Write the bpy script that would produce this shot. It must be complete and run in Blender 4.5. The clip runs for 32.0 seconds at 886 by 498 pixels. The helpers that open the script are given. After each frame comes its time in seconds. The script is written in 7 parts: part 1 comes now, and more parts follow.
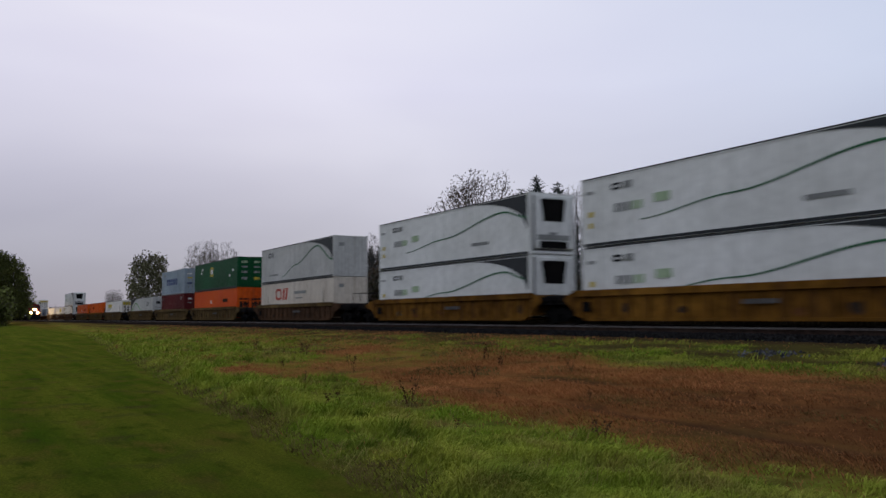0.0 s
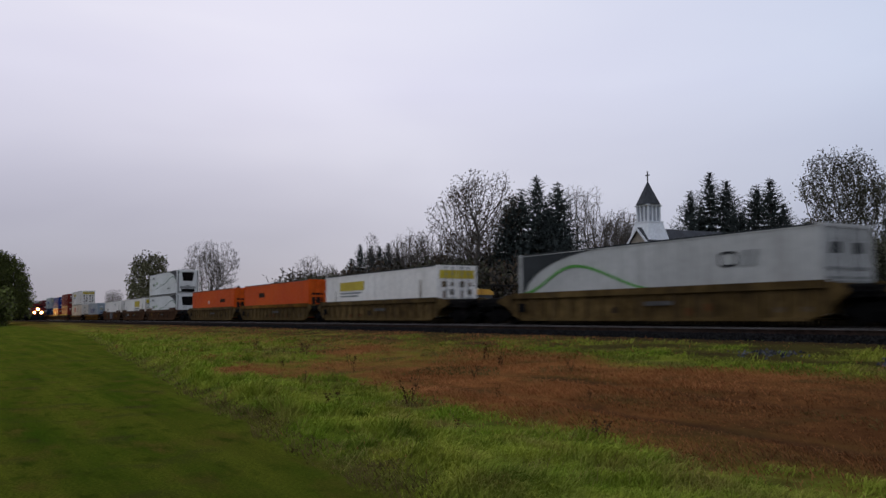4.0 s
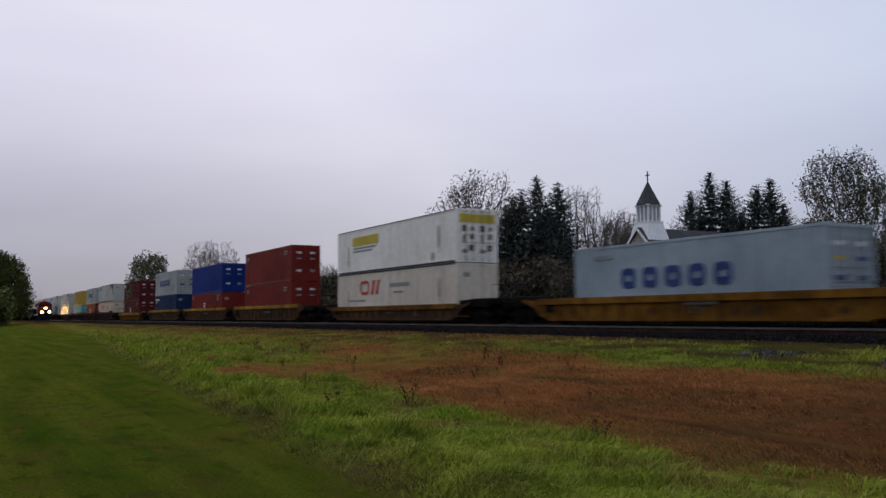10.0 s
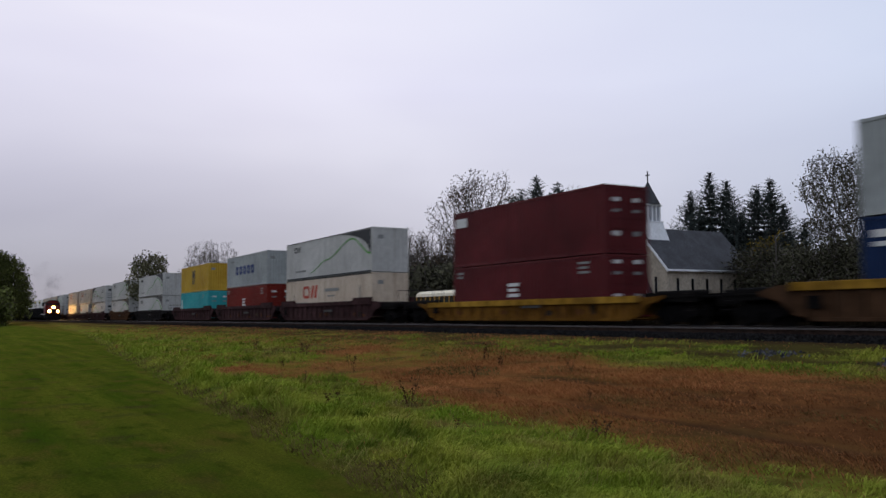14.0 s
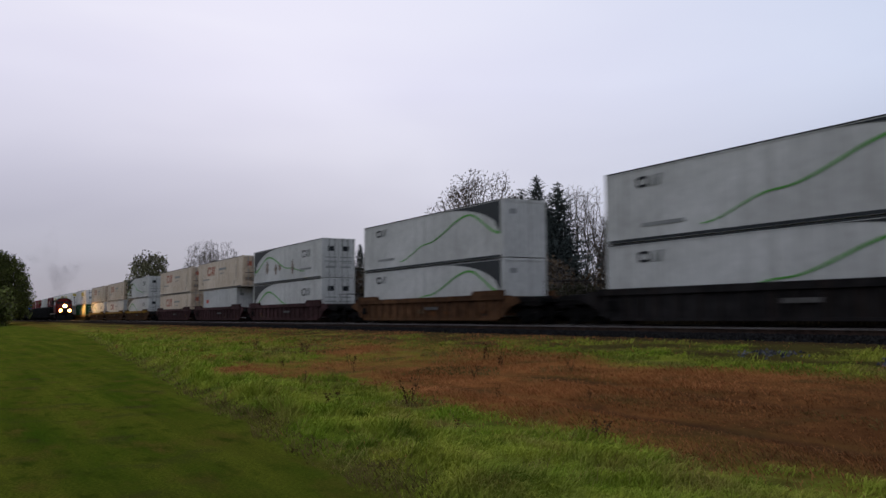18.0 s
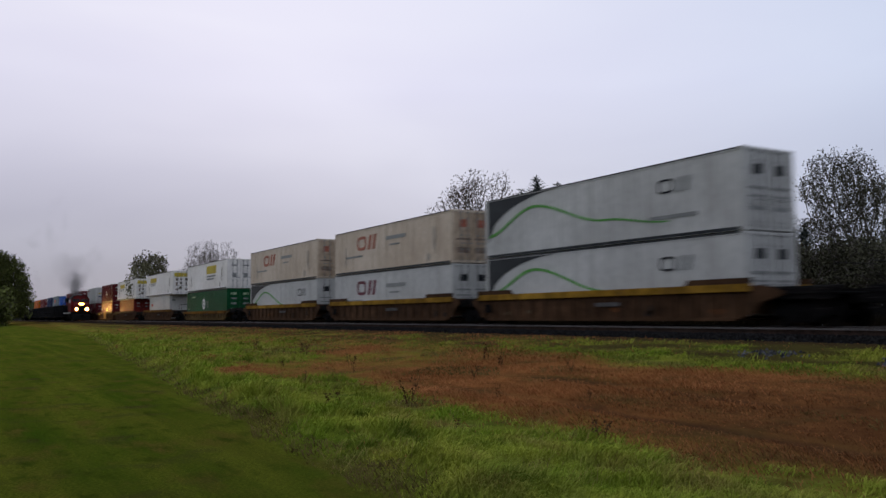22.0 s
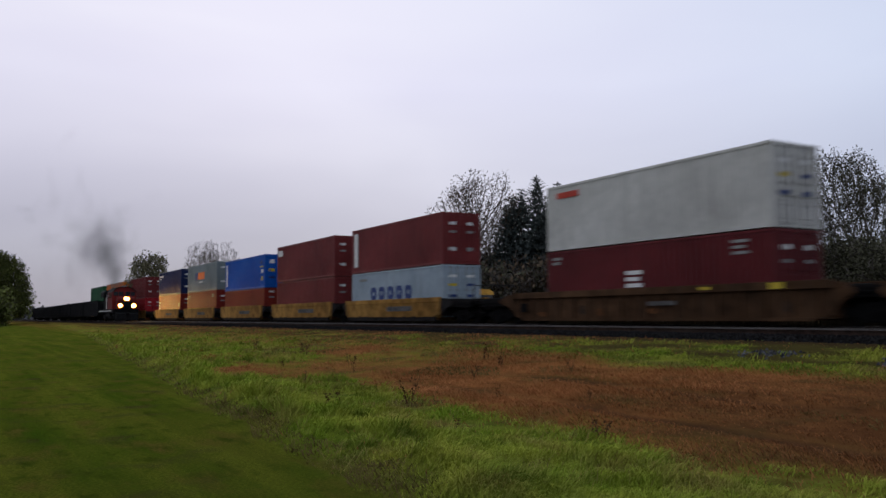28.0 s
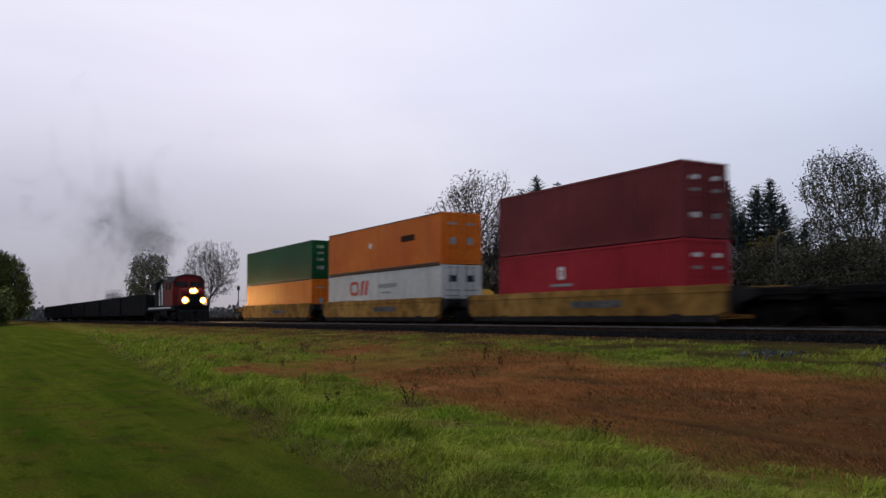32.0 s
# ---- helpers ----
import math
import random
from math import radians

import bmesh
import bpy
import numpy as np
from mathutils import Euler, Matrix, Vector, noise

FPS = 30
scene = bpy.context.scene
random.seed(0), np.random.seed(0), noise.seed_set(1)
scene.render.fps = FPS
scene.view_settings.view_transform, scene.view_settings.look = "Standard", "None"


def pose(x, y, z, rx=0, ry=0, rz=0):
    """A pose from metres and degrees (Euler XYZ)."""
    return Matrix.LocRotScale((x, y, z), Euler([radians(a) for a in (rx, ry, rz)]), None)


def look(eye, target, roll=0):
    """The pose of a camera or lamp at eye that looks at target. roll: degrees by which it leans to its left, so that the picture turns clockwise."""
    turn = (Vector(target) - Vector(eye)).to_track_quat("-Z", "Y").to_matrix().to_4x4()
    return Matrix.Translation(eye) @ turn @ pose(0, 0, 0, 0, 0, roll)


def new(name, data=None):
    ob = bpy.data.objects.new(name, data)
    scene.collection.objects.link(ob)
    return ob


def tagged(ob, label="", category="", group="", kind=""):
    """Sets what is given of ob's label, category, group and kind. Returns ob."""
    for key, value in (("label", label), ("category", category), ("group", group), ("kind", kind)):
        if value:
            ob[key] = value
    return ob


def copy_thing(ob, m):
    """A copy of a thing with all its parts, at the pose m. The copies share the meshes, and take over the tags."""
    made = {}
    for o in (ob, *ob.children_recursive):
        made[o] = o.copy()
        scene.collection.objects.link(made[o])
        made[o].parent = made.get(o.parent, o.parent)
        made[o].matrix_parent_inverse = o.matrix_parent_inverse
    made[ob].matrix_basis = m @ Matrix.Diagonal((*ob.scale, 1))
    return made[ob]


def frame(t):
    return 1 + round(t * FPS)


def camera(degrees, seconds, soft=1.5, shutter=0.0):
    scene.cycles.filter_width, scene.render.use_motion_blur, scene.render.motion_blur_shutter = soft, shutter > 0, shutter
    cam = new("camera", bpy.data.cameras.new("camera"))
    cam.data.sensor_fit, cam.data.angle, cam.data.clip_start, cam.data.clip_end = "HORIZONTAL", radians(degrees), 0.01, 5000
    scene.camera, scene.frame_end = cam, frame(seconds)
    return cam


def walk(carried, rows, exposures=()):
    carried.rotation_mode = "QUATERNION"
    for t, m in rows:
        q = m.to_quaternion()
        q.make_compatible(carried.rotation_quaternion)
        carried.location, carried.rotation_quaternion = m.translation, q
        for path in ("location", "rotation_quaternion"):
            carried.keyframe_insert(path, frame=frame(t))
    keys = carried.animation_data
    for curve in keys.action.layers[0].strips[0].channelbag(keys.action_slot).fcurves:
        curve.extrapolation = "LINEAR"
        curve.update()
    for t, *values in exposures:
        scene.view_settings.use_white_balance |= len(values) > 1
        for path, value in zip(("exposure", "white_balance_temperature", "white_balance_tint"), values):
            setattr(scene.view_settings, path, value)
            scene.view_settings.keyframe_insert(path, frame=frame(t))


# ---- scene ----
# A still camera on a lawn beside a double track railway, under an overcast morning sky.
EYE = Vector((0.0, 0.0, 1.5))
YAW, TILT = radians(60.17), radians(4.489)      # left of the line square to the track; upwards
AIM = EYE + Vector((-math.sin(YAW) * math.cos(TILT), math.cos(YAW) * math.cos(TILT), math.sin(TILT)))
cam = camera(54.85, 32.0, soft=1.5, shutter=0.5)
walk(cam, [(0.0, look(EYE, AIM, -0.373)), (32.0, look(EYE, AIM, -0.373))],
     exposures=[(0.0, -0.02), (3.0, 0.0), (6.0, -0.06), (10.0, -0.03), (13.0, 0.06), (18.0, 0.05), (24.0, 0.05), (32.0, 0.11)])

RAIL_Z = 1.10          # top of the rails
NEAR_Y, FAR_Y = 20.1, 24.39   # centre lines of the two tracks
STACK_SPEED = 25.324   # the container train, metres a second

# ---- light ----
world = bpy.data.worlds.new("overcast_sky")
scene.world = world
world.use_nodes = True
wn, wl = world.node_tree.nodes, world.node_tree.links
wn.clear()
w_out, w_bg = wn.new("ShaderNodeOutputWorld"), wn.new("ShaderNodeBackground")
w_co, w_sep, w_sky = wn.new("ShaderNodeTexCoord"), wn.new("ShaderNodeSeparateXYZ"), wn.new("ShaderNodeTexSky")
w_sky.sky_type, w_sky.sun_disc, w_sky.sun_elevation, w_sky.sun_rotation = "NISHITA", False, radians(35), radians(-70)
w_ramp, w_noise, w_map = wn.new("ShaderNodeValToRGB"), wn.new("ShaderNodeTexNoise"), wn.new("ShaderNodeMapping")
w_mix, w_cloud = wn.new("ShaderNodeMix"), wn.new("ShaderNodeMix")
w_ramp.color_ramp.elements[0].position, w_ramp.color_ramp.elements[0].color = 0.0, (0.40, 0.396, 0.478, 1)
w_ramp.color_ramp.elements[1].position, w_ramp.color_ramp.elements[1].color = 1.0, (0.72, 0.709, 0.80, 1)
for at_, c_ in ((0.05, (0.445, 0.442, 0.522)), (0.13, (0.56, 0.553, 0.645)), (0.26, (0.735, 0.73, 0.845)), (0.45, (0.785, 0.785, 0.885))):
    e_ = w_ramp.color_ramp.elements.new(at_)
    e_.color = (c_[0], c_[1] * 0.985, c_[2], 1)
w_map.inputs["Scale"].default_value = (1.2, 1.2, 4.5)
w_noise.inputs["Scale"].default_value, w_noise.inputs["Detail"].default_value, w_noise.inputs["Roughness"].default_value = 1.6, 3.0, 0.5
w_cloud.data_type, w_cloud.blend_type = "RGBA", "SOFT_LIGHT"
w_cloud.inputs[0].default_value = 0.5
w_mix.data_type, w_mix.blend_type = "RGBA", "ADD"
w_mix.inputs[0].default_value = 0.006
w_left, w_dim = wn.new("ShaderNodeMapRange"), wn.new("ShaderNodeMix")
w_left.inputs["From Min"].default_value, w_left.inputs["From Max"].default_value = -1.0, -0.90
w_dim.data_type, w_dim.blend_type = "RGBA", "MIX"
w_dim.inputs[6].default_value, w_dim.inputs[7].default_value = (0.885, 0.885, 0.905, 1), (1, 1, 1, 1)
w_soft = wn.new("ShaderNodeMix")
w_soft.data_type, w_soft.blend_type = "RGBA", "MULTIPLY"
w_soft.inputs[0].default_value = 1.0
wl.new(w_co.outputs["Generated"], w_sep.inputs[0])
wl.new(w_sep.outputs["Z"], w_ramp.inputs[0])
wl.new(w_co.outputs["Generated"], w_map.inputs[0])
wl.new(w_map.outputs[0], w_noise.inputs["Vector"])
wl.new(w_ramp.outputs[0], w_cloud.inputs[6])
wl.new(w_noise.outputs["Fac"], w_cloud.inputs[7])
w_side, w_tint = wn.new("ShaderNodeMapRange"), wn.new("ShaderNodeMix")
w_side.inputs["From Min"].default_value, w_side.inputs["From Max"].default_value = -0.93, -0.48
w_tint.data_type, w_tint.blend_type = "RGBA", "MULTIPLY"
w_tint.inputs[7].default_value = (0.775, 0.865, 0.925, 1)
wl.new(w_sep.outputs["X"], w_side.inputs[0])
wl.new(w_side.outputs[0], w_tint.inputs[0])
wl.new(w_cloud.outputs[2], w_tint.inputs[6])
w_low, w_west, w_max, w_bank = wn.new("ShaderNodeMapRange"), wn.new("ShaderNodeMapRange"), wn.new("ShaderNodeMath"), wn.new("ShaderNodeMix")
w_low.inputs["From Min"].default_value, w_low.inputs["From Max"].default_value = 0.02, 0.20
w_west.inputs["From Min"].default_value, w_west.inputs["From Max"].default_value = -0.99, -0.86
w_max.operation = "MAXIMUM"
w_bank.data_type, w_bank.blend_type = "RGBA", "MULTIPLY"
w_bank.inputs[0].default_value = 1.0
w_grey = wn.new("ShaderNodeMix")
w_grey.data_type = "RGBA"
w_grey.inputs[6].default_value, w_grey.inputs[7].default_value = (0.74, 0.75, 0.78, 1), (1, 1, 1, 1)
wl.new(w_sep.outputs["Z"], w_low.inputs[0])
wl.new(w_sep.outputs["X"], w_west.inputs[0])
wl.new(w_low.outputs[0], w_max.inputs[0])
wl.new(w_west.outputs[0], w_max.inputs[1])
wl.new(w_max.outputs[0], w_grey.inputs[0])
wl.new(w_tint.outputs[2], w_bank.inputs[6])
wl.new(w_grey.outputs[2], w_bank.inputs[7])
wl.new(w_sep.outputs["X"], w_left.inputs[0])
wl.new(w_left.outputs[0], w_dim.inputs[0])
wl.new(w_bank.outputs[2], w_soft.inputs[6])
wl.new(w_dim.outputs[2], w_soft.inputs[7])
wl.new(w_soft.outputs[2], w_mix.inputs[6])
wl.new(w_sky.outputs[0], w_mix.inputs[7])
wl.new(w_mix.outputs[2], w_bg.inputs[0])
w_bg.inputs[1].default_value = 1.0
wl.new(w_bg.outputs[0], w_out.inputs[0])
w_noise.inputs["Distortion"].default_value = 0.3

sun = new("sun", bpy.data.lights.new("sun", "SUN"))
sun.data.energy, sun.data.angle, sun.data.color = 0.25, radians(40), (1.0, 0.97, 0.93)
sun.matrix_world = look((0, 0, 50), (20, 25, 0))


# ---- materials ----
def mix_node(nt, fac, a, b, blend="MIX"):
    n = nt.nodes.new("ShaderNodeMix")
    n.data_type, n.blend_type = "RGBA", blend
    for sock, v in ((n.inputs[0], fac), (n.inputs[6], a), (n.inputs[7], b)):
        if isinstance(v, (int, float)):
            sock.default_value = v
        elif isinstance(v, tuple):
            sock.default_value = (*v[:3], 1)
        else:
            nt.links.new(v, sock)
    return n.outputs[2]


def noise_node(nt, scale, stretch=(1, 1, 1), detail=4.0, low=0.35, high=0.65, coords="Object", rough=0.55):
    co, mp, tx, rp = (nt.nodes.new("ShaderNode" + k) for k in ("TexCoord", "Mapping", "TexNoise", "MapRange"))
    mp.inputs["Scale"].default_value = stretch
    tx.inputs["Scale"].default_value, tx.inputs["Detail"].default_value, tx.inputs["Roughness"].default_value = scale, detail, rough
    rp.inputs["From Min"].default_value, rp.inputs["From Max"].default_value = low, high
    nt.links.new(co.outputs[coords], mp.inputs[0])
    nt.links.new(mp.outputs[0], tx.inputs["Vector"])
    nt.links.new(tx.outputs["Fac"], rp.inputs[0])
    return rp.outputs[0]


def surface(name, colour, rough=0.6, metal=0.0, grain=6.0, vary=0.18, coarse=0.5, stain=None, stain_amount=0.5, streak=False, bump=0.0,
            bump_scale=30.0, by_object=0.0, by_island=0.0, spec=0.4):
    """A worn surface: colour with grain at two scales, stains or run-down streaks, fine relief."""
    m = bpy.data.materials.new(name)
    m.use_nodes = True
    nt = m.node_tree
    b = nt.nodes["Principled BSDF"]
    dark = tuple(c * (1 - vary) for c in colour)
    light = tuple(min(1, c * (1 + vary)) for c in colour)
    col = mix_node(nt, noise_node(nt, grain), dark, light)
    col = mix_node(nt, noise_node(nt, coarse, low=0.3, high=0.7), col, mix_node(nt, 0.5, col, dark, "MULTIPLY")) if vary > 0.01 else col
    if stain:
        fac = noise_node(nt, 1.0, (2.6, 2.6, 0.22) if streak else (0.9, 0.9, 0.9), 6.0, 0.5, 0.78)
        mul = nt.nodes.new("ShaderNodeMath")
        mul.operation = "MULTIPLY"
        mul.inputs[1].default_value = stain_amount
        nt.links.new(fac, mul.inputs[0])
        col = mix_node(nt, mul.outputs[0], col, stain)
    for amount, kind, sock in ((by_object, "ShaderNodeObjectInfo", "Random"), (by_island, "ShaderNodeNewGeometry", "Random Per Island")):
        if amount:
            info, hsv, mr = nt.nodes.new(kind), nt.nodes.new("ShaderNodeHueSaturation"), nt.nodes.new("ShaderNodeMapRange")
            mr.inputs["To Min"].default_value, mr.inputs["To Max"].default_value = 1 - amount, 1 + amount
            nt.links.new(info.outputs[sock], mr.inputs[0])
            nt.links.new(mr.outputs[0], hsv.inputs["Value"])
            nt.links.new(col, hsv.inputs["Color"])
            col = hsv.outputs[0]
    nt.links.new(col, b.inputs["Base Color"])
    b.inputs["Roughness"].default_value, b.inputs["Metallic"].default_value = rough, metal
    b.inputs["Specular IOR Level"].default_value = spec
    if bump:
        bp = nt.nodes.new("ShaderNodeBump")
        bp.inputs["Strength"].default_value, bp.inputs["Distance"].default_value = bump, 0.02
        nt.links.new(noise_node(nt, bump_scale, low=0.0, high=1.0), bp.inputs["Height"])
        nt.links.new(bp.outputs[0], b.inputs["Normal"])
    return m


def glow(name, colour, strength):
    m = bpy.data.materials.new(name)
    m.use_nodes = True
    b = m.node_tree.nodes["Principled BSDF"]
    b.inputs["Base Color"].default_value = (*colour, 1)
    b.inputs["Emission Color"].default_value, b.inputs["Emission Strength"].default_value = (*colour, 1), strength
    return m


GRIME, RUST = (0.035, 0.028, 0.022), (0.13, 0.055, 0.025)
PAINT = {}
for key, rgb, dirt, amount in (
        ("reefer_white", (0.66, 0.66, 0.635), (0.35, 0.36, 0.33), 0.35), ("grey_white", (0.475, 0.47, 0.445), (0.2, 0.19, 0.165), 0.5),
        ("cream", (0.55, 0.46, 0.36), (0.22, 0.15, 0.09), 0.65), ("cream_white", (0.58, 0.52, 0.44), (0.24, 0.18, 0.13), 0.6), ("clean_white", (0.75, 0.715, 0.67), (0.34, 0.32, 0.28), 0.4), ("pale_grey", (0.50, 0.49, 0.455), (0.2, 0.185, 0.16), 0.4),
        ("green", (0.007, 0.078, 0.026), (0.006, 0.03, 0.014), 0.4), ("orange", (0.57, 0.084, 0.004), (0.26, 0.05, 0.012), 0.4),
        ("blue_grey", (0.29, 0.345, 0.385), (0.14, 0.15, 0.15), 0.4), ("light_grey", (0.36, 0.38, 0.37), (0.16, 0.15, 0.14), 0.4),
        ("oxide", (0.165, 0.030, 0.030), (0.06, 0.02, 0.016), 0.5), ("dark_red", (0.11, 0.016, 0.018), (0.05, 0.012, 0.012), 0.5),
        ("brick", (0.185, 0.022, 0.015), (0.08, 0.02, 0.014), 0.4), ("crimson", (0.33, 0.022, 0.03), (0.12, 0.012, 0.012), 0.4),
        ("blue", (0.009, 0.031, 0.19), (0.008, 0.02, 0.09), 0.4), ("bright_blue", (0.008, 0.090, 0.37), (0.008, 0.04, 0.16), 0.35),
        ("navy", (0.012, 0.03, 0.09), (0.008, 0.012, 0.03), 0.4), ("slate_navy", (0.016, 0.026, 0.085), (0.01, 0.012, 0.02), 0.4),
        ("yellow", (0.50, 0.33, 0.045), (0.2, 0.12, 0.03), 0.4), ("teal", (0.05, 0.36, 0.37), (0.03, 0.14, 0.14), 0.4),
        ("slate_grey", (0.185, 0.22, 0.222), (0.09, 0.09, 0.09), 0.4), ("burnt_orange", (0.55, 0.145, 0.014), (0.2, 0.06, 0.02), 0.4)):
    PAINT[key] = surface("painted_steel_" + key, rgb, 0.45, 0.0, 3.0, 0.08, 0.35, dirt, amount, True, 0.05, 14.0, spec=0.20 if min(rgb) > 0.15 else 0.08)
WAGON = {}
for key, rgb, dirt, amount in (
        ("ochre", (0.168, 0.078, 0.0125), (0.05, 0.022, 0.012), 0.95), ("olive", (0.112, 0.072, 0.027), (0.05, 0.035, 0.022), 0.8),
        ("rust_red", (0.098, 0.049, 0.024), (0.045, 0.026, 0.019), 0.85), ("maroon", (0.06, 0.03, 0.03), (0.03, 0.018, 0.016), 0.8),
        ("soot", (0.022, 0.02, 0.02), (0.04, 0.025, 0.018), 0.5), ("brown", (0.072, 0.038, 0.020), (0.045, 0.028, 0.018), 0.9),
        ("yellow", (0.275, 0.148, 0.040), (0.13, 0.066, 0.026), 0.7), ("chord_yellow", (0.31, 0.175, 0.024), (0.10, 0.05, 0.02), 0.75)):
    WAGON[key] = surface("weathered_wagon_" + key, rgb, 0.8, 0.0, 2.2, 0.35, 0.3, dirt, amount, True, 0.12, 10.0, by_object=0.12, spec=0.03)
M_BLACK = surface("black_steel", (0.0065, 0.006, 0.006), 0.85, 0.0, 5.0, 0.3, 0.7, GRIME, 0.2, spec=0.04)
M_WHEEL = surface("oily_wheel_steel", (0.008, 0.007, 0.0065), 0.85, 0.0, 9.0, 0.3, 1.0, GRIME, 0.3, spec=0.05)
M_RAIL_TOP = surface("polished_rail_head", (0.09, 0.087, 0.085), 0.55, 0.6, 3.0, 0.15, spec=0.1)
M_RAIL = surface("rusted_rail_web", (0.035, 0.022, 0.017), 0.9, 0.0, 6.0, 0.3, 1.0, GRIME, 0.5, spec=0.05)
M_TIE = surface("creosoted_timber", (0.035, 0.028, 0.023), 0.95, 0.0, 9.0, 0.35, 1.5, (0.06, 0.052, 0.046), 0.4, False, 0.4, 20.0, by_object=0.3, spec=0.0)
# wet stone; the shade under the train is mixed into both stone colours
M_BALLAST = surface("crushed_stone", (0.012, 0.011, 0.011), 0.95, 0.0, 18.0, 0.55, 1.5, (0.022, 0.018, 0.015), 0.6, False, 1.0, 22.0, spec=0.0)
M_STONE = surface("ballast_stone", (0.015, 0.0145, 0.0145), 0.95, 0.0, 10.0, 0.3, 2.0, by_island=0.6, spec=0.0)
M_DECAL_WHITE = surface("white_lettering_paint", (0.62, 0.62, 0.60), 0.55, 0, 8.0, 0.1, spec=0.1)
M_DECAL_BLACK = surface("black_lettering_paint", (0.02, 0.022, 0.025), 0.5, 0, 8.0, 0.15, spec=0.1)
M_DECAL_RED = surface("red_logo_paint", (0.45, 0.06, 0.035), 0.5, 0, 8.0, 0.12, spec=0.1)
M_DECAL_PLUM = surface("plum_logo_paint", (0.16, 0.045, 0.06), 0.5, 0, 8.0, 0.12, spec=0.1)
M_DECAL_FADED = surface("faded_red_logo_paint", (0.36, 0.13, 0.085), 0.6, 0, 6.0, 0.2, 1.0, (0.4, 0.34, 0.27), 0.7, spec=0.1)
M_SMEAR = surface("brown_rust_smear", (0.20, 0.145, 0.11), 0.8, 0, 3.0, 0.4, 1.0, (0.42, 0.42, 0.40), 0.95)
M_STREAK = surface("rusty_run_down_streak", (0.36, 0.315, 0.26), 0.8, 0, 2.0, 0.35, 0.8, (0.5, 0.47, 0.42), 0.9, True)
M_DECAL_NAVY = surface("navy_logo_paint", (0.03, 0.055, 0.17), 0.5, 0, 8.0, 0.12, spec=0.1)
M_DECAL_GREEN = surface("green_swoosh_paint", (0.10, 0.31, 0.06), 0.5, 0, 8.0, 0.12, spec=0.1)
M_DECAL_DKGREEN = surface("dark_green_swoosh_paint", (0.03, 0.13, 0.055), 0.5, 0, 8.0, 0.12, spec=0.1)
M_DECAL_DARK = surface("charcoal_panel_paint", (0.028, 0.032, 0.034), 0.5, 0, 8.0, 0.15, spec=0.1)
M_DECAL_YELLOW = surface("yellow_label_paint", (0.50, 0.39, 0.045), 0.5, 0, 8.0, 0.1, spec=0.1)
M_DECAL_ORANGE = surface("orange_logo_paint", (0.75, 0.17, 0.03), 0.5, 0, 8.0, 0.1, spec=0.1)
M_DECAL_GREY = surface("grey_lettering_paint", (0.25, 0.255, 0.245), 0.5, 0, 8.0, 0.12, spec=0.1)
M_DECAL_PALE = surface("pale_green_lettering_paint", (0.36, 0.45, 0.30), 0.6, 0, 8.0, 0.1, spec=0.1)
M_FITTING = surface("galvanised_fittings", (0.30, 0.31, 0.31), 0.5, 0.5, 9.0, 0.2, 1.0, RUST, 0.3)
M_WAGON_MARK = surface("faded_white_stencil", (0.11, 0.105, 0.10), 0.8, 0, 9.0, 0.3, 1.0, GRIME, 0.5, spec=0.05)
M_PATCH = [surface("wagon_patch_" + k_, c_, 0.9, 0, 4.0, 0.35, 0.8, GRIME, 0.7, True, spec=0.02) for k_, c_ in (("rust", (0.115, 0.048, 0.02)), ("soot", (0.03, 0.024, 0.02)), ("tan", (0.105, 0.075, 0.045)), ("grey", (0.085, 0.083, 0.085)), ("pale", (0.17, 0.165, 0.165)))]
M_GASKET = surface("black_rubber", (0.018, 0.018, 0.018), 0.7, 0, 9.0, 0.2)


# ---- mesh helpers ----
def bm_box(bm, x0, x1, y0, y1, z0, z1, bevel=0.0):
    """A box, its long edges eased by bevel."""
    r = bmesh.ops.create_cube(bm, size=1.0, matrix=Matrix.Translation(((x0 + x1) / 2, (y0 + y1) / 2, (z0 + z1) / 2)) @ Matrix.Diagonal((x1 - x0, y1 - y0, z1 - z0, 1)))
    if bevel:
        es = list({e for v in r["verts"] for e in v.link_edges})
        bmesh.ops.bevel(bm, geom=es, offset=bevel, segments=1, affect="EDGES")
    return r["verts"]


def bm_cyl(bm, a, b, r0, r1=None, n=10, caps=True):
    a, b = Vector(a), Vector(b)
    d = b - a
    m = Matrix.Translation((a + b) / 2) @ d.to_track_quat("Z", "Y").to_matrix().to_4x4()
    bmesh.ops.create_cone(bm, cap_ends=caps, segments=n, radius1=r0, radius2=r0 if r1 is None else r1, depth=d.length, matrix=m)


def bm_prism(bm, outline, y0, y1, axis="y"):
    """Extrudes an outline of (x, z) along y, or of (y, z) along x."""
    pt = (lambda u, w, d: (u, d, w)) if axis == "y" else (lambda u, w, d: (d, u, w))
    a, b = [bm.verts.new(pt(u, w, y0)) for u, w in outline], [bm.verts.new(pt(u, w, y1)) for u, w in outline]
    n = len(outline)
    bm.faces.new(a), bm.faces.new(b[::-1])
    for i in range(n):
        bm.faces.new((a[i], b[i], b[(i + 1) % n], a[(i + 1) % n]))


def mesh_of(bm, name, material, smooth=False):
    bmesh.ops.recalc_face_normals(bm, faces=bm.faces[:])
    me = bpy.data.meshes.new(name)
    bm.to_mesh(me)
    bm.free()
    me.materials.append(material)
    if smooth:
        me.polygons.foreach_set("use_smooth", [True] * len(me.polygons))
    return me


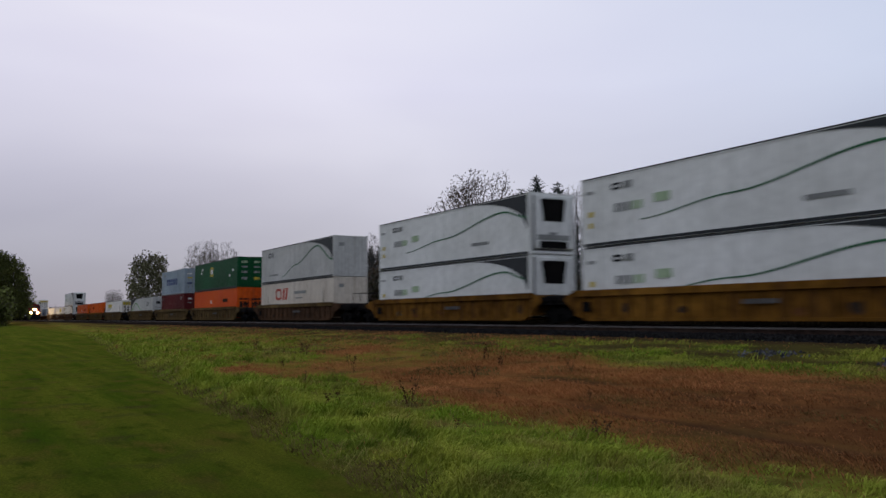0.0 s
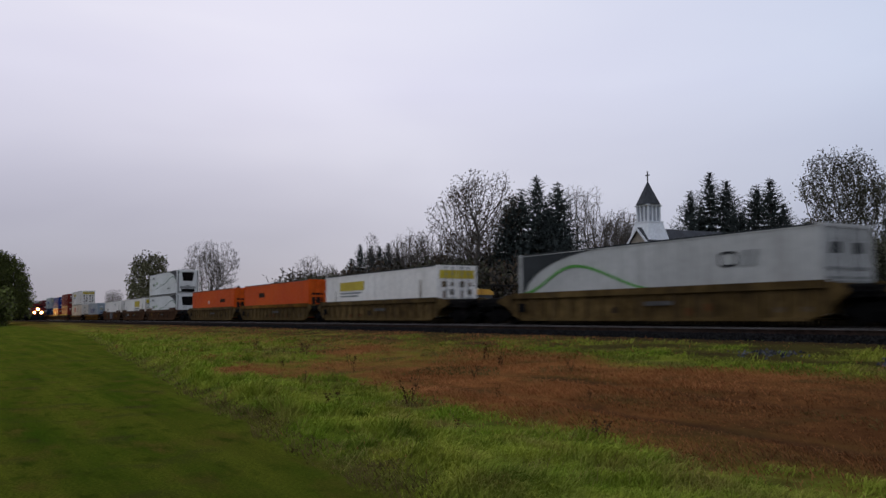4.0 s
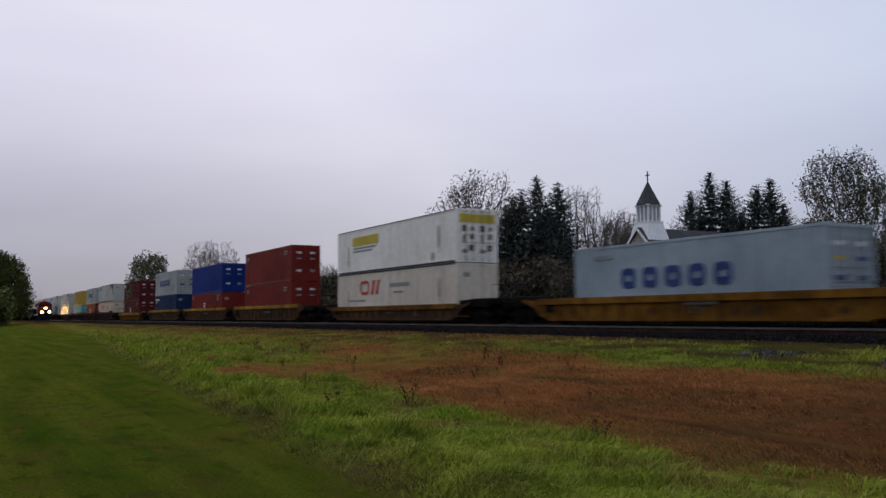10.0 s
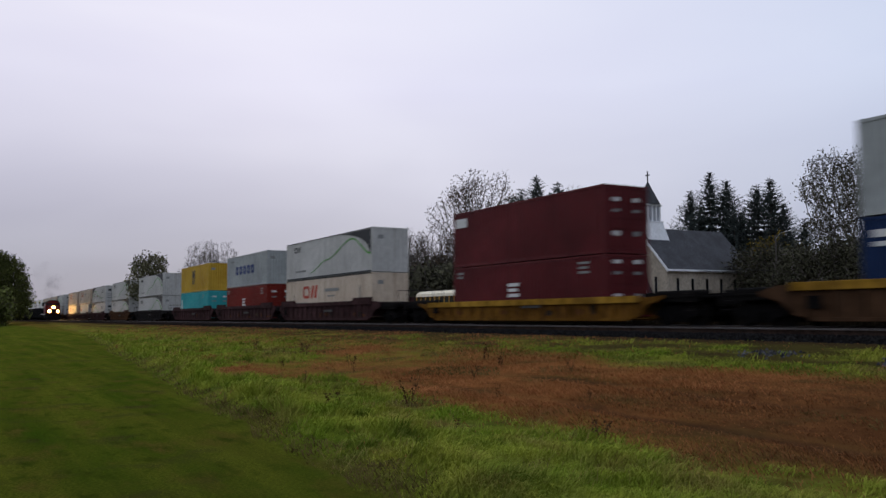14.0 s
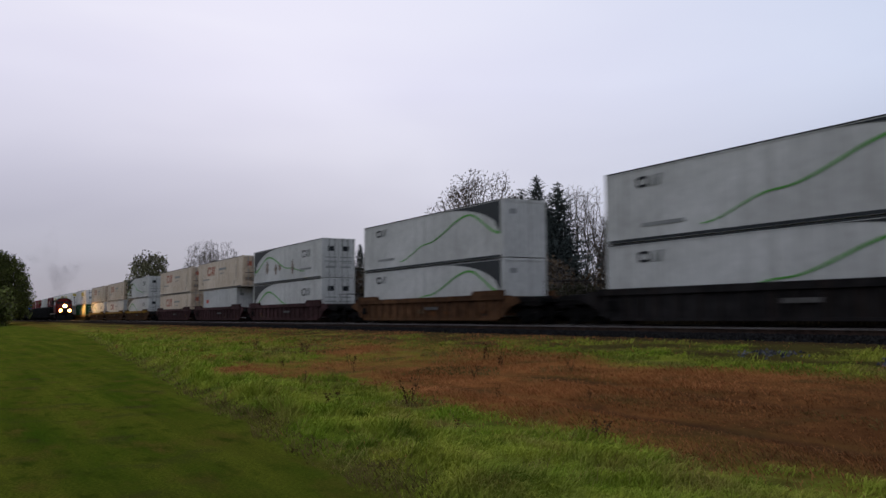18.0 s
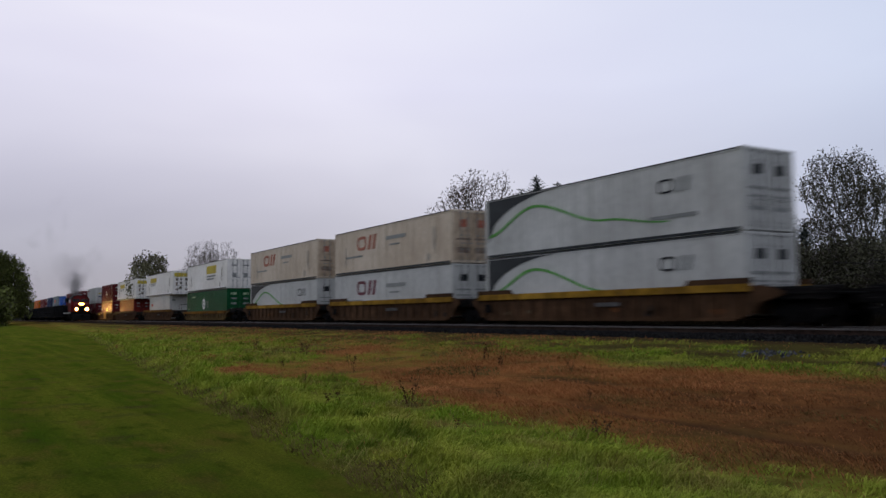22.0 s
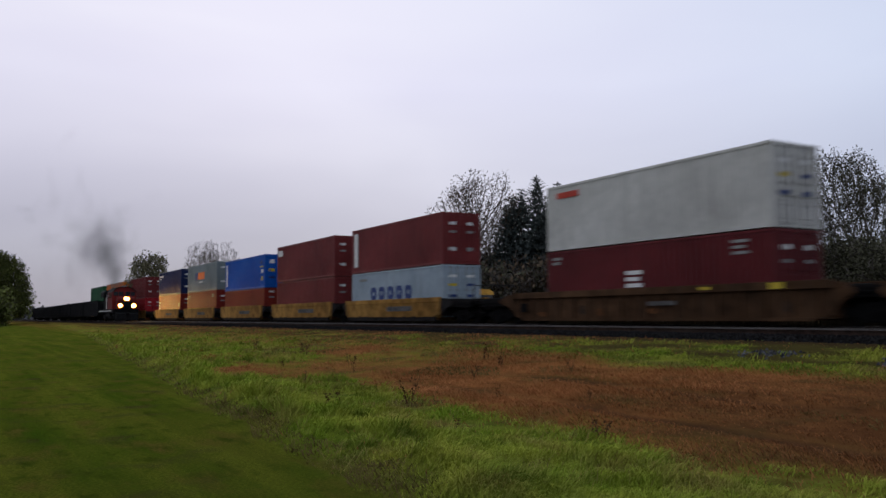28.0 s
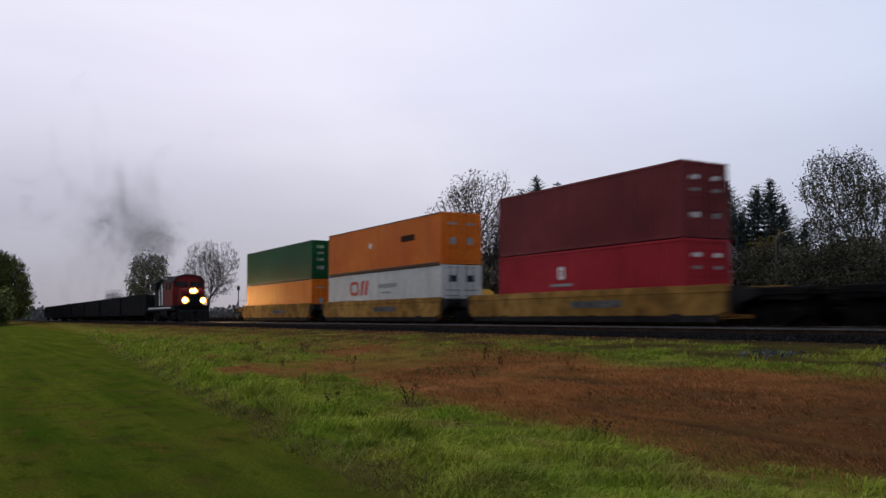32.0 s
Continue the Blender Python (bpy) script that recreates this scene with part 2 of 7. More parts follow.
def part(name, bm, material, parent, label="", smooth=False):
    """One mesh under a thing or a part; bm may be a mesh that is shared."""
    me = bm if isinstance(bm, bpy.types.Mesh) else mesh_of(bm, name, material, smooth)
    ob = new(name, me)
    ob.parent = parent
    return tagged(ob, label) if label else ob


def thing(name, label, category, group="", kind="", m=None):
    ob = new(name)
    ob.empty_display_size = 0.2
    if m is not None:
        ob.matrix_basis = m
    return tagged(ob, label, category, group, kind)


def raw_mesh(name, verts, faces, material, smooth=False):
    me = bpy.data.meshes.new(name)
    me.from_pydata(verts, [], faces)
    me.materials.append(material)
    if smooth:
        me.polygons.foreach_set("use_smooth", [True] * len(me.polygons))
    return me


SHARED = {}


def shared(key, build):
    if key not in SHARED:
        SHARED[key] = build()
    return SHARED[key]


# ---- ground ----
def lawn_edge(x):
    """Distance from the camera's line at which the mown lawn ends, along the track."""
    return float(np.interp(x, (-400, -156, -71.5, -34.4, -18.5, -12.4, -8.1, -6.7, -3, 20), (30, 14.0, 9.15, 5.58, 4.24, 3.6, 3.26, 3.09, 2.7, 2.2)))


def ground_z(x, y):
    base = float(np.interp(y, (-60, 2, 5, 8, 12, 15, 17, 18.2, 27, 29, 34, 60, 400), (0, 0, 0.02, 0.10, 0.40, 0.68, 0.84, 0.86, 0.86, 0.75, 0.7, 0.8, 1.0)))
    u = noise.noise((x * 0.12, y * 0.12, 3.1)) * 0.10 + noise.noise((x * 0.5, y * 0.5, 7.7)) * 0.035
    fade = max(0.0, min(1.0, (17.2 - y) / 3)) if y > 0 else 1.0
    rough = max(0.0, min(1.0, (y - lawn_edge(x)) / 0.8))
    far = max(0.0, 1 - math.hypot(x, y) / 260)
    rut = -0.05 * max(0.0, 1 - min(abs(y - 8.05), abs(y - 9.85)) / 0.3) * max(0.0, min(1.0, (x + 17) / 5)) if x > -17 else 0.0
    e = y - lawn_edge(x)
    ridge = 0.17 * math.exp(-((e - 0.50) / 0.34) ** 2) * (0.8 + 1.0 * noise.noise((x * 1.1, 0.0, 21.0))) * far if -1 < e < 2.5 else 0.0
    return rut + ridge + base + u * fade * far * (0.25 + 0.75 * rough) + rough * fade * 0.06 * far


def past_lawn(x, y):
    """Metres beyond the ragged edge of the mown lawn."""
    return y - lawn_edge(x) + noise.noise((x * 0.55, y * 0.55, 9.0)) * 0.22 + noise.noise((x * 1.7, y * 1.7, 2.0)) * 0.14


def smooth(a, b, v):
    u = max(0.0, min(1.0, (v - a) / (b - a)))
    return u * u * (3 - 2 * u)


def brown_share(x, y):
    """Share of dead reddish growth: a field between the tall grass and the bank, thinning out to the far end."""
    n = noise.noise((x * 0.25, y * 0.35, 1.3)) * 1.1 + noise.noise((x * 0.9, y * 0.9, 5.3)) * 0.6 + noise.noise((x * 2.6, y * 2.6, 8.1)) * 0.35
    band = smooth(6.2, 8.0, y + n * (0.8 + 0.7 * (1 - smooth(-20, -11, x)))) * (1 - smooth(-0.6, 0.7, y + n * 0.5 - float(np.interp(x, (-40, -20, -16, -13.8, -11.3, -9.5, -8), (13.6, 13.4, 12.6, 12.0, 12.2, 12.9, 12.9)))))
    thin = 0.55 * smooth(9.0, 12.0, y + n * 0.8) * (1 - smooth(-26, -14, x)) * (0.6 + 0.6 * max(-0.6, n))
    return max(thin, band * (smooth(-32, -15, x + n * 5) + 0.4 * smooth(-75, -30, x) * (1 - smooth(-30, -17, x)) * smooth(0.0, 0.8, n)))


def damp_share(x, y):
    """Lens falloff at the right, put into the dead field's colour with a ragged edge."""
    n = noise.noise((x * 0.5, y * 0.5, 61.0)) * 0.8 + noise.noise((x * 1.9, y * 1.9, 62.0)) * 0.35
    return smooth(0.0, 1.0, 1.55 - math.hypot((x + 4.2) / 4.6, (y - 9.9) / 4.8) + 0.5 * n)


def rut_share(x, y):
    """Two wheel ruts that run along the field, and the painted falloff at its right."""
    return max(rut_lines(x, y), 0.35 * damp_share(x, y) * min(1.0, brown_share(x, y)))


def rut_lines(x, y):
    # ground beyond the tracks painted dark for the shade seen under the wagons
    if y > 26.5:
        return 0.9 * (1 - smooth(58, 75, y))
    if y > 15.2:
        return max(0.92 * smooth(15.2, 16.6, y + 0.5 * noise.noise((x * 0.6, y, 71.0))), 0.8 * smooth(-0.45, 0.25, noise.noise((x * 0.45, y * 0.9, 3.0))))
    if y > 13.0:
        return 0.8 * smooth(13.0, 14.0, y) * smooth(-0.45, 0.25, noise.noise((x * 0.45, y * 0.9, 3.0)) + 0.25 * smooth(15.5, 17.0, y))
    if x < -17:
        return 0.0
    w = 0.25 * noise.noise((x * 0.2, 0.0, 12.0))
    return 0.8 * max(1 - smooth(0.06, 0.26, abs(y - r - w)) for r in (8.05, 9.85)) * smooth(-0.5, 0.2, noise.noise((x * 0.3, y, 1.0)) + 0.1) * smooth(-17, -12, x)


def lawn_colour(nt, gain):
    """Mown grass: soft green and olive patches, streaks of the mower, worn brownish spots."""
    def c(*v):
        return tuple(q * gain for q in v)
    col = mix_node(nt, noise_node(nt, 0.45, (0.5, 1.3, 1), 4, 0.36, 0.64), c(0.046, 0.092, 0.006), c(0.125, 0.128, 0.016))
    col = mix_node(nt, noise_node(nt, 0.8, (0.10, 1.9, 1), 4, 0.42, 0.70), col, c(0.165, 0.175, 0.020))
    col = mix_node(nt, noise_node(nt, 1.6, (0.5, 1.3, 1), 6, 0.52, 0.74), col, c(0.150, 0.105, 0.024))
    return mix_node(nt, noise_node(nt, 2.3, (0.6, 1.5, 1), 6, 0.54, 0.72), col, c(0.040, 0.060, 0.006))


def meadow_colour(nt, gain):
    """Uncut grass: fresh green, dark green and yellowed olive clumps."""
    def c(*v):
        return tuple(q * gain for q in v)
    col = mix_node(nt, noise_node(nt, 0.75, (0.8, 1.2, 1), 5, 0.36, 0.62), c(0.135, 0.200, 0.018), c(0.230, 0.240, 0.034))
    col = mix_node(nt, noise_node(nt, 1.3, (0.8, 1.3, 1), 4, 0.50, 0.66), col, c(0.075, 0.105, 0.013))
    col = mix_node(nt, noise_node(nt, 0.9, (0.6, 1.3, 1), 5, 0.52, 0.70), col, c(0.190, 0.140, 0.044))
    return mix_node(nt, noise_node(nt, 4.0, (1, 1, 1), 4, 0.55, 0.80), col, c(0.26, 0.28, 0.06))


def ground_mesh():
    xs = list(np.concatenate([np.linspace(-2500, -400, 15)[:-1], np.linspace(-400, -90, 40)[:-1], np.linspace(-90, -30, 121)[:-1], np.linspace(-30, 8, 191)[:-1], np.linspace(8, 60, 27)[:-1], np.linspace(60, 2500, 15)]))
    ys = list(np.concatenate([np.linspace(-2500, -40, 12)[:-1], np.linspace(-40, 0, 17)[:-1], np.linspace(0, 18, 91)[:-1], np.linspace(18, 60, 22)[:-1], np.linspace(60, 2500, 18)]))
    verts = [(x, y, ground_z(x, y)) for x in xs for y in ys]
    n = len(ys)
    faces = [(i * n + j, (i + 1) * n + j, (i + 1) * n + j + 1, i * n + j + 1) for i in range(len(xs) - 1) for j in range(n - 1)]
    m = bpy.data.materials.new("meadow_ground")
    m.use_nodes = True
    nt = m.node_tree
    at = nt.nodes.new("ShaderNodeAttribute")
    at.attribute_name = "cover"
    sp = nt.nodes.new("ShaderNodeSeparateColor")
    nt.links.new(at.outputs["Color"], sp.inputs[0])
    lawn = lawn_colour(nt, 0.93)
    lawn = mix_node(nt, noise_node(nt, 30.0, detail=4, low=0.3, high=0.8), lawn, (0.038, 0.055, 0.006))
    grass = meadow_colour(nt, 0.74)
    brown = mix_node(nt, noise_node(nt, 1.2, (0.5, 1.5, 1), 6), (0.155, 0.062, 0.021), (0.255, 0.106, 0.035))
    brown = mix_node(nt, noise_node(nt, 0.55, (0.6, 1.5, 1), 6, 0.50, 0.78), brown, (0.115, 0.082, 0.022))
    brown = mix_node(nt, noise_node(nt, 3.5, (0.6, 1.4, 1), 6, 0.52, 0.78), brown, (0.095, 0.036, 0.015))
    col = mix_node(nt, sp.outputs[0], grass, lawn)
    col = mix_node(nt, sp.outputs[1], col, brown)
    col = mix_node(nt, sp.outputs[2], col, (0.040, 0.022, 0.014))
    col = mix_node(nt, noise_node(nt, 0.9, detail=5, low=0.55, high=0.8), col, (0.055, 0.045, 0.016))
    b = nt.nodes["Principled BSDF"]
    nt.links.new(col, b.inputs["Base Color"])
    b.inputs["Roughness"].default_value, b.inputs["Specular IOR Level"].default_value = 0.95, 0.0
    bp = nt.nodes.new("ShaderNodeBump")
    bp.inputs["Strength"].default_value, bp.inputs["Distance"].default_value = 1.0, 0.10
    nt.links.new(noise_node(nt, 9.0, low=0.0, high=1.0, detail=9, rough=0.7), bp.inputs["Height"])
    nt.links.new(bp.outputs[0], b.inputs["Normal"])
    me = raw_mesh("ground", verts, faces, m, True)
    col_at = me.color_attributes.new("cover", "FLOAT_COLOR", "POINT")
    vals = []
    for x, y, z in verts:
        e = past_lawn(x, y)
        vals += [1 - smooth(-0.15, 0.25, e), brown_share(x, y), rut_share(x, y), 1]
    col_at.data.foreach_set("color", vals)
    return me


tagged(new("ground", ground_mesh()), "grassy ground with mown lawn and a dead reddish field", "ground", kind="structure")

# ---- railway track ----
bal = bmesh.new()
prof = [(17.0, 0.80), (17.45, 0.885), (18.3, 0.925), (26.0, 0.925), (26.9, 0.885), (27.5, 0.70)]
xs_b = list(np.linspace(-900, -120, 60)[:-1]) + list(np.linspace(-120, 30, 301)[:-1]) + list(np.linspace(30, 500, 30))
rows_b = []
for xb in xs_b:
    rows_b.append([bal.verts.new((xb, yb + noise.noise((xb * 0.8, yb, 0)) * 0.12, zb + noise.noise((xb * 2.3, yb * 3, 4)) * 0.025)) for yb, zb in prof])
for ra, rb in zip(rows_b, rows_b[1:]):
    for k in range(len(prof) - 1):
        bal.faces.new((ra[k], rb[k], rb[k + 1], ra[k + 1]))
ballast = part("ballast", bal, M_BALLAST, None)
tagged(ballast, "crushed stone bed under the tracks, its grey darkened for the train's shade", "ballast", kind="structure")


def scatter_stones(count, x0, x1, y0, y1, size):
    vs, fs = [], []
    rnd = random.Random(11)
    for _ in range(count):
        x, y, s = rnd.uniform(x0, x1), rnd.uniform(y0, y1), size * rnd.uniform(0.5, 1.4)
        z = float(np.interp(y, [q[0] for q in prof], [q[1] for q in prof])) + 0.01
        k = len(vs)
        for a in range(4):
            t_ = a * 1.5708 + rnd.uniform(-0.5, 0.5)
            vs.append((x + s * math.cos(t_), y + s * math.sin(t_), z + rnd.uniform(-0.3, 0.2) * s))
        vs.append((x + rnd.uniform(-.3, .3) * s, y + rnd.uniform(-.3, .3) * s, z + s * rnd.uniform(0.6, 1.0)))
        fs += [(k, k + 1, k + 4), (k + 1, k + 2, k + 4), (k + 2, k + 3, k + 4), (k + 3, k, k + 4)]
    return raw_mesh("ballast_stones", vs, fs, M_STONE)


tagged(new("ballast_stones", scatter_stones(26000, -75, 3, 16.9, 19.2, 0.05)), "loose crushed stones beside the rails, their grey darkened for the train's shade", "gravel", kind="stuff")


def spilled_stones():
    """A small heap of loose stones in the grass of the bank."""
    rnd, vs, fs = random.Random(12), [], []
    for _ in range(130):
        x, y = (-11.9, 14.5) if rnd.random() < 0.7 else (-8.6, 14.1)
        x, y, s = x + rnd.gauss(0, 0.42), y + rnd.gauss(0, 0.24), 0.042 * rnd.uniform(0.4, 1.5)
        z, k = ground_z(x, y) + 0.02, len(vs)
        for a in range(4):
            t_ = a * 1.5708 + rnd.uniform(-0.5, 0.5)
            vs.append((x + s * math.cos(t_), y + s * math.sin(t_), z - s * rnd.uniform(0.2, 0.5)))
        vs.append((x + rnd.uniform(-.3, .3) * s, y + rnd.uniform(-.3, .3) * s, z + s * rnd.uniform(0.5, 1.0)))
        fs += [(k, k + 1, k + 4), (k + 1, k + 2, k + 4), (k + 2, k + 3, k + 4), (k + 3, k, k + 4)]
    return raw_mesh("spilled_stones", vs, fs, surface("pale_broken_stone", (0.075, 0.074, 0.08), 0.9, 0, 10.0, 0.3, 2.0, by_island=0.7, spec=0.05))


tagged(new("spilled_stones", spilled_stones()), "scattered grey stones lying in the grass of the bank", "stones", kind="stuff")


def rail_track(name, yc, label):
    root = thing(name, label, "railway track", "railway tracks", "structure", pose(0, yc, 0))
    for side in (-0.7525, 0.7525):
        web = bmesh.new()
        bm_prism(web, [(side - 0.07, 0.925), (side + 0.07, 0.925), (side + 0.012, 0.95), (side + 0.012, 1.05), (side + 0.036, 1.06), (side + 0.036, 1.085), (side - 0.036, 1.085), (side - 0.036, 1.06), (side - 0.012, 1.05), (side - 0.012, 0.95)], -900, 500, "x")
        rail = part("rail", web, M_RAIL, root, "rust-brown steel rail with a polished head")
        top = bmesh.new()
        bm_prism(top, [(side - 0.034, 1.0855), (side + 0.034, 1.0855), (side + 0.028, 1.1), (side - 0.028, 1.1)], -900, 500, "x")
        part("rail_head", top, M_RAIL_TOP, rail)
    return root


near_track = rail_track("railway_track", NEAR_Y, "empty nearer railway track with polished steel rails on timber sleepers")
far_track = rail_track("railway_track", FAR_Y, "further railway track with steel rails on timber sleepers")


def tie_mesh():
    bm = bmesh.new()
    bm_box(bm, -0.115, 0.115, -1.3, 1.3, 0.80, 0.945, 0.012)
    return mesh_of(bm, "sleeper", M_TIE)


for track, count in ((near_track, 190), (far_track, 60)):
    for k in range(count):
        ob = part("sleeper", shared("tie", tie_mesh), None, track)
        ob.location = (6 - 0.52 * k, 0.03 * math.sin(k * 7.1), 0.004 * math.sin(k * 3.3))
        ob.rotation_euler = (0, 0, 0.012 * math.sin(k * 5.7))

# ---- container train ----
FT53, FT40 = 16.15, 12.19
FLOOR = 0.33      # container floor over the rail head
HIGH, LOW_H = 2.896, 2.591


def corrugated(L, H, w, pitch, depth, flat, s):
    """Side sheets folded in trapezoid waves, between the posts."""
    bm = bmesh.new()
    x0, x1, z0, z1 = -L / 2 + 0.17, L / 2 - 0.17, 0.15, H - 0.11
    n = max(1, round((x1 - x0) / pitch))
    step = (x1 - x0) / n
    prev = None
    for i in range(n):
        for u, d in ((0, 0), (flat, 0), (0.5, 1), (0.5 + flat, 1)):
            x, y = x0 + (i + u) * step, s * (w / 2 - 0.012 - d * depth)
            cur = (bm.verts.new((x, y, z0)), bm.verts.new((x, y, z1)))
            if prev:
                bm.faces.new((prev[0], cur[0], cur[1], prev[1]))
            prev = cur
    cur = (bm.verts.new((x1, s * (w / 2 - 0.012), z0)), bm.verts.new((x1, s * (w / 2 - 0.012), z1)))
    bm.faces.new((prev[0], cur[0], cur[1], prev[1]))
    return bm


def box_frame(L, H, w):
    """Posts, rails and corner castings of a container."""
    bm = bmesh.new()
    for sx in (-1, 1):
        for sy in (-1, 1):
            xa, ya = sx * L / 2, sy * w / 2
            bm_box(bm, min(xa, xa - sx * 0.17), max(xa, xa - sx * 0.17), min(ya, ya - sy * 0.12), max(ya, ya - sy * 0.12), 0.12, H - 0.12, 0.01)
        bm_box(bm, min(sx * L / 2, sx * (L / 2 - 0.1)), max(sx * L / 2, sx * (L / 2 - 0.1)), -w / 2 + 0.12, w / 2 - 0.12, 0.02, 0.16)
        bm_box(bm, min(sx * L / 2, sx * (L / 2 - 0.1)), max(sx * L / 2, sx * (L / 2 - 0.1)), -w / 2 + 0.12, w / 2 - 0.12, H - 0.13, H - 0.01)
    for sy in (-1, 1):
        ya = sy * w / 2
        bm_box(bm, -L / 2 + 0.17, L / 2 - 0.17, min(ya, ya - sy * 0.1), max(ya, ya - sy * 0.1), 0.01, 0.155)
        bm_box(bm, -L / 2 + 0.17, L / 2 - 0.17, min(ya, ya - sy * 0.08), max(ya, ya - sy * 0.08), H - 0.115, H - 0.02)
    return bm


def casting():
    bm = bmesh.new()
    bm_box(bm, -0.093, 0.093, -0.085, 0.085, 0.0, 0.118, 0.012)
    return bm


def roof_panel(L, H, w):
    bm = bmesh.new()
    n = int(L / 0.6)
    prev = None
    for i in range(n + 1):
        x = -L / 2 + 0.02 + (L - 0.04) * i / n
        z = H - 0.02 - 0.012 * (i % 2)
        cur = (bm.verts.new((x, -w / 2 + 0.03, z)), bm.verts.new((x, w / 2 - 0.03, z)))
        if prev:
            bm.faces.new((prev[0], cur[0], cur[1], prev[1]))
        prev = cur
    bm_box(bm, -L / 2 + 0.05, L / 2 - 0.05, -w / 2 + 0.15, w / 2 - 0.15, 0.1, 0.14)
    return bm


def door_leaf(L, H, w, side):
    bm = bmesh.new()
    y0, y1 = (-w / 2 + 0.13, -0.012) if side < 0 else (0.012, w / 2 - 0.13)
    bm_box(bm, L / 2 - 0.06, L / 2 - 0.022, y0, y1, 0.17, H - 0.14, 0.006)
    for k in range(4):
        z = 0.30 + k * (H - 0.5) / 4
        bm_box(bm, L / 2 - 0.03, L / 2 - 0.006, y0 + 0.06, y1 - 0.06, z, z + (H - 0.5) / 4 - 0.14, 0.008)
    return bm


def lock_bar(L, H, y):
    bm = bmesh.new()
    bm_cyl(bm, (L / 2 + 0.022, y, 0.08), (L / 2 + 0.022, y, H - 0.08), 0.021, n=6)
    for z in (0.12, 0.75, 1.5, H - 0.5, H - 0.14):
        bm_box(bm, L / 2 - 0.02, L / 2 + 0.045, y - 0.05, y + 0.05, z - 0.04, z + 0.04)
    bm_box(bm, L / 2 + 0.02, L / 2 + 0.05, y - 0.02, y + 0.30, 1.05, 1.09)
    return bm


def end_sheet(L, H, w, sx):
    bm = bmesh.new()
    n, prev = 9, None
    y0, y1 = -w / 2 + 0.12, w / 2 - 0.12
    for i in range(n):
        for u, d in ((0, 0), (0.3, 0), (0.5, 1), (0.8, 1)):
            y, x = y0 + (i + u) * (y1 - y0) / n, sx * (L / 2 - 0.012 - 0.035 * d)
            cur = (bm.verts.new((x, y, 0.16)), bm.verts.new((x, y, H - 0.13)))
            if prev:
                bm.faces.new((prev[0], cur[0], cur[1], prev[1]))
            prev = cur
    cur = (bm.verts.new((sx * (L / 2 - 0.012), y1, 0.16)), bm.verts.new((sx * (L / 2 - 0.012), y1, H - 0.13)))
    bm.faces.new((prev[0], cur[0], cur[1], prev[1]))
    return bm


def plate(x0, x1, z0, z1, y, bevel=0.0):
    """A painted mark on the side that faces the camera."""
    bm = bmesh.new()
    bm_box(bm, x0, x1, y - 0.004, y + 0.02, z0, z1)
    return bm


def end_plate(x, y0, y1, z0, z1):
    bm = bmesh.new()
    bm_box(bm, x - 0.02, x + 0.004, y0, y1, z0, z1)
    return bm


def ring_mark(x0, x1, z0, z1, y, thick, gap, p=0.55):
    """A rounded open ring, a plain painted logo shape."""
    bm = bmesh.new()
    cx, cz, rx, rz, n = (x0 + x1) / 2, (z0 + z1) / 2, (x1 - x0) / 2, (z1 - z0) / 2, 16
    pts = []
    for i in range(n + 1):
        a = gap + (6.2832 - 2 * gap) * i / n
        c, s = math.copysign(abs(math.cos(a)) ** p, math.cos(a)), math.copysign(abs(math.sin(a)) ** p, math.sin(a))
        pts.append([bm.verts.new((cx + (rx - q) * c, y, cz + (rz - q) * s)) for q in (0, thick)])
    for a, b in zip(pts, pts[1:]):
        bm.faces.new((a[0], b[0], b[1], a[1]))
    ext = bmesh.ops.extrude_face_region(bm, geom=bm.faces[:])
    for v in ext["geom"]:
        if isinstance(v, bmesh.types.BMVert):
            v.co.y += 0.015
    return bm


def swoosh(L, H, y, pts, thick, flip=False):
    """A painted band along a smooth curve; pts are shares of length and height."""
    bm, prev = bmesh.new(), None
    us, vs = [q[0] for q in pts], [q[1] for q in pts]
    for i in range(41):
        u = us[0] + (us[-1] - us[0]) * i / 40
        k = max(j for j in range(len(us) - 1) if us[j] <= u + 1e-9)
        f = (u - us[k]) / (us[k + 1] - us[k])
        f = f * f * (3 - 2 * f)
        v = vs[k] + (vs[k + 1] - vs[k]) * f
        th = thick * (0.35 + 0.65 * (40 - i if flip else i) / 40)
        cur = [bm.verts.new((-L / 2 + u * L, y + d, v * H + s * th / 2)) for d in (0, 0.015) for s in (-1, 1)]
        if prev:
            for a, b in ((0, 1), (1, 3), (3, 2), (2, 0)):
                bm.faces.new((prev[a], cur[a], cur[b], prev[b]))
        prev = cur
    return bm


def corner_fan(L, H, y, u0, u1, v0, flip):
    """A dark painted corner with a hollow curved edge."""
    bm = bmesh.new()
    rim = [(u0 + (u1 - u0) * i / 12, 0.965 - (0.965 - v0) * (1 - math.sqrt(max(0, 1 - (i / 12) ** 2)))) for i in range(13)]
    pts = rim + [(u1, 0.965)]
    co = [((1 - u if flip else u) * L - L / 2, v * H) for u, v in pts]
    bm_prism(bm, co, y, y + 0.015)
    return bm


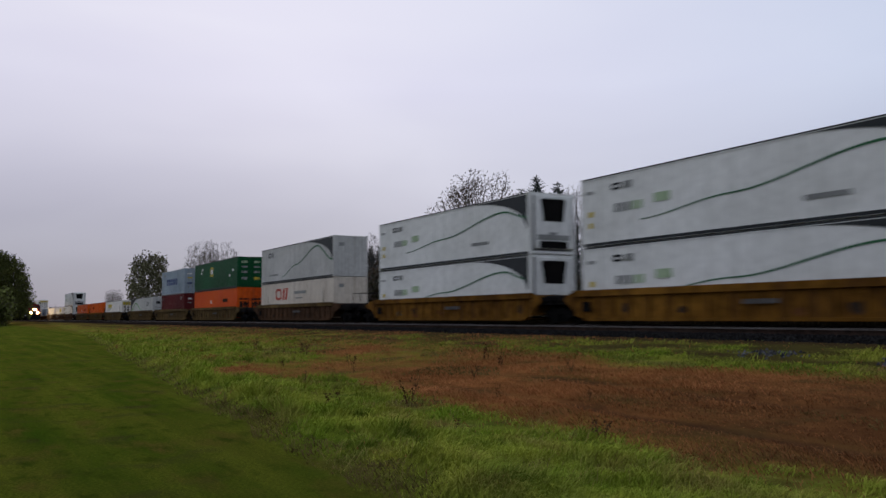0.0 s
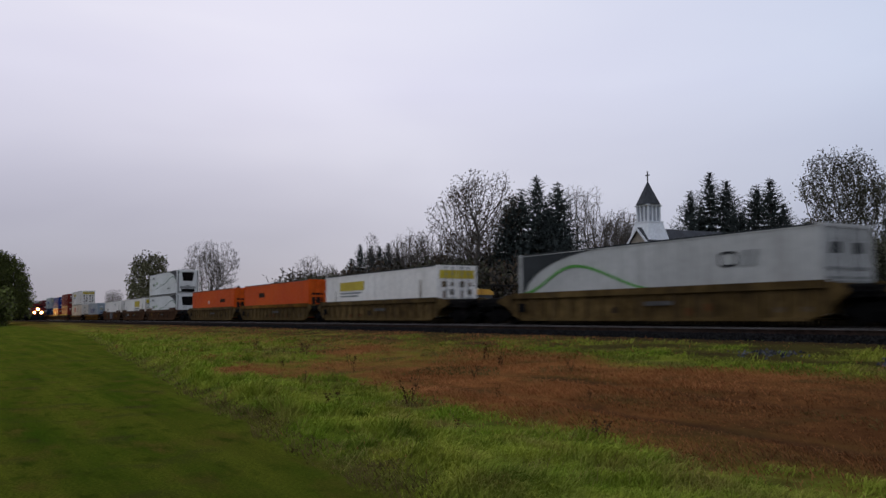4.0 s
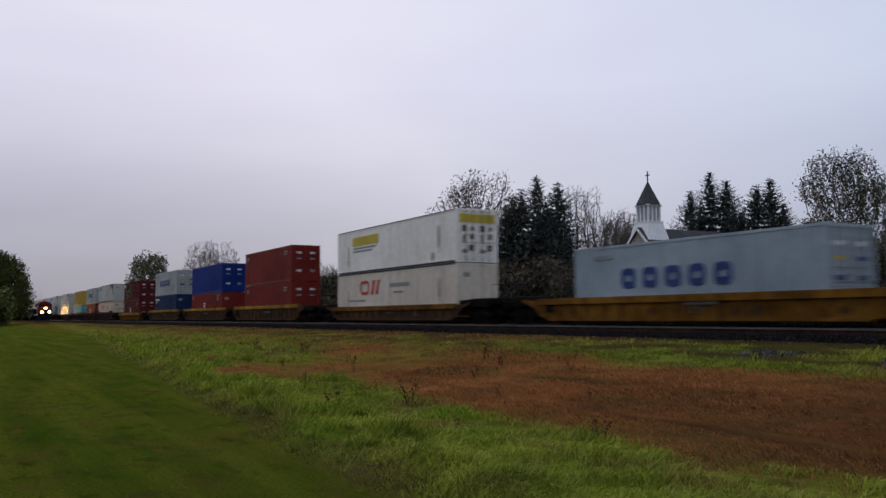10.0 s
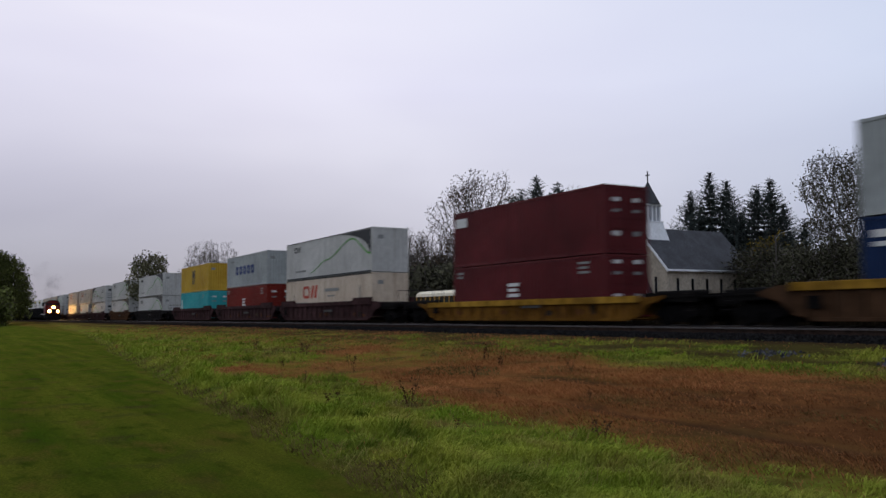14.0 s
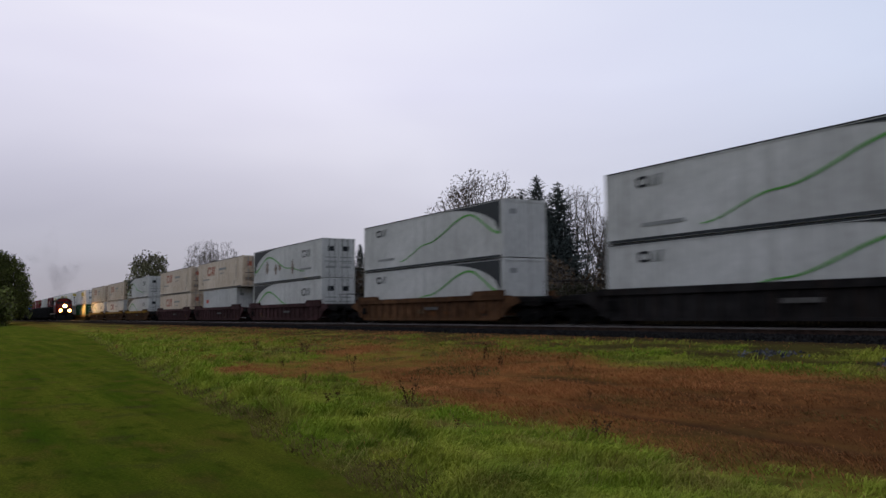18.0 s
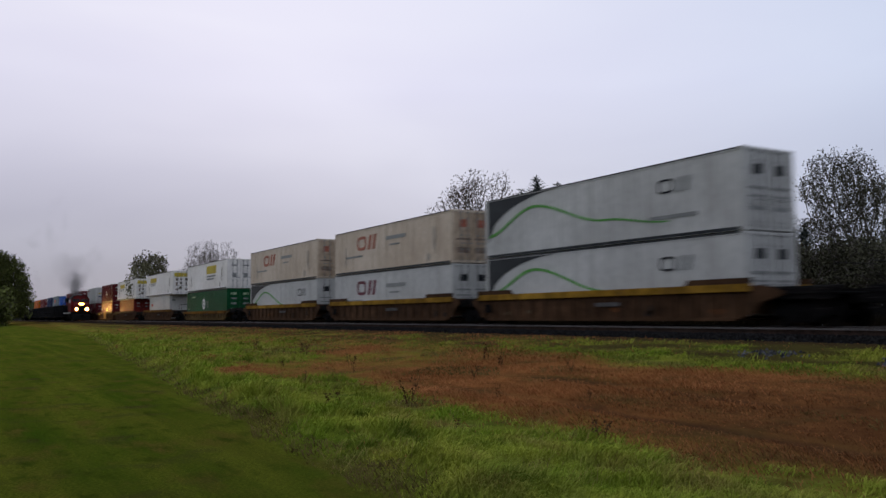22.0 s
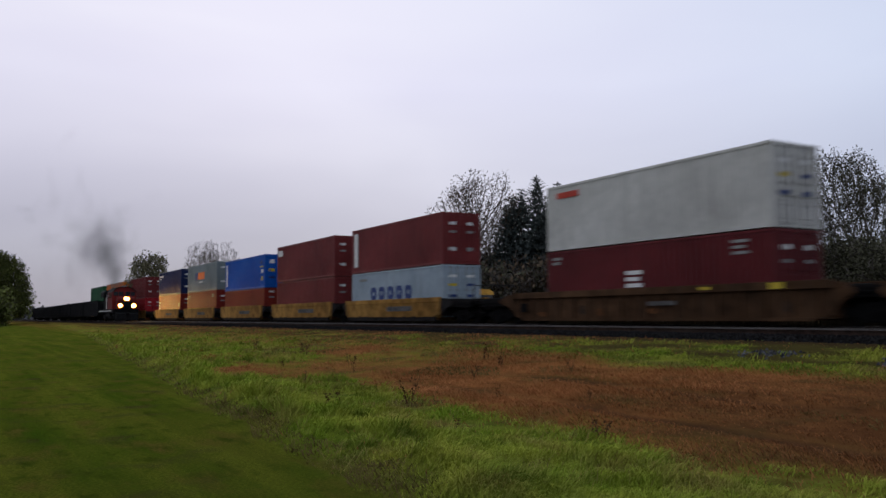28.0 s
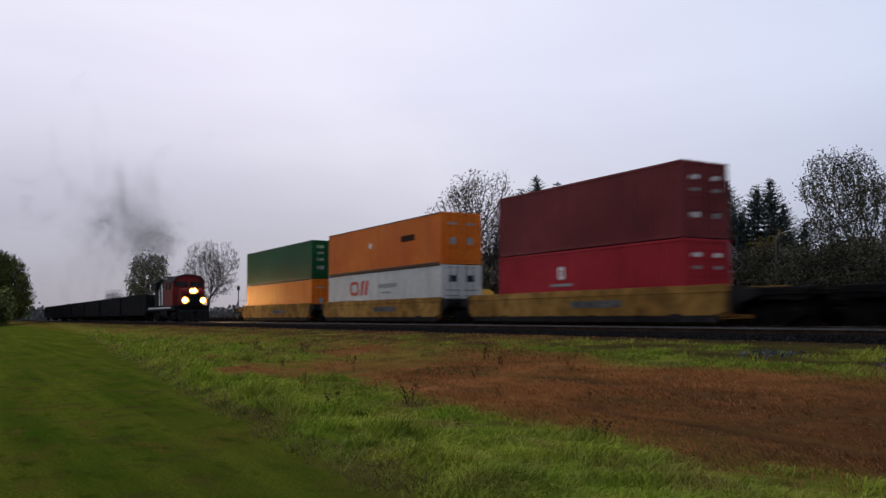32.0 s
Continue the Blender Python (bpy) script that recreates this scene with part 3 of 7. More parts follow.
def decorate(root, deco, L, H, w):
    """Marks on the near side; x runs from the left end as seen from the lawn."""
    y = -w / 2 - 0.002

    def bars(u0, v0, rows, width, height, gap, mat, name="marking"):
        for r in range(rows):
            part(name, plate(-L / 2 + u0 * L, -L / 2 + u0 * L + width * (1 - 0.18 * (r % 2)), v0 * H - r * (height + gap) - height, v0 * H - r * (height + gap), y), mat, root)

    def slants(u0, u1, v0, v1, mat):
        """Two leaning painted bars side by side."""
        xa, xb, za, zb = -L / 2 + u0 * L, -L / 2 + u1 * L, v0 * H, v1 * H
        step = (xb - xa) / 2
        for k in range(2):
            lean, x0 = bmesh.new(), xa + k * step
            bm_prism(lean, [(x0, za), (x0 + step * 0.55, za), (x0 + step * 0.95, zb), (x0 + step * 0.40, zb)], y - 0.004, y + 0.015)
            part("logo", lean, mat, root)

    if deco == "reefer":
        part("swoosh", swoosh(L, H, y, [(0.22, 0.30), (0.50, 0.46), (0.86, 0.75), (0.985, 0.60)], 0.09), M_DECAL_DKGREEN, root, "thin dark green painted curve")
        part("corner_panel", corner_fan(L, H, y, 0.66, 0.985, 0.42, False), M_DECAL_DARK, root, "charcoal painted corner")
        part("logo", ring_mark(-L / 2 + 0.12 * L, -L / 2 + 0.155 * L, 0.76 * H, 0.86 * H, y - 0.006, 0.09, 0.0), M_DECAL_BLACK, root)
        bars(0.165, 0.86, 1, 0.45, 0.28, 0.1, M_DECAL_GREY)
        for k in range(5):
            part("marking", plate(-L / 2 + 0.13 * L + k * 0.34, -L / 2 + 0.13 * L + k * 0.34 + 0.24, 0.45 * H, 0.45 * H + 0.34, y), M_DECAL_GREY if k < 3 else M_DECAL_PALE, root)
        part("marking", plate(-L / 2 + 0.27 * L, -L / 2 + 0.32 * L, 0.5 * H, 0.62 * H, y), M_DECAL_PALE, root)
        bars(0.68, 0.30, 1, 1.6, 0.16, 0.1, M_DECAL_GREY)
        bars(0.02, 0.8, 1, 0.5, 0.12, 0.1, M_DECAL_GREY)
        bars(0.03, 0.5, 2, 0.3, 0.22, 0.25, M_DECAL_YELLOW)
    elif deco in ("curve", "curve_grey"):
        green = M_DECAL_GREEN if deco == "curve" else M_DECAL_DKGREEN
        part("swoosh", swoosh(L, H, y, [(0.32, 0.14), (0.52, 0.42), (0.80, 0.82), (0.985, 0.42)], 0.13), green, root, "green painted curve")
        part("corner_panel", corner_fan(L, H, y, 0.62, 0.985, 0.40, False), M_DECAL_DARK, root, "charcoal painted corner")
        part("logo", ring_mark(-L / 2 + 0.115 * L, -L / 2 + 0.155 * L, 0.72 * H, 0.87 * H, y - 0.006, 0.1, 0.0), M_DECAL_BLACK, root)
        slants(0.163, 0.200, 0.72, 0.87, M_DECAL_GREY)
        bars(0.13, 0.24, 1, 2.2, 0.14, 0.1, M_DECAL_GREY)
    elif deco in ("rev_curve", "rev_graffiti"):
        part("swoosh", swoosh(L, H, y, [(0.015, 0.36), (0.25, 0.75), (0.56, 0.36), (0.78, 0.22)], 0.16, True), M_DECAL_GREEN, root, "green painted curve")
        part("corner_panel", corner_fan(L, H, y, 0.62, 0.985, 0.25, True), M_DECAL_DARK, root, "charcoal painted corner")
        part("logo", ring_mark(-L / 2 + 0.75 * L, -L / 2 + 0.80 * L, 0.58 * H, 0.77 * H, y - 0.006, 0.08, 0.0), M_DECAL_BLACK, root)
        slants(0.808, 0.855, 0.58, 0.77, M_DECAL_GREY)
        bars(0.72, 0.30, 1, 2.4, 0.14, 0.1, M_DECAL_GREY)
        if deco == "rev_graffiti":
            for k, (u, v, ww, hh) in enumerate(((0.21, 0.20, 0.7, 1.3), (0.345, 0.22, 0.7, 1.0), (0.41, 0.30, 0.6, 0.6), (0.60, 0.16, 0.5, 1.2))):
                part("rust_patch", ragged_patch(60 + k, (ww, hh)), M_SMEAR, root, "rusty smeared patch").location = (-L / 2 + u * L, y + 0.001, v * H)
    elif deco in ("logo_red", "logo_red_dark", "logo_plum"):
        ink = {"logo_red": M_DECAL_RED, "logo_red_dark": M_DECAL_FADED, "logo_plum": M_DECAL_PLUM}[deco]
        part("logo", ring_mark(-L / 2 + 0.235 * L, -L / 2 + 0.318 * L, 0.50 * H, 0.82 * H, y - 0.006, 0.19, 0.0, 0.5), ink, root, "painted ring logo")
        slants(0.333, 0.418, 0.50, 0.82, ink)
        bars(0.50, 0.72, 1, 2.6, 0.22, 0.1, M_DECAL_GREY)
        bars(0.53, 0.55, 1, 1.3, 0.10, 0.1, M_DECAL_GREY)
        bars(0.12, 0.40, 1, 2.6, 0.12, 0.1, M_DECAL_GREY)
    elif deco == "small_logo_red":
        bars(0.10, 0.66, 1, 0.9, 0.34, 0.1, M_DECAL_RED, "logo")
    elif deco in ("blocks_navy", "blocks_blue"):
        u0 = 0.24
        for k in range(5):
            a = -L / 2 + (u0 + k * 0.098) * L
            part("logo", ring_mark(a, a + 0.068 * L, 0.38 * H, 0.66 * H, y - 0.006, 0.27, 0.0), M_DECAL_NAVY, root, "navy painted ring logo")
        bars(0.10, 0.86, 1, 1.1, 0.16, 0.1, M_DECAL_GREY)
    elif deco == "yellow_label":
        part("label_panel", plate(-L / 2 + 0.16 * L, -L / 2 + 0.40 * L, 0.62 * H, 0.82 * H, y), M_DECAL_YELLOW, root, "yellow advertising strip")
        bars(0.165, 0.58, 2, 3.4, 0.10, 0.1, M_DECAL_GREY)
    elif deco == "yellow_label_right":
        part("label_panel", plate(-L / 2 + 0.52 * L, -L / 2 + 0.75 * L, 0.58 * H, 0.86 * H, y), M_DECAL_YELLOW, root, "yellow advertising strip")
        bars(0.525, 0.52, 2, 3.4, 0.16, 0.12, M_DECAL_GREY)
    elif deco == "number_yellow":
        bars(0.03, 0.72, 3, 0.30, 0.20, 0.14, M_DECAL_WHITE)
        bars(0.90, 0.30, 1, 0.45, 0.28, 0.1, M_DECAL_YELLOW)
        bars(0.90, 0.62, 2, 0.60, 0.12, 0.12, M_DECAL_GREY)
    elif deco == "disc":
        part("logo", ring_mark(-L / 2 + 0.425 * L, -L / 2 + 0.493 * L, 0.32 * H, 0.72 * H, y - 0.004, 0.55, 0.0, 1.0), M_DECAL_WHITE, root, "round white painted logo")
        part("logo", ring_mark(-L / 2 + 0.442 * L, -L / 2 + 0.478 * L, 0.42 * H, 0.62 * H, y - 0.010, 0.10, 0.0, 1.0), M_DECAL_DKGREEN, root)
        bars(0.525, 0.60, 3, 0.8, 0.10, 0.14, M_DECAL_GREY)
        for u, v, wd in ((0.10, 0.93, 0.30), (0.145, 0.82, 1.3), (0.05, 0.38, 0.4)):
            bars(u, v, 1, wd, 0.13, 0.1, M_DECAL_PALE)
    elif deco == "green_badge":
        part("logo", ring_mark(-L / 2 + 0.40 * L, -L / 2 + 0.47 * L, 0.46 * H, 0.80 * H, y - 0.004, 0.16, 0.15), M_DECAL_YELLOW, root)
        part("logo", plate(-L / 2 + 0.42 * L, -L / 2 + 0.455 * L, 0.55 * H, 0.72 * H, y), M_DECAL_WHITE, root)
        for u, v in ((0.17, 0.68), (0.19, 0.80), (0.83, 0.45), (0.90, 0.62)):
            bars(u, v, 1, 0.4, 0.22, 0.1, M_DECAL_WHITE)
    elif deco == "orange_mark_left":
        bars(0.26, 0.74, 1, 1.5, 0.38, 0.1, M_RAIL)
    elif deco == "orange_mark":
        bars(0.70, 0.66, 1, 1.7, 0.34, 0.1, M_RAIL)
        bars(0.42, 0.62, 1, 0.35, 0.3, 0.1, M_DECAL_WHITE)
    elif deco == "yellow_badge":
        part("logo", plate(-L / 2 + 0.42 * L, -L / 2 + 0.53 * L, 0.48 * H, 0.82 * H, y), M_DECAL_BLACK, root, "black square painted logo")
        part("logo", ring_mark(-L / 2 + 0.435 * L, -L / 2 + 0.515 * L, 0.50 * H, 0.80 * H, y - 0.006, 0.1, 0.0), PAINT["yellow"], root)
        bars(0.425, 0.44, 2, 1.25, 0.16, 0.1, M_DECAL_BLACK)
    elif deco in ("ends_white", "left_bars"):
        bars(0.03, 0.90, 2, 0.6, 0.12, 0.08, M_DECAL_GREY)
        bars(0.86, 0.9, 3, 0.7, 0.10, 0.1, M_DECAL_GREY)
        bars(0.42, 0.62, 3, 0.9, 0.15, 0.1, M_DECAL_WHITE)
    elif deco == "left_label":
        part("label_panel", plate(-L / 2 + 0.02 * L, -L / 2 + 0.11 * L, 0.72 * H, 0.88 * H, y), M_DECAL_WHITE, root, "white lettering block")
    elif deco == "upright_label":
        part("label_panel", plate(-L / 2 + 0.03 * L, -L / 2 + 0.075 * L, 0.14 * H, 0.90 * H, y), M_DECAL_WHITE, root, "upright white lettering block")
    elif deco == "orange_panel":
        part("label_panel", plate(-L / 2 + 0.38 * L, -L / 2 + 0.60 * L, 0.44 * H, 0.70 * H, y), M_DECAL_ORANGE, root, "orange logo panel")
        part("label_panel", plate(-L / 2 + 0.27 * L, -L / 2 + 0.375 * L, 0.42 * H, 0.70 * H, y), M_DECAL_NAVY, root, "navy logo panel")
        bars(0.40, 0.36, 1, 2.0, 0.12, 0.1, M_DECAL_WHITE)
    elif deco == "star":
        part("logo", ring_mark(-L / 2 + 0.385 * L, -L / 2 + 0.42 * L, 0.56 * H, 0.76 * H, y - 0.004, 0.13, 0.0), M_DECAL_WHITE, root, "round white painted logo")
        bars(0.34, 0.50, 1, 1.5, 0.12, 0.1, M_DECAL_GREY)
    elif deco == "teal_block":
        part("label_panel", plate(-L / 2 + 0.03 * L, -L / 2 + 0.065 * L, 0.22 * H, 0.72 * H, y), M_DECAL_WHITE, root, "upright white lettering block")
        part("paint_patch", plate(-L / 2 + 0.38 * L, -L / 2 + 0.53 * L, 0.06 * H, 0.24 * H, y), M_DECAL_DKGREEN, root, "dark green repainted patch")
        bars(0.80, 0.86, 2, 0.7, 0.10, 0.1, M_DECAL_GREY)
    elif deco == "side_labels":
        part("label_panel", plate(-L / 2 + 0.03 * L, -L / 2 + 0.065 * L, 0.14 * H, 0.86 * H, y), M_DECAL_WHITE, root, "upright white lettering block")
        bars(0.90, 0.82, 1, 0.6, 0.28, 0.1, M_DECAL_NAVY)
        bars(0.92, 0.56, 1, 0.55, 0.32, 0.1, M_DECAL_WHITE)
        bars(0.925, 0.34, 1, 0.45, 0.34, 0.1, M_DECAL_YELLOW)
        bars(0.90, 0.66, 1, 0.7, 0.12, 0.1, M_DECAL_YELLOW)
    elif deco == "corner_red":
        bars(0.06, 0.88, 1, 1.5, 0.26, 0.1, M_DECAL_RED, "logo")
    elif deco == "flag":
        bars(0.03, 0.86, 1, 2.2, 0.22, 0.1, M_DECAL_WHITE)
        bars(0.03, 0.74, 1, 1.0, 0.14, 0.1, M_DECAL_WHITE)
    elif deco == "yellow_bars":
        bars(0.47, 0.62, 2, 1.5, 0.15, 0.16, M_DECAL_YELLOW)
        bars(0.46, 0.36, 1, 1.7, 0.42, 0.1, M_DECAL_WHITE)
        bars(0.03, 0.62, 1, 0.5, 0.4, 0.1, M_DECAL_WHITE)
    elif deco == "number_smear":
        part("rust_patch", ragged_patch(71, (1.0, 1.1)), M_SMEAR, root, "tan smeared patch").location = (-L / 2 + 0.17 * L, y + 0.001, 0.25 * H)
        bars(0.62, 0.80, 1, 1.2, 0.14, 0.1, M_DECAL_GREY)
    elif deco == "number":
        bars(0.05, 0.86, 2, 0.5, 0.10, 0.1, M_DECAL_GREY)
        bars(0.86, 0.86, 2, 0.7, 0.10, 0.1, M_DECAL_GREY)


DOOR = {"cream": surface("rust_stained_cream_door", (0.42, 0.33, 0.24), 0.7, 0, 3.0, 0.2, 0.5, (0.14, 0.075, 0.04), 0.95, True, 0.1, 14.0, spec=0.1),
        "orange": surface("scraped_orange_door", (0.55, 0.095, 0.010), 0.7, 0, 3.0, 0.2, 0.5, (0.16, 0.04, 0.014), 0.9, True, 0.1, 14.0, spec=0.1)}


def door_labels(colour, s, dom):
    """Painted plates of a door leaf: (height over the floor, size, half width, paint)."""
    if colour == "orange":
        return ((0.95, 0.62, 0.46, M_RAIL), (1.72, 0.16, 0.46, M_RAIL))
    if colour == "green":
        return ((2.30, 0.20, 0.30, M_DECAL_PALE), (1.85, 0.16, 0.26, M_DECAL_GREY), (1.35, 0.20, 0.30, M_DECAL_GREY), (0.70, 0.26, 0.28, M_DECAL_YELLOW if s > 0 else M_DECAL_GREY))
    if colour == "grey_white":
        return ((1.95, 0.36, 0.24, M_DECAL_BLACK), (1.45, 0.08, 0.46, M_DECAL_GREY), (1.15, 0.08, 0.46, M_DECAL_GREY), (0.70, 0.14, 0.40, M_DECAL_GREY))
    if colour == "cream":
        return ((1.95, 0.42, 0.22, M_DECAL_FADED), (1.25, 0.10, 0.46, M_SMEAR), (0.55, 0.30, 0.40, M_SMEAR))
    if colour == "bright_blue":
        return ((2.10, 0.34, 0.24, M_DECAL_WHITE if s < 0 else M_DECAL_NAVY), (1.40, 0.26, 0.26, M_DECAL_YELLOW), (0.80, 0.20, 0.26, M_DECAL_NAVY))
    if colour in ("blue_grey", "light_grey", "pale_grey"):
        return ((2.2, 0.14, 0.26, M_DECAL_WHITE), (1.72, 0.14, 0.26, M_DECAL_YELLOW if s < 0 else M_DECAL_NAVY), (1.1, 0.16, 0.26, M_DECAL_NAVY))
    if dom:
        return ((1.1, 0.4, 0.2, M_DECAL_GREY), (2.2, 0.12, 0.3, M_DECAL_GREY))
    return ((2.2, 0.16, 0.22, M_DECAL_WHITE), (1.75, 0.12, 0.22, M_DECAL_GREY), (0.75, 0.2, 0.22, M_DECAL_GREY if s > 0 else M_DECAL_WHITE))


def container(L, H, colour, end, deco, label):
    """A steel box: frame, side sheets, roof, end and its fittings; its base is at z = 0."""
    w = 2.59 if L > 14 else 2.44
    mat = PAINT[colour]
    root = thing("shipping_container", label, "container", "containers on the train")
    key = (L, H, colour)
    dom = L > 14
    for s in (-1, 1):
        part("side_sheet", shared((key, "s", s), lambda: mesh_of(corrugated(L, H, w, 0.305 if dom else 0.278, 0.018 if dom else 0.036, 0.32, s), "side_sheet", mat)), mat, root)
    part("frame", shared((key, "f"), lambda: mesh_of(box_frame(L, H, w), "frame", mat)), mat, root)
    part("roof", shared((key, "r"), lambda: mesh_of(roof_panel(L, H, w), "roof", mat)), mat, root)
    for sx in (-1, 1):
        for sy in (-1, 1):
            for z in (0.0, H - 0.118):
                part("corner_casting", shared((colour, "cc"), lambda: mesh_of(casting(), "corner_casting", mat)), mat, root).location = (sx * (L / 2 - 0.087), sy * (w / 2 - 0.079), z)
    if dom:
        for nm, z0, z1 in (("bottom_rail", 0.02, 0.135), ("top_rail", H - 0.075, H - 0.022)):
            part(nm, shared((nm, L, H), lambda: mesh_of(plate(-L / 2 + 0.18, L / 2 - 0.18, z0, z1, -w / 2 - 0.003), nm, M_DECAL_DARK)), None, root, "dark charcoal side rail")
    part("end_wall", shared((key, "e"), lambda: mesh_of(end_sheet(L, H, w, -1), "end_wall", mat)), mat, root)
    pale = colour in ("grey_white", "clean_white", "cream", "cream_white", "light_grey", "pale_grey", "blue_grey", "reefer_white")
    if end == "doors":
        for s in (-1, 1):
            leaf = part("door", shared((key, "d", s), lambda: mesh_of(door_leaf(L, H, w, s), "door", DOOR.get(colour, mat))), mat, root)
            for q in (0.30, 0.72):
                part("locking_bar", shared(("lb", L, H, s * q, pale or colour), lambda: mesh_of(lock_bar(L, H, s * q), "locking_bar", M_DECAL_GREY if pale else mat)), None, leaf, "galvanised locking bar" if pale else "painted locking bar")
            for z_, h_, wd_, mt_ in door_labels(colour, s, dom):
                part("label_plate", shared((colour, "dlq", L, H, s, z_), lambda: mesh_of(end_plate(L / 2 + 0.004, s * 0.58 - wd_, s * 0.58 + wd_, z_, z_ + h_), "label_plate", mt_)), None, leaf)
    elif end == "reefer":
        part("cooling_unit", shared(("cu", L, H), lambda: mesh_of(reefer_unit(L, H, w), "cooling_unit", PAINT["reefer_white"])), None, root, "white cooling unit housing")
        part("cooling_grille", shared(("cg", L, H), lambda: mesh_of(tapered_opening(L / 2 + 0.07, 0.72, 0.56, 1.55, 2.62), "cooling_grille", M_BLACK)), None, root, "black cooling unit opening")
        part("cooling_intake", shared(("cp", L, H), lambda: mesh_of(end_plate(L / 2 + 0.07, -0.80, 0.80, 0.28, 0.62), "cooling_intake", M_BLACK)), None, root, "black cooling unit intake")
        part("grimy_panel", shared(("cgp", L, H), lambda: mesh_of(end_plate(L / 2 + 0.066, -0.94, 0.94, 0.66, 0.92), "grimy_panel", M_DECAL_GREY)), None, root, "grey grimy lower panel")
        part("unit_panel", shared(("cq", L, H), lambda: mesh_of(end_plate(L / 2 + 0.068, -0.25, 0.2, 0.85, 1.05), "unit_panel", M_DECAL_GREY)), None, root)
    elif end == "yellow_doors":
        for s in (-1, 1):
            leaf = part("door", shared((key, "d", s), lambda: mesh_of(door_leaf(L, H, w, s), "door", mat)), mat, root)
            for q in (0.30, 0.72):
                part("locking_bar", shared(("lb", L, H, s * q), lambda: mesh_of(lock_bar(L, H, s * q), "locking_bar", M_DECAL_GREY)), None, leaf, "galvanised locking bar")
            part("label_panel", shared(("ylp", L, H, s), lambda: mesh_of(end_plate(L / 2 + 0.005, min(s * 1.12, s * 0.02), max(s * 1.12, s * 0.02), 2.15, 2.62), "label_panel", M_DECAL_YELLOW)), None, leaf, "yellow advertising strip")
            marks = ((0.0, 1.98, 0.10, 0.50, M_DECAL_DARK), (0.0, 1.50, 0.09, 0.50, M_DECAL_GREY), (0.0, 1.05, 0.10, 0.50, M_DECAL_GREY))
            if deco == "yellow_label":
                marks = ((-0.24, 1.66, 0.34, 0.15, M_PATCH[2]), (0.26, 1.72, 0.22, 0.11, M_SMEAR), (0.24, 1.25, 0.30, 0.13, M_PATCH[2]), (-0.26, 1.05, 0.42, 0.09, M_SMEAR), (0.20, 0.62, 0.34, 0.16, M_PATCH[2]), (-0.22, 0.50, 0.20, 0.18, M_SMEAR))
            for dy, z_, h_, wd_, mt_ in marks:
                part("label_plate", shared(("ylq", L, H, s, z_, dy), lambda: mesh_of(end_plate(L / 2 + 0.005, s * 0.57 + dy - wd_, s * 0.57 + dy + wd_, z_, z_ + h_), "label_plate", mt_)), None, leaf)
    else:
        part("front_wall", shared((key, "fw"), lambda: mesh_of(end_sheet(L, H, w, 1), "front_wall", mat)), mat, root)
        part("label_plate", shared(("flp", L, H), lambda: mesh_of(end_plate(L / 2 - 0.008, -0.9, -0.5, H - 0.75, H - 0.5), "label_plate", M_DECAL_GREY)), None, root)
    if dom and colour in ("clean_white", "cream", "cream_white"):
        for k, (xs, zs, ws, hs) in enumerate(((-6.35, 0.35, 0.22, 1.5), (6.0, 0.5, 0.3, 1.7), (5.2, 0.2, 0.5, 0.5))):
            part("rust_streak", shared(("streak", k, w), lambda: mesh_of(ragged_patch(40 + k, (ws, hs)), "rust_streak", M_STREAK)), None, root, "brown rusty streak").location = (xs, -w / 2 - 0.001, zs)
    if deco:
        decorate(root, deco, L, H, w)
    return root


def tapered_opening(x, top, bottom, z0, z1):
    bm = bmesh.new()
    bm_prism(bm, [(-bottom, z0), (bottom, z0), (top, z1 - 0.08), (top - 0.1, z1), (0.1 - top, z1), (-top, z1 - 0.08)], x - 0.02, x + 0.004, "x")
    return bm


def reefer_unit(L, H, w):
    bm = bmesh.new()
    bm_box(bm, L / 2 - 0.04, L / 2 + 0.06, -1.05, 1.05, 0.25, H - 0.12, 0.03)
    for s in (-1, 1):
        bm_box(bm, L / 2, L / 2 + 0.09, s * 1.02 - 0.06, s * 1.02 + 0.06, 0.3, H - 0.2, 0.02)
    return bm


# ---- wagons ----
def wheel_mesh():
    bm = bmesh.new()
    bm_cyl(bm, (0, -0.07, 0), (0, 0.065, 0), 0.42, n=20)
    bm_cyl(bm, (0, 0.065, 0), (0, 0.095, 0), 0.45, n=20)
    bm_cyl(bm, (0, -0.16, 0), (0, -0.07, 0), 0.10, n=10)
    return mesh_of(bm, "wheel", M_WHEEL)


def side_frame_mesh():
    bm = bmesh.new()
    bm_prism(bm, [(-1.15, 0.36), (-0.75, 0.34), (-0.42, 0.12), (0.42, 0.12), (0.75, 0.34), (1.15, 0.36), (1.15, 0.58), (0.7, 0.60), (0.45, 0.72), (-0.45, 0.72), (-0.7, 0.60), (-1.15, 0.58)], -0.08, 0.08)
    for s in (-1, 1):
        bm_cyl(bm, (s * 0.85, -0.14, 0.42), (s * 0.85, 0.10, 0.42), 0.13, n=10)
    for k in (-0.2, 0, 0.2):
        bm_cyl(bm, (k, -0.11, 0.18), (k, -0.11, 0.46), 0.07, n=8)
    return mesh_of(bm, "side_frame", M_BLACK)


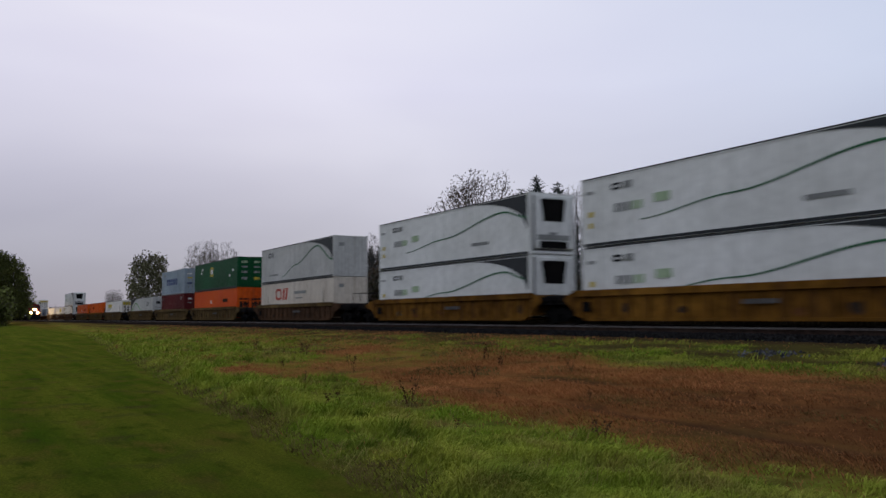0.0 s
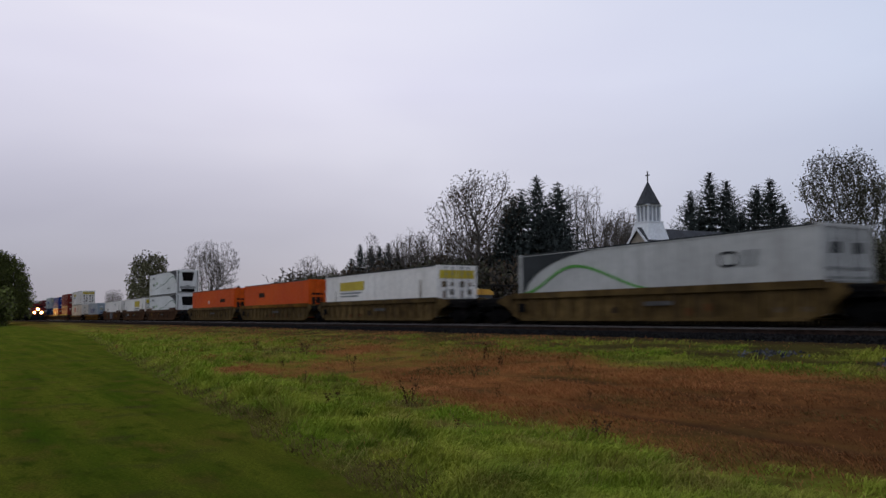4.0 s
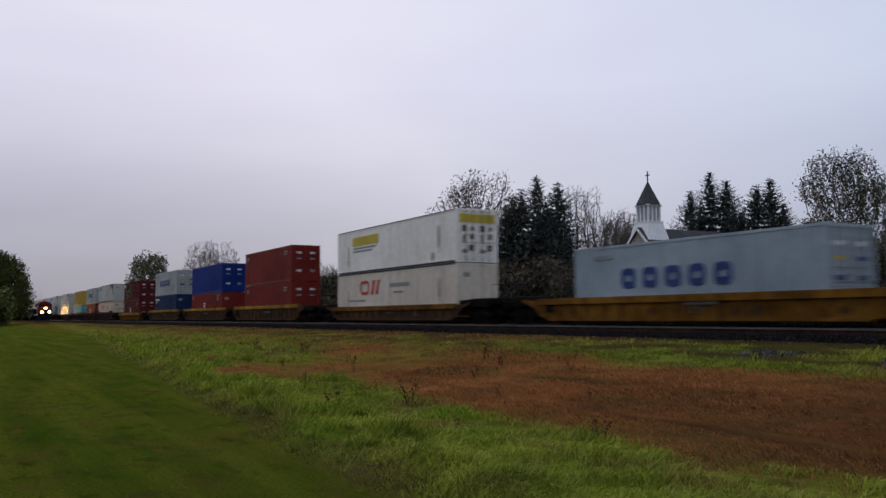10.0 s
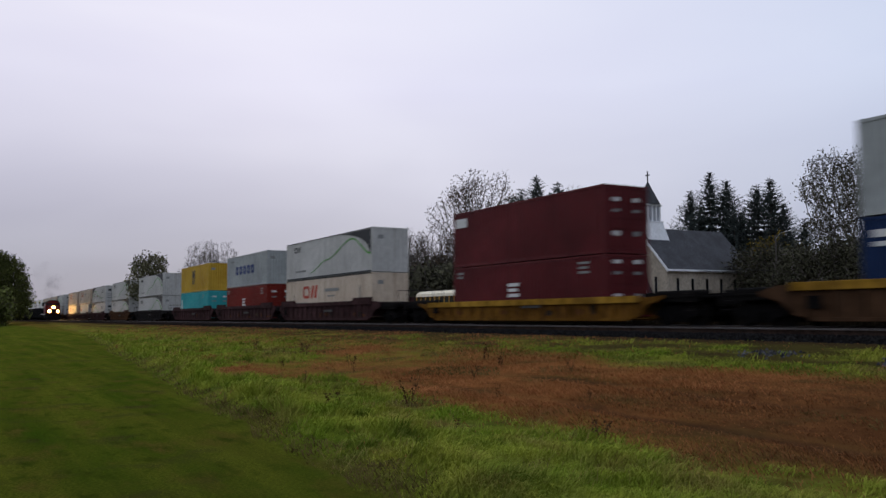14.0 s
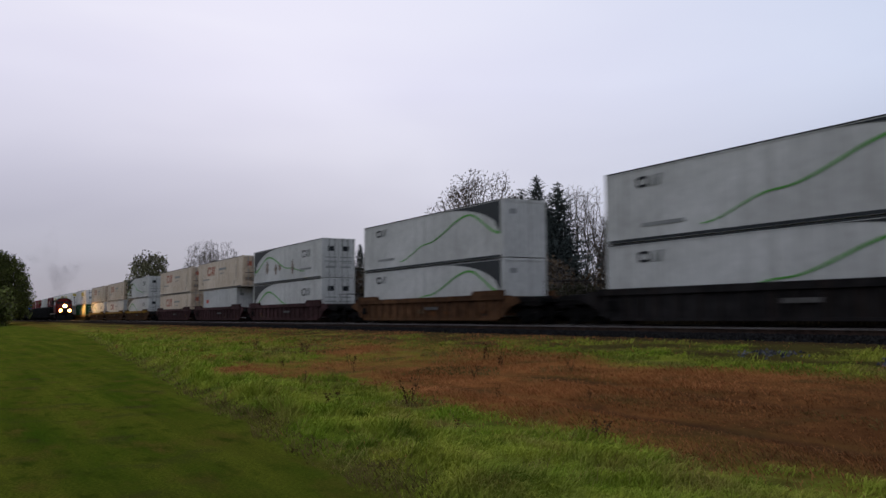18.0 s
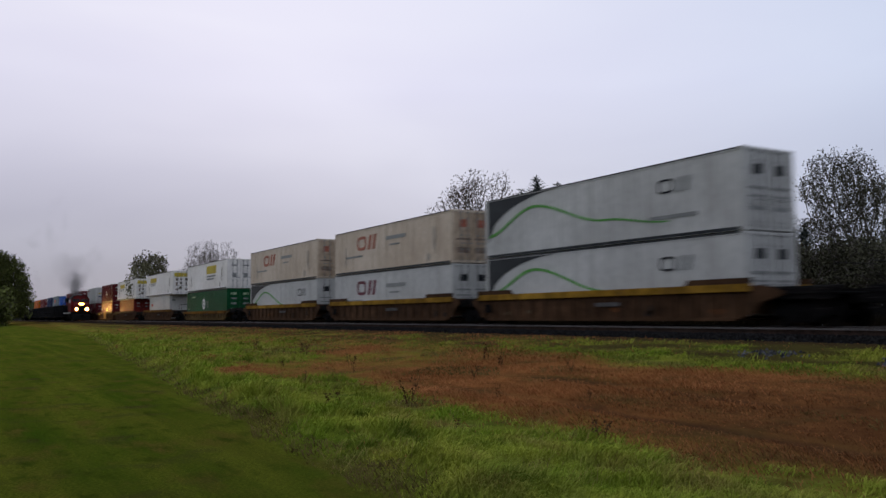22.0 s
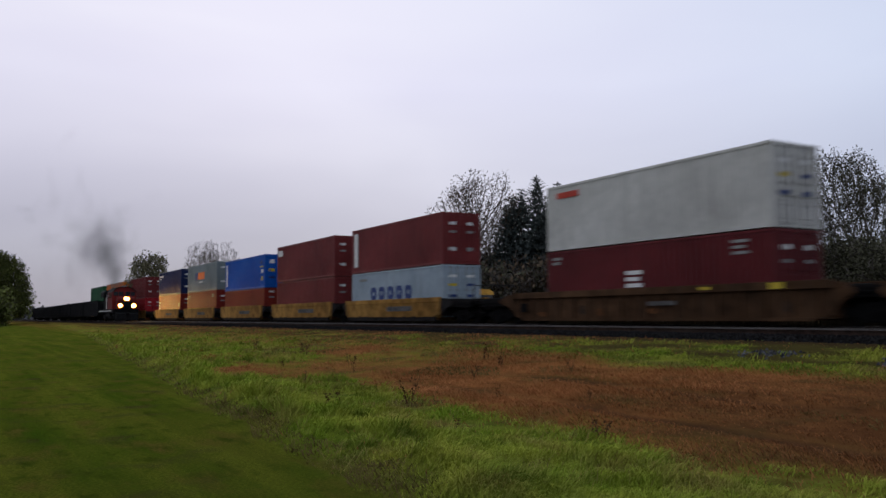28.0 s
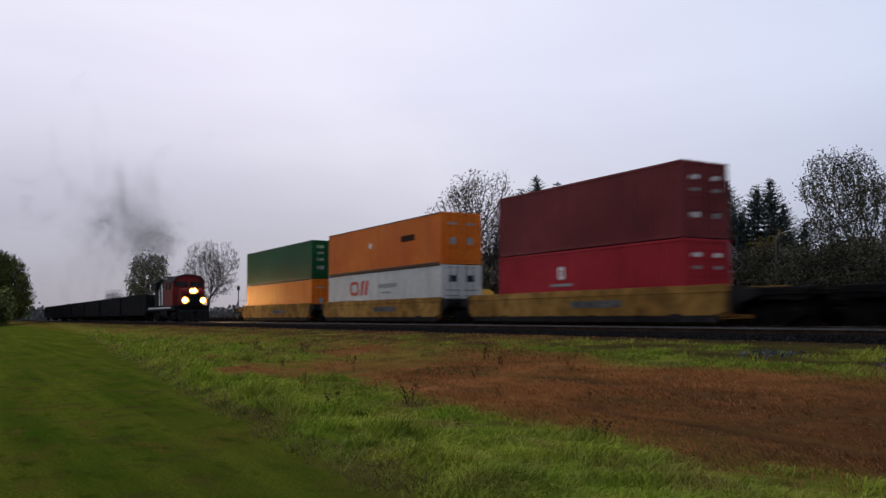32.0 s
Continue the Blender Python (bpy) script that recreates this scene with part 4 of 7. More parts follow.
def truck(parent, x):
    """A two-axle wagon truck centred at x."""
    bol = bmesh.new()
    bm_box(bol, -0.2, 0.2, -1.0, 1.0, 0.42, 0.66, 0.03)
    for s in (-0.85, 0.85):
        bm_cyl(bol, (s, -0.95, 0.42), (s, 0.95, 0.42), 0.08, n=8)
    tr = part("truck", shared("bolster", lambda: mesh_of(bol, "truck", M_BLACK)), None, parent, "black two-axle truck with steel wheels")
    tr.location = (x, 0, 0)
    for s in (-1, 1):
        sf = part("side_frame", shared("side_frame", side_frame_mesh), None, tr)
        sf.matrix_basis = pose(0, s * 1.0, 0, 0, 0, 0 if s < 0 else 180)
        for d in (-0.85, 0.85):
            wh = part("wheel", shared("wheel", wheel_mesh), None, tr)
            wh.matrix_basis = pose(d, s * 0.76, 0.42, 0, 0, 0 if s < 0 else 180)


def side_wall(half, top, s):
    bm = bmesh.new()
    y0, y1 = (-1.47, -1.44) if s < 0 else (1.44, 1.47)
    bm_prism(bm, [(-half, 0.38), (-half + 0.9, 0.18), (half - 0.9, 0.18), (half, 0.38), (half, top), (-half, top)], y0, y1)
    bm_box(bm, -half + 0.7, half - 0.7, y0 - 0.08 if s < 0 else y0, y1 if s < 0 else y1 + 0.08, 0.16, 0.28, 0.01)
    return bm


def well_floor(half):
    bm = bmesh.new()
    bm_box(bm, -half + 0.5, half - 0.5, -1.465, 1.465, 0.225, 0.26)
    return bm


def top_chord(half, top, s):
    bm = bmesh.new()
    bm_box(bm, -half, half, min(s * 1.42, s * 1.60), max(s * 1.42, s * 1.60), top - 0.20, top + 0.07, 0.014)
    return bm


def end_platform(half, sx, artic, top):
    """The end of the well: sloping side gussets and the bulkhead."""
    bm = bmesh.new()
    a = sx * (half - 0.02)
    for s in (-1, 1):
        y = s * 1.46
        if artic:
            pts = [(a, 0.45), (a, top), (a + sx * 0.28, top), (a + sx * 0.70, 1.12), (a + sx * 0.70, 1.0), (a + sx * 0.25, 0.7)]
        else:
            pts = [(a, 0.45), (a, top), (a + sx * 0.55, top), (a + sx * 1.25, 1.12), (a + sx * 1.25, 1.0), (a + sx * 0.5, 0.8)]
        bm_prism(bm, pts, y - 0.03, y + 0.03)
    bm_box(bm, a - 0.04, a + 0.04, -1.42, 1.42, 0.4, top - 0.02)
    return bm


def end_deck(half, end, sx):
    """Dark draught sill and grating over the end truck."""
    bm = bmesh.new()
    a, b = sx * (half + 0.03), sx * end
    lo, hi = min(a, b), max(a, b)
    bm_box(bm, lo + 0.02, hi - 0.02, -0.35, 0.35, 0.70, 1.02, 0.02)
    bm_box(bm, lo, hi, -1.4, 1.4, 1.01, 1.08, 0.01)
    for y in (-1.36, 1.28):
        bm_box(bm, lo, hi, y, y + 0.08, 0.86, 1.22, 0.01)
    bm_cyl(bm, (lo + 0.1, -0.75, 1.18), (hi - 0.1, -0.75, 1.18), 0.12, n=8)
    return bm


def rib_mesh(top):
    bm = bmesh.new()
    bm_box(bm, -0.05, 0.05, -1.545, -1.45, 0.28, top - 0.202, 0.012)
    return bm


def smooth_skin(half, top):
    """A flush outer plate on the side of a newer wagon."""
    bm = bmesh.new()
    bm_prism(bm, [(-half + 0.05, 0.50), (-half + 0.75, 0.36), (half - 0.75, 0.36), (half - 0.05, 0.50), (half - 0.05, top - 0.205), (-half + 0.05, top - 0.205)], -1.585, -1.475)
    return bm


def ragged_sill(half):
    """The lower edge with its brackets and pipes."""
    bm = bmesh.new()
    bm_box(bm, -half + 0.5, half - 0.5, -1.56, -1.44, 0.12, 0.355, 0.01)
    rnd = random.Random(8)
    x = -half + 0.8
    while x < half - 1.0:
        w = rnd.uniform(0.25, 0.9)
        bm_box(bm, x, x + w, -1.60, -1.50, 0.20 + rnd.uniform(-0.06, 0.04), 0.36 + rnd.uniform(0.0, 0.07), 0.01)
        x += w + rnd.uniform(0.3, 1.2)
    return bm


def raised_end(half, top, sx, s):
    """Higher side plates over the last metres of the well."""
    bm = bmesh.new()
    y0, y1 = min(s * 1.44, s * 1.59), max(s * 1.44, s * 1.59)
    bm_prism(bm, [(sx * (half - 2.9), top + 0.07), (sx * (half - 2.7), top + 0.27), (sx * half, top + 0.27), (sx * half, top + 0.07)], y0, y1)
    return bm


def ragged_patch(seed, size=None):
    rnd = random.Random(900 + seed)
    w, h = size or (rnd.uniform(0.35, 0.8), rnd.uniform(0.2, 0.48))
    pts = []
    for k in range(18):
        a, r = 6.2832 * k / 18, rnd.uniform(0.58, 1.12)
        pts.append((w * (0.5 + 0.5 * r * math.copysign(abs(math.cos(a)) ** 0.95, math.cos(a))), h * (0.5 + 0.5 * r * math.copysign(abs(math.sin(a)) ** 0.95, math.sin(a)))))
    bm = bmesh.new()
    bm_prism(bm, pts, -0.004, 0.02)
    return bm


def well_wagon(colour, chord, half, front, rear, label, top=1.36):
    """One unit of a well wagon. front, rear: (length from the middle to the coupling or joint, is it a joint, has it the truck)."""
    mat = WAGON[colour]
    rnd = random.Random(str(label) + str(front) + str(rear))
    root = thing("well_wagon", label, "rail wagon", "wagons of the container train")
    part("well_floor", shared((colour, half, "wf"), lambda: mesh_of(well_floor(half), "well_floor", mat)), mat, root)
    for s in (-1, 1):
        part("side_wall", shared((colour, half, "sw", s, top), lambda: mesh_of(side_wall(half, top - 0.1, s), "side_wall", mat)), mat, root)
        part("top_chord", shared((chord, half, s, "tc", top), lambda: mesh_of(top_chord(half, top, s), "top_chord", WAGON[chord])), None, root, "yellow top rail" if "yellow" in chord and chord != colour else "")
    n = round(2 * half / 0.98)
    for k in range(0 if colour == "yellow" else n):
        part("rib", shared((colour, "rib", top), lambda: mesh_of(rib_mesh(top), "rib", mat)), mat, root).location = (-half + (k + 0.5) * 2 * half / n, 0, 0)
    if colour == "yellow":
        part("side_skin", shared((half, "skin"), lambda: mesh_of(smooth_skin(half, top), "side_skin", mat)), mat, root, "smooth yellow side plate")
        part("lower_sill", shared((half, "sill"), lambda: mesh_of(ragged_sill(half), "lower_sill", WAGON["soot"])), None, root, "black lower sill of the wagon")
    for sx, (length, joint, has_truck) in ((1, front), (-1, rear)):
        e = length - (0.12 if joint else 0.55)
        # yellow wagons have near-black ends, darker than their sides
        end_mat = WAGON["soot"] if colour == "yellow" else mat
        part("end_platform", shared((colour, half, joint, sx, top, "ep"), lambda: mesh_of(end_platform(half, sx, joint, top), "end_platform", end_mat)), end_mat, root)
        part("end_deck", shared((half, e, sx, "ed"), lambda: mesh_of(end_deck(half, e, sx), "end_deck", M_BLACK)), None, root, "black end deck of the wagon")
        if has_truck:
            truck(root, sx * (length if joint else length - 1.9))
        if not joint:
            cp = bmesh.new()
            bm_box(cp, min(sx * (e - 0.1), sx * length), max(sx * (e - 0.1), sx * length), -0.12, 0.12, 0.72, 0.98, 0.03)
            part("coupler", shared((sx, e, "cpl"), lambda: mesh_of(cp, "coupler", M_BLACK)), None, root)
            for s in (-1, 1):
                ld = bmesh.new()
                for z in (0.55, 0.85, 1.15):
                    bm_cyl(ld, (sx * (e - 0.5), s * 1.52, z), (sx * (e - 0.1), s * 1.52, z), 0.014, n=5)
                for x in (e - 0.5, e - 0.1):
                    bm_cyl(ld, (sx * x, s * 1.52, 0.45), (sx * x, s * 1.52, 1.25), 0.014, n=5)
                part("ladder", shared((sx, s, e, "lad"), lambda: mesh_of(ld, "ladder", WAGON["soot"])), None, root)
            rl = bmesh.new()
            for y in (-1.2, 1.2):
                bm_cyl(rl, (sx * (e - 0.05), y, 1.1), (sx * (e - 0.05), y, 1.95), 0.018, n=5)
            bm_cyl(rl, (sx * (e - 0.05), -1.2, 1.95), (sx * (e - 0.05), 1.2, 1.95), 0.018, n=5)
            part("handrail", shared((sx, e, "hr"), lambda: mesh_of(rl, "handrail", WAGON["soot"])), None, root)
    if colour in ("rust_red", "maroon") or top == 1.34:
        for sx in (-1, 1):
            for s in (-1, 1):
                part("raised_end", shared((colour, half, "re", sx, s, top), lambda: mesh_of(raised_end(half, top, sx, s), "raised_end", mat)), mat, root)
    for k in range(0 if colour in ("yellow", "soot") else rnd.choice((5, 6, 8))):
        j = rnd.randrange(8)
        pt = part("paint_patch", shared(("patch", j), lambda: mesh_of(ragged_patch(j), "paint_patch", M_PATCH[(0, 1, 2, 0, 1, 0, 1, 2)[j]])), None, root, "faded grimy patch")
        pt.location = (-half + (rnd.randrange(1, n - 1) + 0.5 + rnd.uniform(0.3, 0.7)) * 2 * half / n, -1.474, rnd.uniform(0.30, 0.48))
    if colour == "yellow":
        part("number_panel", shared((half, "npy"), lambda: mesh_of(plate(-0.1, 3.1, 0.70, 0.98, -1.59), "number_panel", M_WAGON_MARK)), None, root, "dull grey stencilled panel")
        part("lettering", shared((half, "npl"), lambda: mesh_of(plate(0.1, 1.3, 0.77, 0.91, -1.596), "lettering", M_PATCH[3])), None, root)
    else:
        part("number_panel", shared((half, "np"), lambda: mesh_of(plate(0.55, 2.0, 0.74, 0.90, -1.552), "number_panel", M_WAGON_MARK)), None, root)
    part("brake_box", shared((half, "bb"), lambda: mesh_of(plate(-half + 0.6, -half + 1.1, 0.55, 0.95, -1.56), "brake_box", M_BLACK)), None, root)
    return root


# Units of the train from its head: middle at the start, size of the top and bottom boxes, wagon colours.
# (middle, wagon half length, front gap, rear gap, wagon, chord, top, bottom); a box is (length, height, colour, end, deco, label)
def box53(colour, end, deco, label, h=HIGH):
    return (FT53, h, colour, end, deco, label)


def box40(colour, end, deco, label, h=HIGH):
    return (FT40, h, colour, end, deco, label)


REEFER = box53("reefer_white", "reefer", "reefer", "white refrigerated container with a dark green curve and black cooling opening")
CURVE = box53("grey_white", "plain", "curve", "light grey long container with green curve and charcoal corner")
CURVE_GREY = box53("grey_white", "plain", "curve_grey", "dirty light grey long container with dull green curve")
REV = box53("grey_white", "doors", "rev_curve", "light grey long container with charcoal rear corner and green curve")
CREAM = box53("cream", "doors", "logo_red_dark", "dirty cream long container with faded red logo")
CREAM_LOW = box53("cream", "plain", "logo_red", "dirty cream lower container with faded red logo")
WHITE_LOGO = box53("cream_white", "plain", "logo_red", "grimy off-white long container with red logo")
YELLOW_STRIP = box53("clean_white", "yellow_doors", "yellow_label", "white long container with yellow strip on side and doors")
ORANGE = box53("orange", "doors", "orange_mark", "bright orange long container with rusty marks")
RINGS_GREY = box40("blue_grey", "doors", "blocks_navy", "blue-grey corrugated container with five navy ring marks")
RINGS_LIGHT = box40("light_grey", "doors", "blocks_navy", "light grey corrugated container with five navy ring marks")
UNITS = [
    (-20.34, "ochre", "ochre", REEFER, REEFER), (-40.21, "ochre", "ochre", REEFER, REEFER),
    (-63.77, "brown", "olive", CURVE_GREY, WHITE_LOGO),
    (-87.30, "olive", "olive", box53("green", "doors", "green_badge", "dark green long container with yellow badge and white marks"), ORANGE),
    (-106.85, "olive", "olive", RINGS_GREY, box40("dark_red", "doors", "number", "dark red corrugated container under a grey one")),
    (-126.30, "olive", "olive", None, box53("grey_white", "doors", "rev_curve", "light grey long container alone in its wagon, charcoal rear corner")),
    (-150.35, "olive", "olive", None, box53("clean_white", "yellow_doors", "yellow_label", "white long container with yellow strip, alone in its wagon")),
    (-169.95, "olive", "ochre", None, box53("orange", "doors", "orange_mark_left", "bright orange long container alone in its wagon")), (-189.50, "olive", "olive", None, ORANGE),
    (-213.60, "rust_red", "rust_red", REEFER, REEFER),
    (-232.80, "rust_red", "rust_red", None, box53("clean_white", "yellow_doors", "yellow_label_right", "white long container with yellow strip near its doors")),
    (-252.40, "rust_red", "rust_red", None, box53("clean_white", "doors", "number_smear", "plain white long container alone in its wagon")),
    (-276.15, "ochre", "ochre", None, RINGS_GREY),
    (-300.12, "brown", "ochre", YELLOW_STRIP, WHITE_LOGO),
    (-323.95, "brown", "chord_yellow", box40("brick", "doors", "number", "brick red corrugated container on top"), box40("brick", "doors", "number", "brick red corrugated container below")),
    (-344.10, "brown", "chord_yellow", box40("blue", "doors", "", "plain dark blue corrugated container"), box40("brick", "plain", "ends_white", "brick red container with white lettering bars", LOW_H)),
    (-364.05, "brown", "chord_yellow", RINGS_LIGHT, box40("navy", "plain", "flag", "navy corrugated container with white lettering bars")),
    (-387.68, "ochre", "chord_yellow", box40("dark_red", "doors", "left_label", "dark red corrugated container with white label"), box40("dark_red", "doors", "ends_white", "dark red corrugated container with white lettering bars", LOW_H)),
    (-411.95, "maroon", "maroon", CURVE, CREAM_LOW),
    (-431.28, "maroon", "maroon", box40("light_grey", "plain", "blocks_navy", "grey corrugated container with navy ring marks"), box40("brick", "doors", "ends_white", "red corrugated container with white lettering bars")),
    (-450.60, "maroon", "maroon", box40("yellow", "plain", "yellow_badge", "mustard yellow corrugated container with black badge"), box40("teal", "doors", "teal_block", "turquoise corrugated container below a yellow one")),
    (-474.61, "soot", "soot", CURVE, CURVE), (-498.31, "rust_red", "rust_red", CURVE, CURVE),
    (-521.84, "maroon", "maroon", box53("grey_white", "doors", "rev_graffiti", "light grey long container with rust smears and charcoal corner"), REV),
    (-541.55, "maroon", "maroon", CREAM, box40("grey_white", "plain", "small_logo_red", "short white container with small red logo")),
    (-561.15, "maroon", "maroon", CREAM, CREAM),
    (-585.00, "brown", "chord_yellow", REV, REV),
    (-604.50, "brown", "chord_yellow", CREAM, box53("grey_white", "doors", "logo_plum", "light grey long container with a plum red logo")), (-624.06, "brown", "chord_yellow", CREAM, REV),
    (-647.85, "olive", "ochre", box53("clean_white", "doors", "yellow_label_right", "white long container with yellow strip above green one"), box53("green", "doors", "disc", "green long container with round white logo")),
    (-671.51, "brown", "ochre", YELLOW_STRIP, box40("pale_grey", "plain", "small_logo_red", "light grey container with small red logo")),
    (-695.46, "brown", "brown", YELLOW_STRIP, box40("brick", "doors", "", "reddish brown corrugated container below a white one")),
    (-714.92, "brown", "brown", box40("dark_red", "doors", "ends_white", "dark red corrugated container with white lettering block"), box40("dark_red", "doors", "yellow_bars", "dark red lower container with yellow and white lettering bars")),
    (-733.90, "brown", "brown", box40("pale_grey", "doors", "corner_red", "light grey corrugated container with small red mark"), box40("dark_red", "doors", "ends_white", "dark red container with white lettering bars")),
    (-755.64, "yellow", "yellow", box40("oxide", "doors", "upright_label", "rust red corrugated container with upright white lettering"), RINGS_GREY),
    (-770.95, "yellow", "yellow", box40("oxide", "doors", "left_label", "rust red corrugated container with white label"), box40("oxide", "doors", "", "rust red corrugated container below")),
    (-786.45, "yellow", "yellow", box40("bright_blue", "doors", "side_labels", "bright blue corrugated container with upright white lettering"), box40("brick", "doors", "", "brick red corrugated container below", LOW_H)),
    (-801.90, "yellow", "yellow", box40("slate_grey", "doors", "orange_panel", "slate grey container with orange and navy panel"), box40("brick", "doors", "number", "brick red corrugated container below")),
    (-817.60, "yellow", "yellow", box40("slate_navy", "doors", "flag", "dark navy corrugated container with white mark"), box40("brick", "doors", "number_yellow", "brick red corrugated container below")),
    (-839.15, "yellow", "yellow", box40("oxide", "doors", "", "maroon corrugated container on top"), box40("crimson", "doors", "star", "crimson corrugated container with round white logo")),
    (-858.90, "yellow", "yellow", box53("burnt_orange", "doors", "orange_mark", "orange long container with rusty mark"), box53("grey_white", "doors", "logo_red", "grimy white long container with faded red logo")),
    (-878.41, "yellow", "yellow", box53("green", "doors", "", "dark green long container at the train's tail"), box53("burnt_orange", "doors", "", "orange long container at the train's tail")),
]
TRAIN = []     # (thing, x at the start, height)
_made = {}
_WORDS = {"ochre": "weathered ochre yellow", "olive": "faded olive brown", "brown": "rusty brown", "rust_red": "rusty red-brown", "maroon": "dark maroon", "soot": "sooty black", "yellow": "yellow"}
for i_, (xm, wcol, ccol, top_, bottom_) in enumerate(UNITS):
    short = 34 <= i_ <= 38
    half_ = 6.35 if short else 8.4

    def gap_to(j):
        return abs(UNITS[j][0] - xm) if 0 <= j < len(UNITS) else (24.0 if not short else 20.0)

    gaps = []
    for j in (i_ - 1, i_ + 1):
        g = gap_to(j)
        other_short = 34 <= j <= 38
        if short != other_short and 0 <= j < len(UNITS):
            gaps.append((9.9 if short else 11.95, False, True))
        elif g < 20.6:
            gaps.append((g / 2, True, j > i_))
        else:
            gaps.append((g / 2, False, True))
    wag = well_wagon(wcol, ccol, half_, gaps[0], gaps[1], _WORDS[wcol] + " articulated steel well wagon carrying " + ("stacked containers" if top_ else "a single container"), {12: 1.06, 13: 0.98, 17: 1.06, 29: 1.0, 14: 1.31, 15: 1.31, 16: 1.31, 26: 1.34, 27: 1.34, 28: 1.34}.get(i_, 1.36))
    TRAIN.append((wag, xm, 0.0))
    for u_, w_, z_, h_, mt in {9: ((-1.0, 0.6, 0.9, 0.10, WAGON["chord_yellow"]), (-5.6, 0.5, 0.8, 0.2, WAGON["chord_yellow"])),
                               10: ((-3.9, 1.1, 0.7, 0.26, M_DECAL_GREY), (-5.3, 0.9, 0.5, 0.6, M_PATCH[3]), (1.9, 0.4, 0.9, 0.1, M_DECAL_YELLOW), (-1.9, 1.5, 0.45, 0.7, M_PATCH[0])),
                               11: ((-6.8, 1.9, 0.36, 0.78, M_PATCH[0]), (-4.4, 1.5, 0.42, 0.62, M_PATCH[2]), (-0.4, 2.2, 0.32, 0.90, M_PATCH[4]), (1.9, 1.0, 0.30, 0.62, M_PATCH[1]), (2.7, 1.5, 0.36, 0.80, M_PATCH[0]), (4.4, 1.7, 0.48, 0.55, WAGON["ochre"]), (-2.4, 1.6, 0.40, 0.66, M_PATCH[0])),
                               32: ((-0.75, 3.0, 0.35, 1.12, WAGON["yellow"]), (-6.4, 0.7, 1.0, 0.35, M_DECAL_YELLOW), (-4.2, 0.6, 1.3, 0.1, M_DECAL_YELLOW)),
                               33: ((6.2, 0.5, 1.2, 0.2, M_DECAL_YELLOW), (3.2, 0.5, 1.25, 0.1, M_DECAL_YELLOW))}.get(i_, ()):
        patch_ = plate(u_, u_ + w_, z_, z_ + h_, -1.606) if z_ + h_ > 1.1 else ragged_patch(int(u_ * 10), (w_, h_))
        part("paint_patch", patch_, mt, wag, "faded painted patch").location = (0, 0, 0) if z_ + h_ > 1.1 else (u_, -1.548, z_)
    zc = FLOOR
    for spec in (bottom_, top_):
        if spec:
            if spec in _made:
                c_ = copy_thing(_made[spec], Matrix())
            else:
                c_ = _made[spec] = container(*spec)
            TRAIN.append((c_, xm, zc))
            zc += spec[1] + 0.02

# ---- second train: locomotive and gondolas ----
M_LOCO_RED = surface("locomotive_red_paint", (0.15, 0.011, 0.010), 0.6, 0, 3.0, 0.15, 0.5, (0.05, 0.012, 0.011), 0.6, True, 0.04, spec=0.15)
M_LOCO_BLACK = surface("locomotive_black_paint", (0.011, 0.011, 0.012), 0.75, 0, 3.0, 0.2, 0.5, (0.03, 0.026, 0.022), 0.4, True, 0.04, spec=0.08)
M_GOND = surface("black_gondola_paint", (0.008, 0.008, 0.0095), 0.85, 0, 3.0, 0.25, 0.5, (0.02, 0.015, 0.012), 0.5, True, 0.1, spec=0.08)
M_COAL = surface("dark_bulk_load", (0.02, 0.02, 0.021), 0.95, 0, 9.0, 0.4, 1.0, bump=0.8, bump_scale=8)
M_GLASS = surface("dark_cab_glass", (0.02, 0.022, 0.025), 0.08, 0, 3.0, 0.02, spec=0.6)
M_LAMP = glow("headlamp_glow", (1.0, 0.60, 0.22), 600.0)
# glow of the added discs that imitate the orange halo round each lamp
M_LAMP_HALO = glow("lamp_halo_glow", (1.0, 0.30, 0.035), 3.2)
M_DITCH = glow("ditch_lamp_glow", (1.0, 0.52, 0.15), 950.0)


